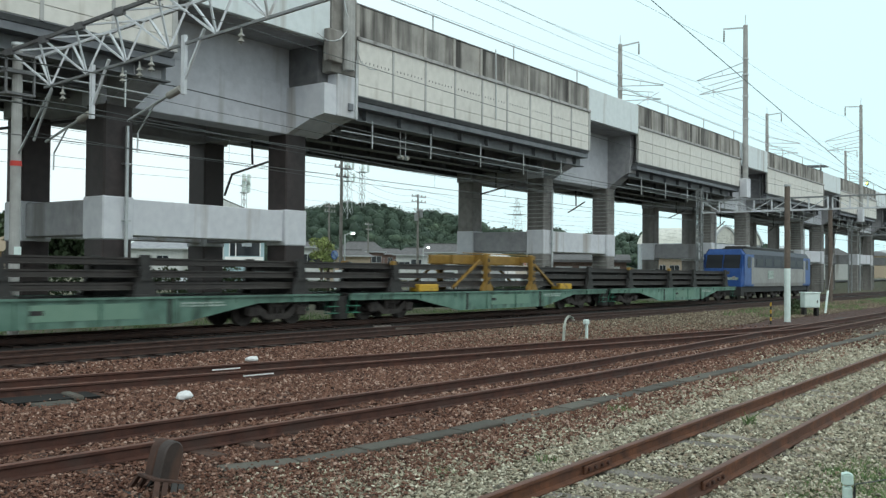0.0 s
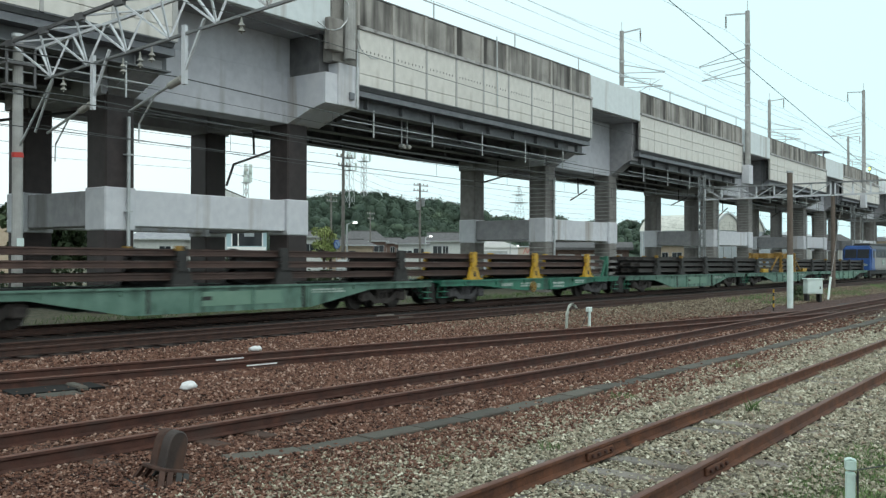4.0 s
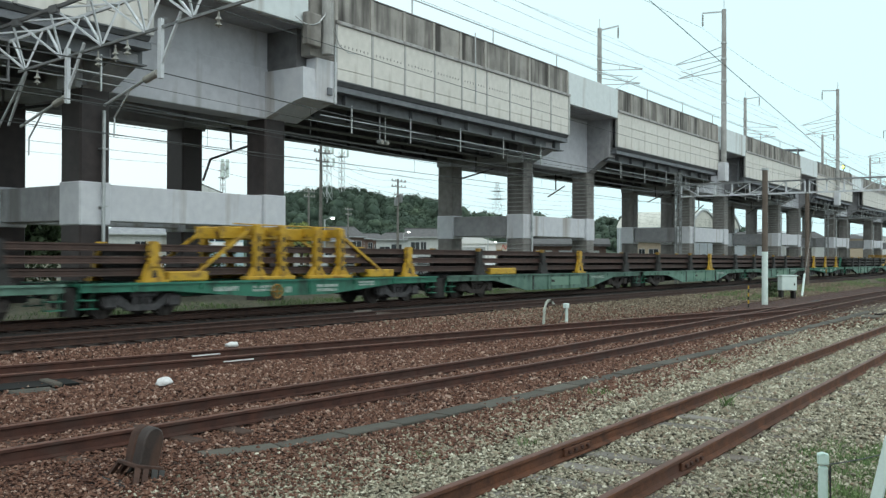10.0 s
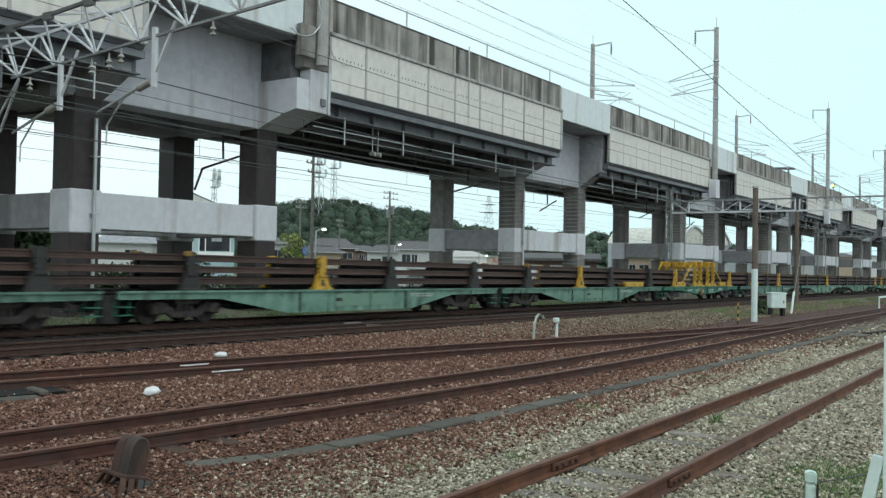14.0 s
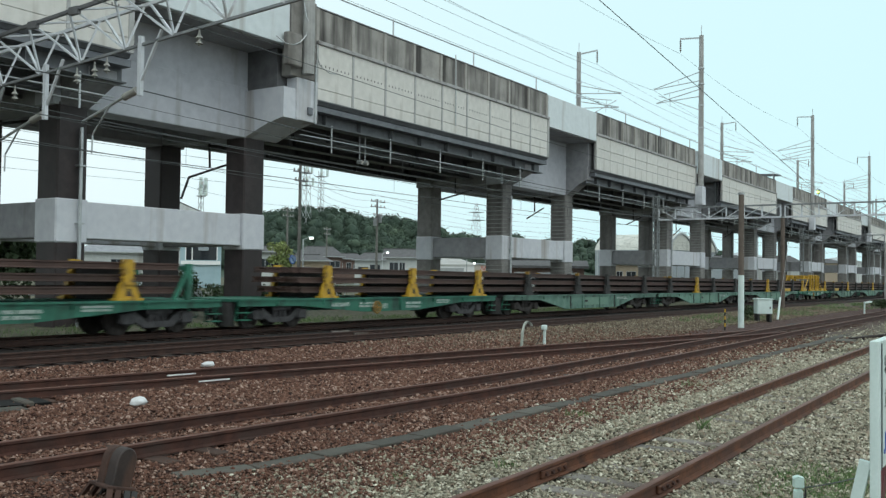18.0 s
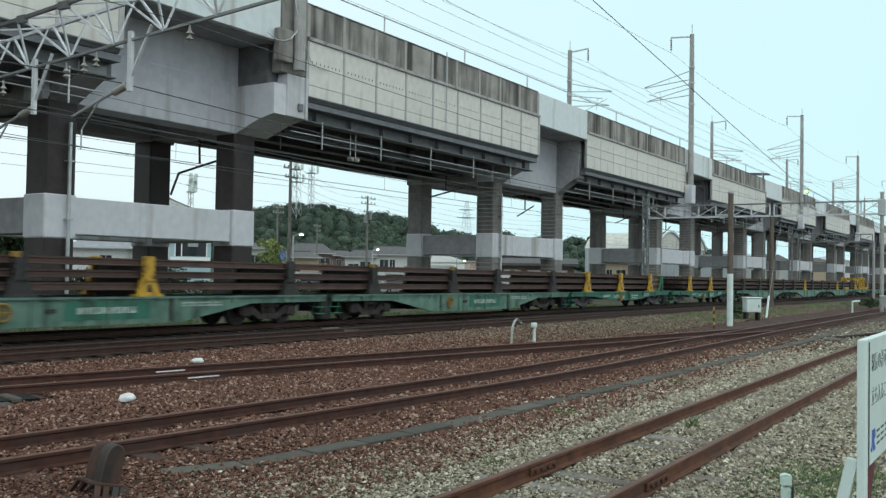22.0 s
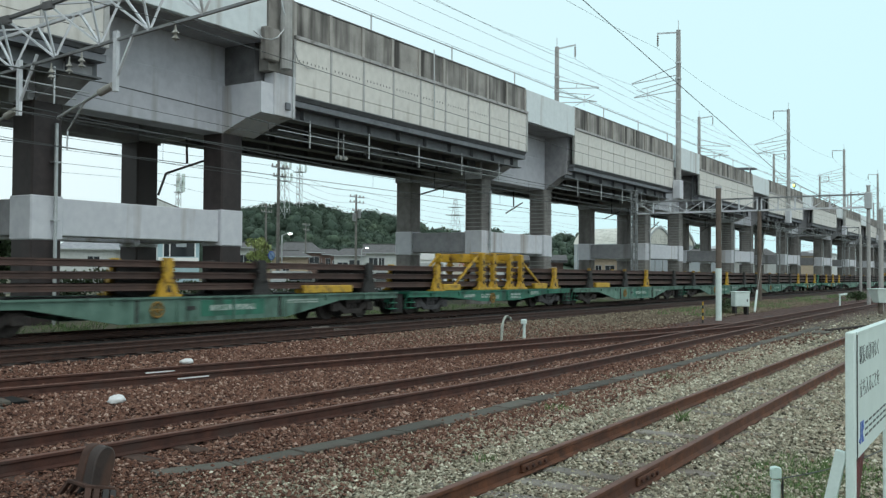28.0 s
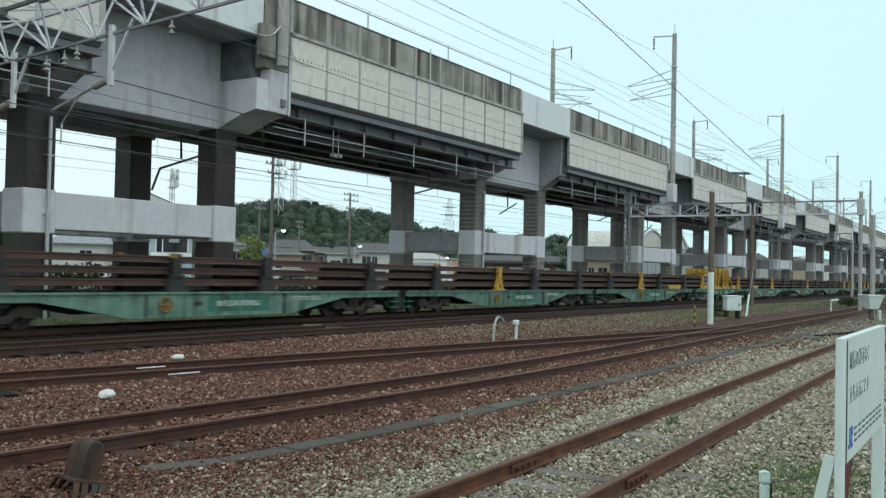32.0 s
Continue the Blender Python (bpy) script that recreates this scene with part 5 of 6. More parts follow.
def house(x0, x1, y, depth, eaves, ridge, wall, roof, label, hip=True, rz=0, windows=3, base=-0.3):
    """A house with its front towards the railway."""
    w = (x1 - x0) / 2
    h = thing("house", label, "house", ((x0 + x1) / 2, y, 0), rz, group="houses behind the railway")
    part("wall", box(-w, w, 0, depth, base, eaves), wall, h)
    o = 0.55
    r = bmesh.new()
    k = min(w * 0.55, depth / 2) if hip else 0
    c = [r.verts.new(p) for p in ((-w - o, -o, eaves), (w + o, -o, eaves), (w + o, depth + o, eaves), (-w - o, depth + o, eaves))]
    t = [r.verts.new((-w - o + (k + 0.01), depth / 2, ridge)), r.verts.new((w + o - (k + 0.01), depth / 2, ridge))]
    for q in ((c[0], c[1], t[1], t[0]), (c[2], c[3], t[0], t[1]), (c[1], c[2], t[1]), (c[3], c[0], t[0]), (c[3], c[2], c[1], c[0])):
        r.faces.new(q)
    bmesh.ops.recalc_face_normals(r, faces=r.faces[:])
    part("roof", r, roof, h)
    if not hip:
        for sx in (-1, 1):
            part("gable", prism([(0.0, eaves + 0.02), (depth, eaves + 0.02), (depth / 2, ridge - 0.25)], sx * (w + o) - 0.02, sx * (w + o) + 0.05), wall, h)
    part("ridge_tile", box(-w - o + k, w + o - k, depth / 2 - 0.12, depth / 2 + 0.12, ridge - 0.06, ridge + 0.1), roof, h)
    g = box(-w - o, w + o, -o - 0.08, -o + 0.04, eaves - 0.12, eaves + 0.02)
    part("gutter", g, GALV, h)
    for i in range(windows):
        xx = -w + (i + 0.5) * 2 * w / windows
        if rng.random() < 0.75:
            window(h, xx + rng.uniform(-0.3, 0.3), eaves - 1.9, rng.choice((0.8, 1.3, 1.7)), rng.choice((0.7, 1.0, 1.1)), 0)
    return h


house(118.2, 126.6, 108.0, 9, 4.7, 6.6, BRICKISH, ROOF_TILE, "brown two-storey house with a dark hipped tile roof", rz=-50)
house(135.6, 140.6, 114.0, 8, 4.6, 5.7, BRICKISH, ROOF_TILE, "small brown house with a dark tile roof", rz=-51)
house(116.9, 124.3, 93.5, 8, 4.05, 5.3, WALL_WHITE, ROOF_TILE, "white house with a grey hipped tile roof", rz=-52)
house(110.4, 115.8, 82.4, 8, 4.3, 5.7, WALL_WHITE, ROOF_TILE, "white gabled house with a dark tile roof", hip=False, rz=-54)
house(64.6, 72.6, 92.5, 7, 4.0, 5.5, WALL_WHITE, ROOF_GREY, "white house with a grey tile roof beyond the hedge", rz=-37)
shop = house(72.0, 76.8, 84.4, 6, 5.6, 6.0, WALL_BLUE, ROOF_METAL, "pale blue clad building with a wide shop window", windows=0, rz=-41)
part("shop_window", box(-1.7, 1.9, -0.06, -0.01, 3.15, 5.3), GLASS_DARK, shop, "wide dark window")
for x in (-1.75, -1.0, 1.9):
    part("window_frame", box(x - 0.06, x + 0.06, -0.12, -0.065, 3.1, 5.35), WALL_BRIGHT, shop, "white window frame")
part("window_sill", box(-2.3, 2.3, -0.3, -0.01, 2.6, 3.05), WALL_BRIGHT, shop, "white sill band")
part("blind", box(-0.3, 0.9, -0.1, -0.07, 4.3, 5.3), WALL_GREY, shop, "grey half-drawn blind")
house(104.4, 111.7, 122.6, 8, 12.0, 13.9, WALL_WHITE, ROOF_TILE, "tall white house with a dark gable roof", hip=False, rz=42)
house(48.0, 60.0, 109.5, 8, 7.9, 8.3, WALL_BEIGE, ROOF_METAL, "pale apartment block far behind the pole", rz=-27)
house(77.0, 81.0, 78.3, 6, 4.3, 5.0, WALL_WHITE, ROOF_TILE, "small white house with a tile roof", rz=-45)
house(86.0, 92.0, 80.8, 6, 3.4, 4.2, WALL_BEIGE, ROOF_TILE, "low beige house with a tile roof", rz=-48)
house(122.0, 127.0, 50.0, 5, 3.7, 4.0, WALL_BEIGE, ROOF_METAL, "low beige flat-roofed workshop by the viaduct", rz=-68)
house(200.0, 209.0, 59.5, 8, 5.5, 6.8, WALL_GREY, ROOF_TILE, "grey house with a dark tile roof", rz=-74)
house(227.0, 238.0, 54.9, 8, 5.7, 7.4, WALL_WHITE, ROOF_TILE, "white house with a dark tile roof", rz=-77)
house(155.0, 166.0, 120.0, 8, 4.8, 6.2, WALL_BEIGE, ROOF_TILE, "beige house with a dark tile roof", rz=-52)
house(98.0, 106.0, 100.0, 8, 3.8, 5.0, WALL_WHITE, ROOF_TILE, "low white house with a dark tile roof", rz=-46)


def warehouse():
    w = thing("warehouse", "white warehouse with a low sloping roof and a red zigzag mark", "warehouse", (92.0, 64.0, 0), -56)
    part("wall", box(0, 6.3, 0, 9, -0.3, 3.0), WALL_BRIGHT, w)
    part("roof", prism([(-0.2, 3.0), (-0.2, 4.05), (0.9, 4.3), (3.0, 4.22), (5.0, 3.6), (6.5, 3.08), (6.5, 3.0)], -0.2, 9.2, "y"), WALL_BRIGHT, w, "white sloping roof")
    part("annex", box(6.31, 9.0, 0.3, 8, -0.3, 3.05), WALL_PALE, w, "pale beige annex")
    part("annex_roof", box(6.52, 9.2, 0.1, 8.2, 3.05, 3.2, bevel=0.02), ROOF_METAL, w)
    part("roller_door", box(1.5, 5.0, -0.06, 0.0, -0.1, 2.6), GALV, w)
    zig = [(7.0, 2.25), (7.25, 2.9), (7.5, 2.3), (7.75, 2.9), (8.0, 2.3), (8.25, 2.9)]
    b = None
    for (x0, z0), (x1, z1) in zip(zig[:-1], zig[1:]):
        b = bar((x0, 0.26, z0), (x1, 0.26, z1), 0.13, 0.05, b)
    part("red_mark", b, RED_MARK, w, "red zigzag mark")
    return w


warehouse()
shed = thing("storage_shed", "dark low shed with maroon walls behind the viaduct", "shed", (95.8, 54.0, 0), -63)
part("wall", box(0, 9, 0, 6, -0.3, 2.7), BRICKISH, shed)
part("roof", prism([(-0.6, 2.7), (6.6, 2.7), (6.6, 3.0), (3, 3.7), (-0.6, 3.0)], -0.5, 9.5), ROOF_TILE, shed)
for i in range(3):
    part("wall_panel", box(0.6 + i * 2.8, 2.6 + i * 2.8, -0.05, 0, 0.2, 2.2), GALV if i == 1 else WALL_WHITE, shed)

hall = thing("arched_hall", "large pale hall with two long barrel roofs", "hall", (205.0, 73.0, 0), -8.5)
part("wall", box(0, 25, 0.2, 20, -0.5, 8.2), WALL_GREY, hall)
for a, b in ((0, 12.4), (12.6, 25)):
    pts = [(a + (b - a) * i / 16, 8.2 + 4.0 * math.sin(math.pi * i / 16) ** 0.7) for i in range(17)]
    part("arched_roof", prism(pts, 0.0, 20.2, "y"), ROOF_PALE, hall)
    rim = [(a - 0.15 + (b - a + 0.3) * i / 16, 8.3 + 4.1 * math.sin(math.pi * i / 16) ** 0.7) for i in range(17)]
    rim += [(x + (0.3 if x < (a + b) / 2 else -0.3), z - 0.35) for x, z in rim[::-1]]
    part("roof_rim", prism(rim, -0.35, -0.02, "y"), GALV, hall, "grey rim of the barrel roof")
for i in range(7):
    part("wall_rib", box(-0.15, 0.0, i * 3.1 + 0.6, i * 3.1 + 0.9, -0.4, 8.1), GALV, hall)
    part("wall_rib", box(i * 4.0 + 0.3, i * 4.0 + 0.6, 0.05, 0.2, -0.4, 8.1), GALV, hall)

# more blocks that close the far end of the line
for x, y, w, d, h, m, roof in ((230, 60, 18, 10, 6, WALL_WHITE, ROOF_METAL), (270, 70, 22, 12, 8, WALL_GREY, ROOF_METAL), (320, 55, 20, 12, 7, WALL_BEIGE, ROOF_TILE), (380, 62, 25, 12, 9, WALL_WHITE, ROOF_METAL), (430, 40, 30, 12, 8, WALL_GREY, ROOF_TILE)):
    house(x, x + w, y, d, h, h + 1.5, m, roof, "distant pale building beyond the viaduct", windows=4)


def utility_pole(x, y, top, arms, label, transformer=False):
    u = thing("utility_pole", label, "utility pole", (x, y, 0), group="utility poles")
    part("shaft", rod((0, 0, -0.3), (0, 0, top), 0.16, sides=12, r2=0.1), UTILITY, u)
    for z, w in arms:
        part("crossarm", bar((-w, -0.12, z), (w, -0.12, z), 0.08, 0.08), LATTICE, u)
        for k in (-0.9, -0.4, 0.4, 0.9):
            part("insulator", rod((k * w, -0.12, z + 0.04), (k * w, -0.12, z + 0.24), 0.06), CERAMIC, u)
    if transformer:
        part("transformer", rod((0.35, -0.1, top - 2.6), (0.35, -0.1, top - 1.7), 0.24, sides=14), LATTICE, u)
        part("transformer", rod((-0.45, -0.1, top - 3.0), (-0.45, -0.1, top - 2.1), 0.2, sides=14), LATTICE, u)
    return u


utility_pole(52.1, 48, 11.6, ((9.6, 0.9), (8.9, 0.7)), "tall grey concrete utility pole by the street")
utility_pole(79.9, 62, 10.1, ((9.8, 1.3), (9.2, 1.3), (8.3, 0.8)), "utility pole with cross arms and transformers", True)
utility_pole(79.3, 75, 9.5, ((9.1, 0.9), (8.5, 0.9)), "grey utility pole with cross arms")
utility_pole(109.5, 95, 9.1, ((8.7, 0.9), (7.9, 0.7)), "thin grey utility pole with cross arms")
utility_pole(133.0, 66, 9.5, ((9.2, 1.1), (8.6, 1.1)), "grey utility pole with cross arms")
for y, z, dy in ((48, 9.7, 14), (48, 9.0, 14), (47.6, 8.2, 13), (48.5, 10.4, 14), (62, 9.3, 6)):
    wire("power_wire", [(-30, y - 12, z), (52.1, y, z), (79.9, y + dy, z + 0.3), (133.0, y + dy + 3, z - 0.2), (230, y + 22, z)], 0.012, "dark power wire above the street", 0.8, group="power wires")

for x, y, z in ((52.4, 47.2, 4.55), (93.3, 58, 4.5), (80.4, 61, 4.2), (101.0, 62.3, 3.35)):
    sl = thing("street_lamp", "lit white street lamp on an arm", "street lamp", (x, y, z), group="street lamps")
    part("arm", bar((-0.5, 0.2, -0.2), (0, 0, 0), 0.05, 0.05), GALV, sl)
    part("head", box(-0.05, 0.38, -0.12, 0.12, -0.02, 0.08, bevel=0.03), PAINT_WHITE, sl)
    part("lens", box(0.06, 0.32, -0.12, 0.09, -0.12, -0.02, bevel=0.03), LAMP_GLASS, sl, "lit lens")
    part("post", rod((-0.5, 0.2, -z - 0.3), (-0.5, 0.2, -0.15), 0.06), GALV, sl)

sg = thing("road_sign", "round pale blue road sign with a darker rim", "road sign", (48.2, 45, 0))
part("post", rod((0, 0.05, -0.3), (0, 0.05, 3.1), 0.04), GALV, sg)
part("disc", rod((0, 0.03, 2.75), (0, 0.0, 2.75), 0.33, sides=24), BLUE_MARK, sg)
part("field", rod((0, 0.0, 2.75), (0, -0.012, 2.75), 0.27, sides=24), SIGN_BLUE, sg)
part("slash", bar((-0.19, -0.02, 2.94), (0.19, -0.02, 2.56), 0.06, 0.01), BLUE_MARK, sg)


def lattice_tower(x, y, z0, z1, w0, w1, label, platforms=(), category="lattice tower", dishes=False):
    t = thing("lattice_tower", label, category, (x, y, 0), group="lattice towers")
    n = 7
    def corner(k, u):
        w = w0 + (w1 - w0) * u
        return (w * (1 if k in (0, 3) else -1), w * (1 if k < 2 else -1), z0 + (z1 - z0) * u)
    for k in range(4):
        part("leg", bar(corner(k, 0), corner(k, 1), 0.14, 0.14), GALV, t)
    for i in range(n):
        for k in range(4):
            part("lattice_brace", bar(corner(k, i / n), corner((k + 1) % 4, (i + 1) / n), 0.075, 0.075), GALV, t)
            part("lattice_brace", bar(corner((k + 1) % 4, i / n), corner(k, (i + 1) / n), 0.075, 0.075), GALV, t)
    for z, w in platforms:
        part("platform", box(-w, w, -w, w, z, z + 0.3), GALV, t)
        if dishes:
            for k in (-1, 1):
                part("antenna", rod((k * w, -w, z + 0.3), (k * w, -w, z + 3.4), 0.5, sides=8), PAINT_WHITE, t)
    return t


lattice_tower(275, 250, 18, 51, 1.7, 0.75, "grey telecom lattice tower on the wooded hill", ((37, 1.9), (42, 1.6)), dishes=True)
lattice_tower(284, 250, 22, 44, 0.9, 0.8, "slim grey lattice mast on the wooded hill", ((41.5, 1.8),), dishes=True)
lattice_tower(176, 200, 8, 27.5, 0.7, 0.4, "grey telecom lattice tower above the roofs", ((23, 0.9), (25, 0.9)), dishes=True)
lattice_tower(489, 300, 10, 47, 4.0, 0.7, "far grey power pylon", ((36, 4.5), (41, 3.6)))


# ---- wooded hill ----
def hill_height(x, y):
    h = 0.0
    for cx, cy, hx, hy, top in ((296, 262, 62, 40, 24), (345, 262, 60, 40, 23), (265, 270, 34, 36, 19), (420, 290, 110, 40, 20), (620, 345, 190, 50, 25), (860, 365, 240, 50, 31), (1150, 390, 300, 60, 38)):
        h = max(h, top * math.exp(-(((x - cx) / hx) ** 2 + ((y - cy) / hy) ** 2)))
    return h


v, f = [], []
gx, gy = np.linspace(170, 1500, 90), np.linspace(190, 520, 24)
for y in gy:
    for x in gx:
        v.append((x, y, hill_height(x, y) - 0.8))
for j in range(len(gy) - 1):
    for i in range(len(gx) - 1):
        a = j * len(gx) + i
        f.append((a, a + 1, a + 1 + len(gx), a + len(gx)))
tagged(mesh_part("hill", v, f, LEAF_FAR, smooth=True), "low wooded hill far behind the houses", "hill", kind="structure")
def crowns(count, x0, x1, y0, y1, r0, r1):
    cs, rs = [], []
    for _ in range(count):
        x, y = rng.uniform(x0, x1), rng.uniform(y0, y1)
        if x > 420:
            y += (x - 420) * 0.14
        h = hill_height(x, y)
        if h < 3:
            continue
        r = rng.uniform(r0, r1)
        cs.append((x, y, h + r * 0.6 + rng.uniform(0, 1.6)))
        rs.append((r, r, r * rng.uniform(0.8, 1.2)))
    return cs, rs


def leaf_mass(centres, radii, per, size, flat=0.9, facing=0.0, skin=0.5):
    c, r = np.repeat(np.array(centres), per, 0), np.repeat(np.array(radii), per, 0)
    n = len(c)
    d = rng.normal(size=(n, 3))
    d /= np.linalg.norm(d, axis=1)[:, None]
    p = c + d * r * (skin + (1.05 - skin) * rng.random((n, 1)) ** 0.6) * np.array([1, 1, flat])
    a, b = rng.normal(size=(n, 3)), rng.normal(size=(n, 3))
    if facing:
        a -= facing * d * (a * d).sum(1)[:, None]
        b -= facing * d * (b * d).sum(1)[:, None]
    a *= (size * (0.6 + 0.8 * rng.random((n, 1)))) / np.linalg.norm(a, axis=1)[:, None]
    b *= (size * (0.6 + 0.8 * rng.random((n, 1)))) / np.linalg.norm(b, axis=1)[:, None]
    v = np.stack([p - a, p + b, p + a, p - b], 1).reshape(-1, 3)
    f = np.arange(4 * n).reshape(-1, 4)
    return v.tolist(), f.tolist()


def wood(cs, rs, per, size):
    """Lumpy crowns with a ragged skin of leaf clumps."""
    b = bmesh.new()
    bmesh.ops.create_icosphere(b, subdivisions=2, radius=1)
    base = np.array([tuple(q.co) for q in b.verts])
    tri = np.array([[q.index for q in fc.verts] for fc in b.faces])
    b.free()
    cs, rs = np.array(cs), np.array(rs)
    n = len(cs)
    lump = 1.0 + 0.34 * (rng.random((n, len(base), 1)) - 0.5)
    v = (cs[:, None] + base[None] * rs[:, None] * lump * 0.78).reshape(-1, 3)
    f = (tri[None] + len(base) * np.arange(n)[:, None, None]).reshape(-1, 3)
    v2, f2 = leaf_mass(cs, rs, per, size, 1.0, 0.3, 0.62)
    k = len(v)
    return v.tolist() + v2, f.tolist() + [tuple(k + q for q in face) for face in f2]


cs, rs = crowns(1250, 215, 420, 208, 275, 1.4, 4.0)
for x in (252, 258, 263, 281, 286, 291, 297, 300, 306, 312, 319, 327, 334, 341, 352, 360, 372):
    y = 258 + rng.uniform(-6, 6)
    h = hill_height(x, y) + rng.uniform(3.4, 6.4)
    for k in range(4):
        r = rng.uniform(1.0, 2.0)
        cs.append((x + rng.uniform(-1.3, 1.3), y, h - 1.3 * k + rng.uniform(-0.4, 0.4)))
        rs.append((r, r, r * 0.55))
v, f = wood(cs, rs, 330, 0.3)
tagged(mesh_part("far_wood", v, f, LEAF_FAR, smooth=True), "dense dark green wood covering the hill", "wood", kind="stuff")
v, f = wood(*crowns(700, 420, 1300, 215, 320, 3.0, 6.0), 50, 0.8)
tagged(mesh_part("far_wood", v, f, LEAF_FAR, smooth=True), "dark green wood on the far ridge", "wood", kind="stuff")


def tree(x, y, height, crown_r, clumps, material, label, leaf=0.12, per=160, trunk=0.4):
    t = thing("tree", label, "tree", (x, y, 0))
    b = rod((0, 0, -0.3), (0, 0, height * 0.55), 0.14 * trunk / 0.4, sides=10, r2=0.07)
    for k in range(6):
        a = k * 1.05 + rng.uniform(-0.3, 0.3)
        rod((0, 0, height * (0.3 + 0.04 * k)), (math.cos(a) * crown_r * 0.6, math.sin(a) * crown_r * 0.6, height * (0.62 + 0.05 * k)), 0.05, b, sides=6, r2=0.015)
    part("trunk", b, BARK, t)
    cs, rs = [], []
    for _ in range(clumps):
        a, q = rng.uniform(0, 6.28), rng.random() ** 0.5
        cs.append((math.cos(a) * q * crown_r * 0.75, math.sin(a) * q * crown_r * 0.75, height * rng.uniform(0.42, 0.92)))
        rs.append((crown_r * rng.uniform(0.25, 0.45),) * 3)
    v, f = leaf_mass(cs, rs, per, leaf)
    mesh_part("crown", v, f, material, t)
    return t


tree(47.9, 46, 4.5, 1.1, 14, LEAF_YELLOW, "young yellow-green street tree", leaf=0.1, per=70)
tree(49.0, 46.4, 4.3, 0.9, 8, LEAF_YELLOW, "small pale green street tree", leaf=0.12, per=50)
tree(26.2, 45, 4.2, 2.2, 34, LEAF, "dark green garden tree", leaf=0.16)
tree(28.2, 45.5, 3.8, 1.6, 12, LEAF, "dark green garden tree", leaf=0.16)
tree(31.0, 55, 5.0, 2.5, 16, LEAF, "dark green garden tree", leaf=0.2)


def hedge(x0, x1, y, top, material, label, width=1.0, density=2.2, clump=0.5):
    h = thing("hedge", label, "hedge", ((x0 + x1) / 2, y, 0))
    n = int((x1 - x0) * density)
    cs = [(rng.uniform(-(x1 - x0) / 2, (x1 - x0) / 2), rng.uniform(-width / 2, width / 2), rng.uniform(0.1, top - 0.35)) for _ in range(n)]
    v, f = leaf_mass(cs, [(clump, clump, clump * 0.9)] * n, 70, 0.085 * min(1, clump * 2.4))
    mesh_part("foliage", v, f, material, h)
    b = None
    for k in range(max(2, n // 8)):
        xx = rng.uniform(-(x1 - x0) / 2, (x1 - x0) / 2)
        b = rod((xx, 0, -0.3), (xx + 0.1, 0, top * 0.6), 0.03, b, sides=5)
    part("stems", b, BARK, h)
    return h


hedge(25.0, 33.5, 38, 2.0, LEAF, "shaggy dark green hedge behind the viaduct", 1.6, 6)
hedge(36, 48, 40.0, 1.1, LEAF, "low green hedge along the street", 0.9, 3)
hedge(8, 24, 39, 1.5, LEAF, "green hedge behind the viaduct columns", 1.2, 3)
hedge(60, 84, 41, 0.9, LEAF, "low green hedge along the street", 0.8, 2)
hedge(44.0, 44.9, 11.9, 0.75, LEAF, "dark green bush behind the white cabinet", 0.5, 14, 0.22)


hedge(69.2, 70.2, 9.4, 0.6, LEAF, "dark green bush at the yard's edge", 0.8, 14, 0.3)


# ---- street and cars ----
road = tagged(part("road", box(-60, 300, 42.2, 47.5, GROUND_Z - 0.1, GROUND_Z + 0.045), surface("asphalt", (0.045, 0.045, 0.047), (0.07, 0.07, 0.072), rough=0.9, grain=80)), "grey asphalt street behind the viaduct", "road", kind="structure")
fence = thing("fence", "low pale mesh fence along the street", "fence", (0, 41.6, 0))
first = None
for x in np.arange(20, 120, 2.5):
    if first is None:
        first = part("post", rod((0, 0, -0.3), (0, 0, 1.05), 0.03), GALV, fence)
        first.matrix_basis = pose(x, 0, 0)
    else:
        share(first, "post", fence, pose(x, 0, 0))
for z in (0.55, 1.0):
    part("rail", rod((20, 0, z), (120, 0, z), 0.022), GALV, fence)


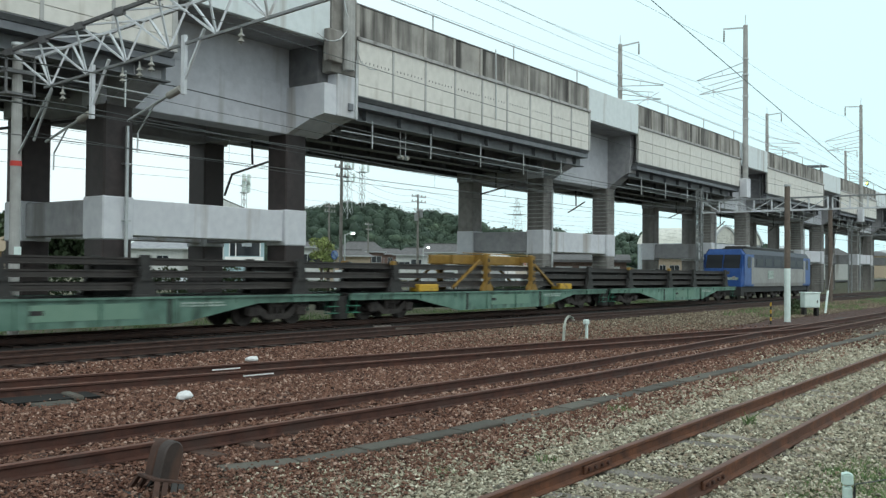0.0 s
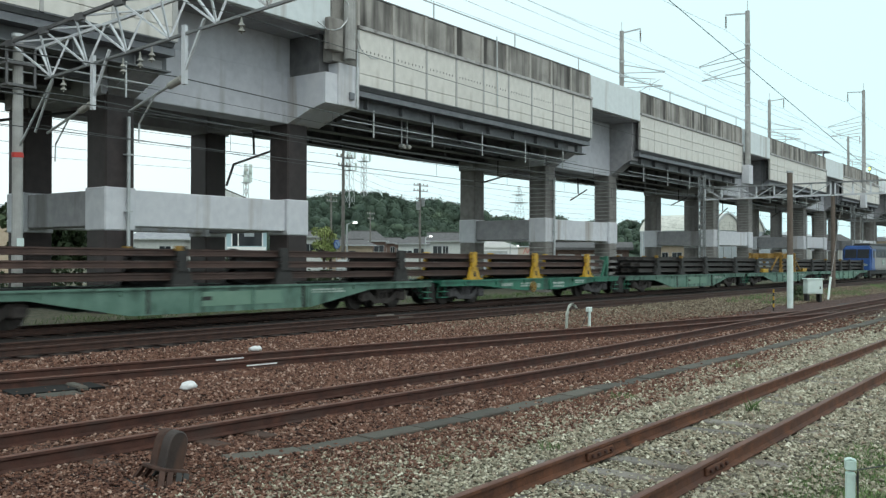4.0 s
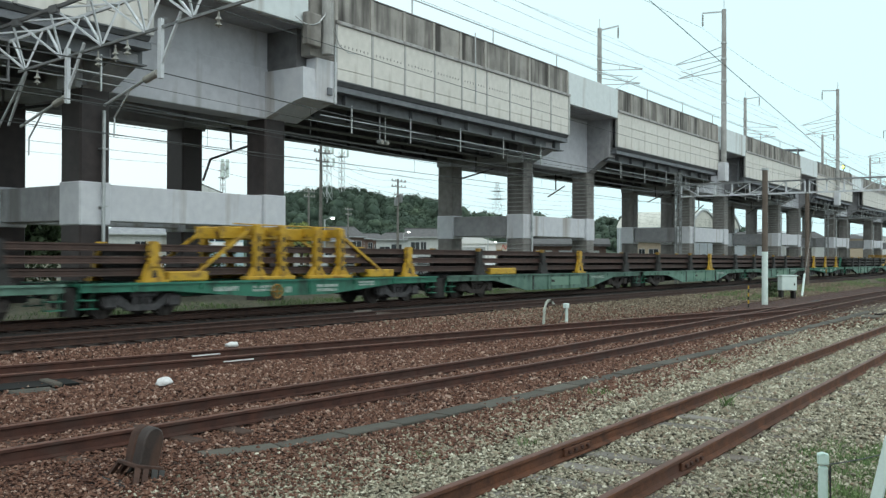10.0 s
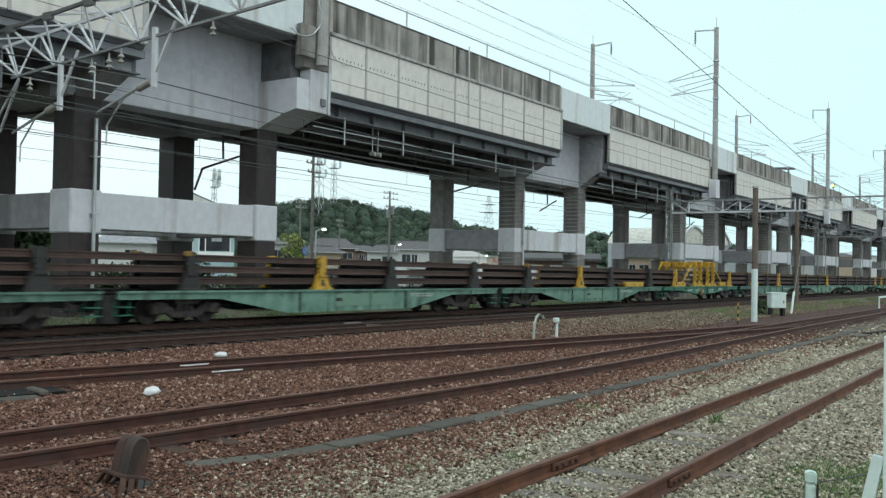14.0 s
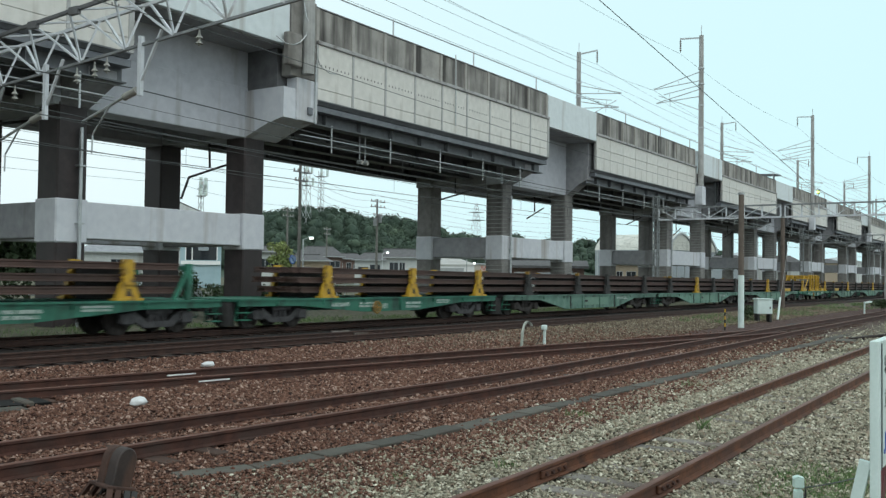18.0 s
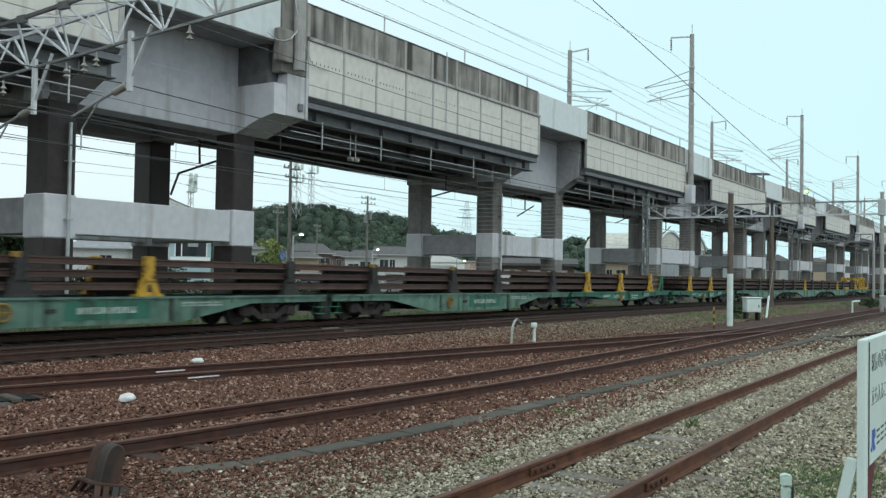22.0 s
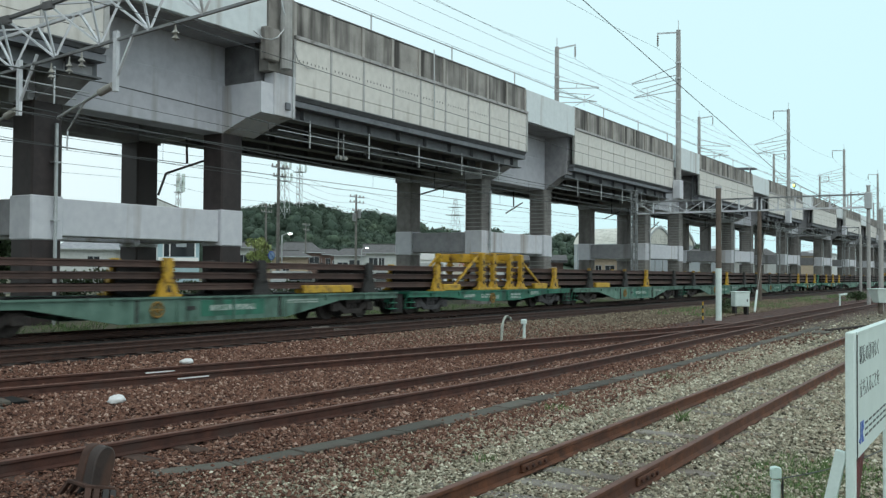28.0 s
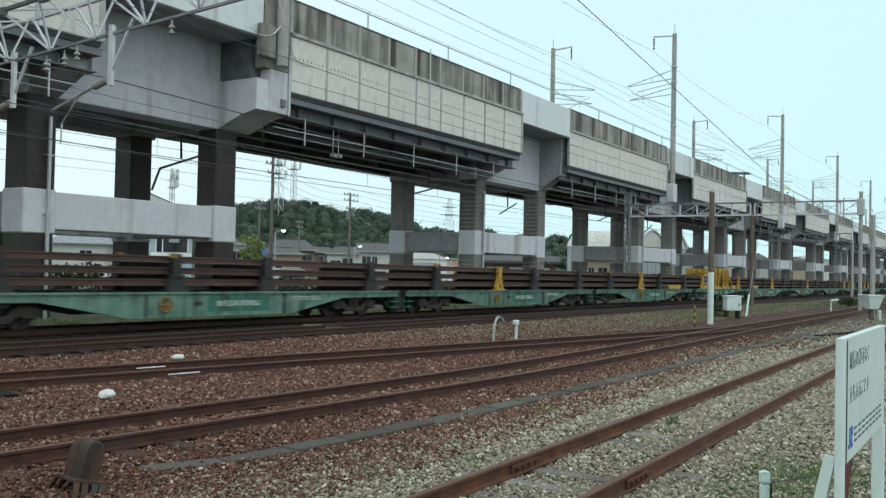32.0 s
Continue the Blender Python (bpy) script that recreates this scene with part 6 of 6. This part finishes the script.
def car(x, y, paint, label, van=False, rz=0):
    c = thing("car", label, "car", (x, y, GROUND_Z + 0.045), rz, group="parked cars")
    L, W = (1.75, 0.74) if van else (2.1, 0.84)
    if van:
        side = [(-L, 0.3), (L, 0.3), (L, 0.85), (L - 0.25, 1.0), (L - 0.75, 1.75), (-L + 0.05, 1.8), (-L, 1.0)]
    else:
        side = [(-L, 0.3), (L, 0.3), (L, 0.65), (L - 0.2, 0.85), (L - 1.1, 0.95), (L - 1.75, 1.42), (-L + 0.7, 1.45), (-L + 0.1, 0.98), (-L, 0.9)]
    b = prism(side, -W, W, "y")
    bmesh.ops.bevel(b, geom=b.edges[:], offset=0.05, segments=2, affect="EDGES")
    part("body", b, paint, c)
    top = 1.66 if van else 1.36
    for s in (-1, 1):
        y0, y1 = sorted((s * (W + 0.002), s * (W + 0.012)))
        part("side_window", prism([(-L + 0.25, 1.05), (L - (0.75 if van else 1.35), 1.05), (L - (0.95 if van else 1.75), top), (-L + 0.3 if van else -L + 0.75, top)], y0, y1, "y"), GLASS_DARK, c)
        for wx in (-L + 0.65, L - 0.7):
            w = part("wheel", rod((wx, s * (W - 0.17), 0.3), (wx, s * (W + 0.01), 0.3), 0.3, sides=20), TYRE, c)
            part("hub", rod((wx, s * (W + 0.01), 0.3), (wx, s * (W + 0.02), 0.3), 0.17, sides=14), CAR_SILVER, w)
        part("tail_light", box(-L - 0.01, -L + 0.06, s * W * 0.7 - 0.1, s * W * 0.7 + 0.1, 0.7, 0.9), RED_MARK, c)
        part("headlight", box(L - 0.06, L + 0.01, s * W * 0.7 - 0.12, s * W * 0.7 + 0.12, 0.62, 0.78), CERAMIC, c)
    part("windscreen", bar((L - (0.32 if van else 1.12), 0, 1.04), (L - (0.72 if van else 1.7), 0, top + 0.02), W * 1.6, 0.03), GLASS_DARK, c)
    return c


car(49.4, 43.8, CAR_WHITE, "tall white van parked in the street", True)
car(59.6, 43.8, CAR_WHITE, "white kei van parked in the street", True)
car(67.5, 44.0, CAR_SILVER, "silver car parked in the street")
car(36.0, 43.8, CAR_SILVER, "silver car parked in the street")
car(72.5, 43.7, CAR_WHITE, "white car parked in the street")
car(81.0, 43.7, CAR_WHITE, "white kei van parked in the street", True)


# ---- small things of the yard ----
def rock(name, x, y, z, r, material, label, category="stone"):
    b = bmesh.new()
    bmesh.ops.create_icosphere(b, subdivisions=3, radius=1)
    for q in b.verts:
        d = 1 + 0.25 * noise.noise(q.co * 1.7 + Vector((x, y, 0)))
        q.co = Vector((q.co.x * r[0] * d, q.co.y * r[1] * d, max(q.co.z, -0.4) * r[2] * d))
    o = part(name, b, material, smooth=True)
    o.matrix_basis = pose(x, y, z, 0, 0, 25)
    return tagged(o, label, category, "white stones" if material is BAG else "")


rock("painted_stone", 8.7, 11.15, -0.1, (0.16, 0.12, 0.075), BAG, "white-painted stone lying on the ballast")
rock("painted_stone", 12.9, 14.35, -0.08, (0.17, 0.13, 0.075), BAG, "white-painted stone lying on the ballast")
rock("paper_scrap", 7.05, 9.35, -0.16, (0.07, 0.05, 0.02), BAG, "small white scrap on the ballast", "litter")

for x0, x1, y in ((22.1, 22.8, 18.9), (21.9, 22.46, 17.83)):
    mk = thing("rail_marker", "tan wooden marker strip along the rail", "marker", (0, 0, 0), group="rail markers")
    part("strip", bar((x0, y, -0.04), (x1, y - 0.12, -0.04), 0.05, 0.05), SLEEPER, mk)
for x0, x1, y in ((10.8, 11.36, 13.08), (10.56, 11.16, 11.98)):
    mk = thing("rail_marker", "thin white marker strip along the rail", "marker", (0, 0, 0), group="rail markers")
    part("strip", bar((x0, y - 0.02, -0.03), (x1, y - 0.12, -0.03), 0.022, 0.02), BAG, mk)


LEVER = surface("dark_rusty_iron", (0.035, 0.017, 0.012), (0.085, 0.042, 0.029), rough=0.8, scale=6)


LEVER_DARK = surface("shaded_dark_iron", (0.022, 0.015, 0.013), (0.05, 0.034, 0.029), rough=0.55, scale=5, stain=(0.09, 0.045, 0.03), stain_amount=0.3, stain_scale=5, streak=3)


def lever_stand():
    s = thing("point_lever_stand", "rusty iron point lever stand beside the track", "lever stand", (5.08, 6.88, -0.23), -8)

    def lump(y0, y1, w, top):
        pts = [(-w, 0.17), (w, 0.17), (w * 1.02, top - 0.14)]
        pts += [(w * math.cos(a), top - 0.12 + 0.12 * math.sin(a)) for a in np.linspace(0.25, math.pi - 0.25, 9)]
        pts += [(-w * 1.02, top - 0.14)]
        b = prism(pts, y0, y1, "y")
        bmesh.ops.bevel(b, geom=[e for e in b.edges if e.calc_length() < 0.3], offset=0.012, segments=1, affect="EDGES")
        return b

    # sunlit left parts are coloured rust-brown, the shaded right ones dark
    part("weight", lump(-0.125, 0.015, 0.095, 0.52), LEVER_DARK, s, "dark iron counterweight with a rounded top")
    part("weight", lump(0.02, 0.14, 0.1, 0.52), LEVER, s, "rust-brown iron counterweight with a rounded top")
    part("saddle", box(-0.15, 0.13, -0.17, 0.18, 0.15, 0.185, bevel=0.008), LEVER, s)
    for x in (-0.13, -0.05, 0.04, 0.11):
        for k in (-1, 1):
            part("leg", bar((x, k * 0.17, 0.155), (x - 0.03, k * 0.25, 0.0), 0.05, 0.025), LEVER if x < 0 else BLACK_IRON, s)
    part("base_plate", box(-0.27, 0.22, -0.27, 0.27, -0.02, 0.012), BLACK_IRON, s)
    part("hook", rod((0.02, 0.02, 0.45), (0.05, 0.02, 0.51), 0.012), RAIL, s)
    part("link_rod", rod((0.1, 0.16, 0.2), (0.6, 0.4, 0.1), 0.014), RAIL, s)
    for o in s.children:
        o.matrix_basis = pose(0, 0, 0, 0, 14, 0)


lever_stand()


def hooked_pipe():
    h = thing("hooked_pipe", "frayed bundle of pale bent cables rising from the ballast", "cable riser", (22.5, 12.2, -0.2))
    for k in range(9):
        j = [rng.uniform(-0.04, 0.04) for _ in range(6)]
        pts = [(-0.12 + 0.02 * k + j[0], 0.01 * k, 0), (-0.08 + 0.024 * k + j[1], 0.01 * k, 0.42 + j[3]), (0.02 + 0.022 * k, 0.01 * k, 0.64 + j[2]), (0.14 + 0.02 * k, 0, 0.72 + j[4] * 0.5), (0.24 + 0.03 * k + 2 * j[3], 0, 0.7 + j[5] * 0.7 - 0.01 * k)]
        b = None
        for p, q in zip(pts[:-1], pts[1:]):
            b = rod(p, q, 0.02, b, sides=6)
        part("cable", b, ROPE, h)


hooked_pipe()
mp = thing("marker_post", "small white post with a hooked head", "post", (23.3, 11.95, -0.2))
part("post", rod((0, 0, 0), (0, 0, 0.5), 0.045), PAINT_WHITE, mp)
part("head", box(-0.12, 0.08, -0.06, 0.06, 0.48, 0.62, bevel=0.02), PAINT_WHITE, mp)
part("wire", rod((-0.05, 0, 0.5), (-0.3, 0.1, 0.05), 0.012), BLACK_STRIPE, mp)


def cabinet(x, y, w, h, d, rz, label):
    c = thing("relay_cabinet", label, "cabinet", (x, y, 0), rz, group="relay cabinets")
    part("body", box(-w / 2, w / 2, -d / 2, d / 2, 0.15, 0.15 + h, bevel=0.02), PAINT_WHITE, c)
    part("lid", box(-w / 2 - 0.04, w / 2 + 0.04, -d / 2 - 0.04, d / 2 + 0.04, 0.15 + h, 0.21 + h, bevel=0.02), PAINT_WHITE, c)
    part("door", box(-w / 2 + 0.05, w / 2 - 0.05, -d / 2 - 0.015, -d / 2, 0.22, 0.08 + h), PAINT_WHITE, c)
    part("handle", box(w / 2 - 0.16, w / 2 - 0.12, -d / 2 - 0.04, -d / 2 - 0.015, 0.38, 0.5), BLACK_STRIPE, c)
    for sx in (-1, 1):
        part("foot", box(sx * w * 0.4 - 0.05, sx * w * 0.4 + 0.05, -d / 2 + 0.05, d / 2 - 0.05, -0.45, 0.15), BLACK_IRON, c)


cabinet(44.2, 11.1, 0.74, 0.66, 0.45, -50, "white metal relay cabinet on short feet")
tc = thing("relay_cabinet", "white tapered cabinet on a grey post", "cabinet", (50.5, 5.75, 0), -50, group="relay cabinets")
tb = bmesh.new()
bmesh.ops.create_cone(tb, cap_ends=True, segments=4, radius1=0.36, radius2=0.62, depth=0.68, matrix=Matrix.Translation((0, 0, 0.62)) @ Matrix.Rotation(radians(45), 4, "Z"))
bmesh.ops.bevel(tb, geom=tb.edges[:], offset=0.02, segments=1, affect="EDGES")
part("body", tb, PAINT_WHITE, tc)
part("lid", box(-0.47, 0.47, -0.47, 0.47, 0.96, 1.0, bevel=0.01), PAINT_WHITE, tc)
part("post", box(-0.09, 0.09, -0.09, 0.09, -0.5, 0.28), POLE_BROWN, tc)
part("side_post", box(0.2, 0.34, -0.34, -0.2, -0.5, 0.24, bevel=0.01), PAINT_WHITE, tc, "white wooden stub")

sp = thing("striped_post", "yellow and black striped warning post", "warning post", (35.3, 10.3, -0.2))
for k in range(6):
    part("stripe", rod((0, 0, 0.14 * k), (0, 0, 0.14 * (k + 1)), 0.03), YELLOW if k % 2 else BLACK_STRIPE, sp)
sm = thing("shunting_marker", "white T-shaped shunting marker", "marker", (60.8, 9.2, -0.2))
part("post", rod((0, 0, -0.15), (0, 0, 0.62), 0.05), PAINT_WHITE, sm)
part("arm", bar((-0.1, 0, 0.6), (0.45, -0.33, 0.66), 0.1, 0.1), PAINT_WHITE, sm)

tm = thing("timber_beam", "long dark timber beam lying on the gravel", "timber", (0, 0, 0))
part("beam", bar((32.4, 5.3, -0.15), (39.8, 4.0, -0.18), 0.2, 0.12), SLEEPER_BLACKISH, tm)
part("end_slab", box(31.2, 32.5, 5.15, 5.65, -0.3, -0.13, bevel=0.02), DUCT, tm, "grey concrete end slab")
rock("earth_mound", 41.0, 8.85, -0.24, (1.0, 0.4, 0.13), BOGIE, "low dark mound of earth and cinders", "mound")

def trough_y(x):
    return 5.9 + 0.62 * math.exp(-(x - 8) / 8) + 0.4 * math.exp(-(x - 6) / 0.9)


# concrete cable trough along the brown ballast
tr = thing("cable_trough", "line of grey concrete cable trough lids in the ballast", "cable trough", (0, 0, 0))
lid = None
for i in range(36):
    x = 6.35 + i * 0.8
    slope = (trough_y(x + 0.2) - trough_y(x - 0.2)) / 0.4
    sunk = 0.012 * max(0, 1 - i / 3)
    m = pose(x, trough_y(x), -0.15 - sunk + yard_fall(x) + rng.uniform(-0.014, 0.006), rng.uniform(-2, 2), rng.uniform(-1.2, 1.2), math.degrees(math.atan(slope)) + rng.uniform(-1.5, 1.5))
    if lid is None:
        lid = part("lid", box(-0.4, 0.4, -0.15, 0.15, -0.05, 0.015, bevel=0.01), DUCT, tr)
        lid.matrix_basis = m
    else:
        share(lid, "lid", tr, m)

dr = thing("drain_pit", "dark open drain under the rail with grey concrete slabs", "drain", (7.6, 12.75, -0.2), -13)
# solid black block in place of the shade inside the drain
part("pit_floor", box(-0.75, 0.55, -0.3, 0.34, -0.06, 0.07), HOLLOW, dr, "black opening")
part("slab", box(0.15, 0.3, -0.32, 0.3, 0.02, 0.1, bevel=0.02), DUCT, dr)
part("slab", box(-0.5, 0.1, -0.75, -0.33, -0.05, 0.06, bevel=0.02), DUCT, dr)


for x, off in ((8.15, 0.5665), (8.25, -0.5665)):
    fp = thing("fishplate", "rusty bolted fishplate joining two rails", "fishplate", (x, line_a(x) + off, 0), group="fishplates")
    for s in (-1, 1):
        y0, y1 = sorted((s * 0.012, s * 0.04))
        part("plate", box(-0.28, 0.28, y0, y1, -0.125, -0.05, bevel=0.006), RAIL_ORANGE, fp)
        for k in (-0.2, -0.07, 0.07, 0.2):
            part("bolt", rod((k, s * 0.04, -0.085), (k, s * 0.065, -0.085), 0.02, sides=6), RAIL, fp)


# ---- notice board and bollard by the fence ----
def bollard(x, y, top):
    b = thing("bollard", "pale green-white square bollard with a wire tie", "bollard", (x, y, 0), 20, group="bollards")
    post = box(-0.029, 0.029, -0.029, 0.029, -0.35, top - 0.1, bevel=0.006)
    part("post", post, PAINT_MINT, b)
    h = box(-0.035, 0.035, -0.035, 0.035, top - 0.085, top - 0.015, bevel=0.008)
    part("cap", h, PAINT_MINT, b)
    part("cap_top", prism([(-0.034, top - 0.016), (0.034, top - 0.016), (0.0, top - 0.006)], -0.034, 0.034), PAINT_MINT, b)
    part("wire_tie", rod((-0.04, -0.04, top - 0.2), (0.04, -0.045, top - 0.14), 0.006), BLACK_STRIPE, b)
    part("wire_tie", rod((-0.042, -0.04, top - 0.3), (-0.042, -0.04, top - 0.08), 0.006), BLACK_STRIPE, b)


bollard(6.47, 1.39, 0.52)
wire("fence_wire", [(6.47, 1.39, 0.43), (8.6, 0.82, 0.42)], 0.005, "dark twisted fence wire", 0.05, category="fence wire", group="fence wires")


def notice_board():
    n = thing("notice_board", "white notice board with dark lettering and a dark red brace", "notice board", (5.43, 0.762, 0), -0.5)
    part("panel", box(0.03, 1.75, -0.02, 0.0, 0.81, 1.5, bevel=0.004), SIGN_FACE, n)
    part("frame", box(-0.055, 0.03, -0.018, 0.026, -0.3, 1.515, bevel=0.004), PAINT_WHITE, n)
    part("frame", box(0.03, 1.75, -0.025, 0.022, 1.5, 1.515), PAINT_WHITE, n)
    part("gap", box(0.031, 0.05, -0.0235, -0.0205, 0.81, 1.5), BLACK_STRIPE, n, "dark seam")
    for x in (1.72,):
        part("leg", box(x - 0.055, x + 0.03, -0.028, 0.05, -0.3, 0.81, bevel=0.006), PAINT_WHITE, n)
    part("prop", bar((-0.02, 0.05, 0.86), (-0.02, 0.3, -0.3), 0.06, 0.05), PAINT_WHITE, n, "white slanting prop")
    part("brace", bar((0.3, 0.06, 0.3), (0.85, 0.06, 0.95), 0.04, 0.1), RED_PAINT, n, "dark red curved brace")
    part("brace", bar((0.3, 0.06, -0.25), (0.3, 0.06, 0.33), 0.1, 0.05), RED_PAINT, n, "dark red brace")

    def words(body, x, z, h, material):
        cu = bpy.data.curves.new("lettering", "FONT")
        cu.body, cu.size, cu.extrude, cu.space_character = body, h, 0.0008, 1.02
        cu.offset = -0.0022
        tmp = bpy.data.objects.new("lettering", cu)
        scene.collection.objects.link(tmp)
        deps = bpy.context.evaluated_depsgraph_get()
        me = bpy.data.meshes.new_from_object(tmp.evaluated_get(deps))
        bpy.data.objects.remove(tmp)
        me.materials.clear()
        me.materials.append(material)
        o = new("lettering", me)
        o.parent = n
        o.matrix_basis = pose(x, -0.0225, z, 90, 0, 0)
        return o

    words("駅長の許可なく", 0.12, 1.335, 0.115, INK)
    words("立ち入ることを", 0.12, 1.145, 0.115, INK)
    part("emblem", prism([(0.1, 0.9), (0.14, 0.88), (0.17, 0.9), (0.17, 1.0), (0.15, 1.0), (0.15, 0.91), (0.12, 0.91)], -0.0235, -0.0205, "y"), BLUE_MARK, n, "blue emblem shape")
    part("emblem", prism([(0.18, 0.88), (0.2, 0.88), (0.2, 1.0), (0.26, 1.0), (0.27, 0.95), (0.22, 0.94), (0.27, 0.88)], -0.0235, -0.0205, "y"), BLUE_MARK, n, "blue emblem shape")
    for x in np.arange(0.33, 1.5, 0.16):
        for k in range(3):
            part("character_bar", box(x, x + 0.1, -0.0235, -0.0205, 0.895 + 0.036 * k, 0.907 + 0.036 * k), INK, n)


notice_board()


# ---- ballast stones, grass ----
def stones(count, x0, x1, y0, y1, size, z, keep, material, name, label):
    px, py = rng.uniform(x0, x1, count), rng.uniform(y0, y1, count)
    d = np.hypot(px, py)
    az = np.degrees(np.arctan2(py, px))
    ok = (az > 3) & (az < 68) & (rng.random(count) < np.clip(8.0 / d, 0.25, 1))
    px, py = px[ok], py[ok]
    ok = np.array([keep(a, b) for a, b in zip(px.tolist(), py.tolist())])
    px, py = px[ok], py[ok]
    n = len(px)
    base = np.array([(1, 0, 0), (0, 1, 0), (-1, 0, 0), (0, -1, 0), (0, 0, 1), (0, 0, -1)], float)
    tri = np.array([(0, 1, 4), (1, 2, 4), (2, 3, 4), (3, 0, 4), (1, 0, 5), (2, 1, 5), (3, 2, 5), (0, 3, 5)])
    s = size * (0.55 + 0.9 * rng.random((n, 1, 1)) ** 1.5) * np.clip(np.hypot(px, py) / 9, 1, 1.8)[:, None, None]
    v = base[None] * (0.7 + 0.6 * rng.random((n, 6, 3))) + rng.normal(size=(n, 6, 3)) * 0.22
    a = rng.uniform(0, 6.28, n)
    c, si = np.cos(a)[:, None], np.sin(a)[:, None]
    v = np.stack([v[..., 0] * c - v[..., 1] * si, v[..., 0] * si + v[..., 1] * c, v[..., 2] * 0.75], -1) * s
    lift = z + np.array([ground_lift(x, y) + 0.03 * noise.noise((x * 0.8, y * 0.8, 3)) for x, y in zip(px.tolist(), py.tolist())]) + rng.uniform(-0.015, 0.015, n)
    v += np.stack([px, py, lift], -1)[:, None]
    f = (tri[None] + 6 * np.arange(n)[:, None, None]).reshape(-1, 3)
    ob = mesh_part(name, v.reshape(-1, 3).tolist(), f.tolist(), material)
    return tagged(ob, label, "ballast", kind="stuff")


def clear(x, y):
    for curve in (line_a, bend_c, bend_d):
        o = y - curve(x)
        if abs(abs(o) - 0.5665) < 0.06:
            return False
    if 6.0 < x < 35 and abs(y - trough_y(x)) < 0.17:
        return rng.random() < 0.06
    if 6.75 < x < 8.4 and 12.2 < y < 13.2:
        return rng.random() < 0.1
    return True


def edge_of_yard(x, y):
    return 5.5 + 0.5 * noise.noise((x * 0.4, 0, 7)) + 0.02 * max(x - 9, 0)


stones(450000, 3.5, 34, 5.0, 16.3, 0.0175, -0.162, lambda x, y: x < 18 + 16 * rng.random() and y > edge_of_yard(x, y) - 2.4 * rng.random() ** 2.5 and clear(x, y), BALLAST_BROWN, "brown_ballast", "loose rust-stained ballast stones between the tracks")
stones(170000, 17, 75, 10.6, 16.4, 0.024, -0.168, lambda x, y: x > 18 + 12 * rng.random() and y > bend_d(x) + 1.1 and y > 11.0 + 0.6 * noise.noise((x * 0.3, 0, 2)) and (y < 16.2 or rng.random() < 0.3), BALLAST_TAN, "tan_ballast", "loose tan ballast between the yard and the main line")
stones(60000, 20, 52, 0.8, 9.0, 0.024, -0.172, lambda x, y: y < 4.5 + 3.0 * rng.random() and x < 30 + 22 * rng.random() ** 2 and clear(x, y), BALLAST_GREY, "grey_gravel", "thin grey gravel beyond the siding")
stones(230000, 3.5, 26, 0.4, 7.0, 0.0185, -0.172, lambda x, y: y < edge_of_yard(x, y) + 1.2 * rng.random() ** 2 and (y > 2.4 or rng.random() < 0.72) and clear(x, y), BALLAST_GREY, "grey_gravel", "loose pale grey gravel round the siding")


def grass(spots, name, label):
    v, f, k = [], [], 0
    for x, y, r, n, h in spots:
        for _ in range(n):
            a, q = rng.uniform(0, 6.28), r * rng.random() ** 0.6
            bx, by = x + q * math.cos(a), y + q * math.sin(a)
            t = rng.uniform(0, 6.28)
            z0 = -0.2 + ground_lift(bx, by)
            hh = h * rng.uniform(0.4, 1.0)
            dx, dy = math.cos(t) * 0.007, math.sin(t) * 0.007
            lx, ly = rng.normal(0, 0.4) * hh, rng.normal(0, 0.4) * hh
            v += [(bx - dx, by - dy, z0), (bx + dx, by + dy, z0), (bx + lx * 0.5 + dx * 0.7, by + ly * 0.5 + dy * 0.7, z0 + hh * 0.6), (bx + lx, by + ly, z0 + hh)]
            f += [(k, k + 1, k + 2), (k, k + 2, k + 3)]
            k += 4
    return tagged(mesh_part(name, v, f, GRASS), label, "grass", kind="stuff")


spots = [(7.4 + rng.uniform(-1.6, 3.2), 1.55 + rng.uniform(-1.1, 1.0) * rng.random(), 0.16, 34, 0.085) for _ in range(190)]
spots += [(11.9, 3.75, 0.09, 22, 0.28), (8.4, 4.75, 0.12, 40, 0.12), (7.2, 5.2, 0.12, 40, 0.12), (16.5, 5.4, 0.2, 30, 0.22), (12.0, 5.6, 0.2, 60, 0.15)]
spots += [(rng.uniform(40, 90), rng.uniform(10.5, 15), 0.6, 60, 0.3) for _ in range(60)]
spots += [(rng.uniform(6.3, 10.5), rng.uniform(0.5, 2.3), 0.22, 70, 0.07) for _ in range(110)]
spots += [(rng.uniform(6, 60), rng.uniform(23.6, 26.8), 0.5, 40, 0.24) for _ in range(170)]
grass(spots, "grass_tufts", "short green grass tufts in the gravel")


# ---- what moves ----
def motions():
    for ob, q in moving:
        walk(ob, [(t, on_track(q + speed_way(t))) for t in range(0, 33, 4)])
    lead = wheelsets[0]
    walk(lead, [(i / 30, pose(0, 0, 0, 0, math.degrees(speed_way(i / 30) / 0.43), 0)) for i in range(0, 961)])
    for w in wheelsets[1:]:
        w.rotation_mode = "QUATERNION"
        w.animation_data_create()
        w.animation_data.action = lead.animation_data.action
        w.animation_data.action_slot = lead.animation_data.action_slot


motions()
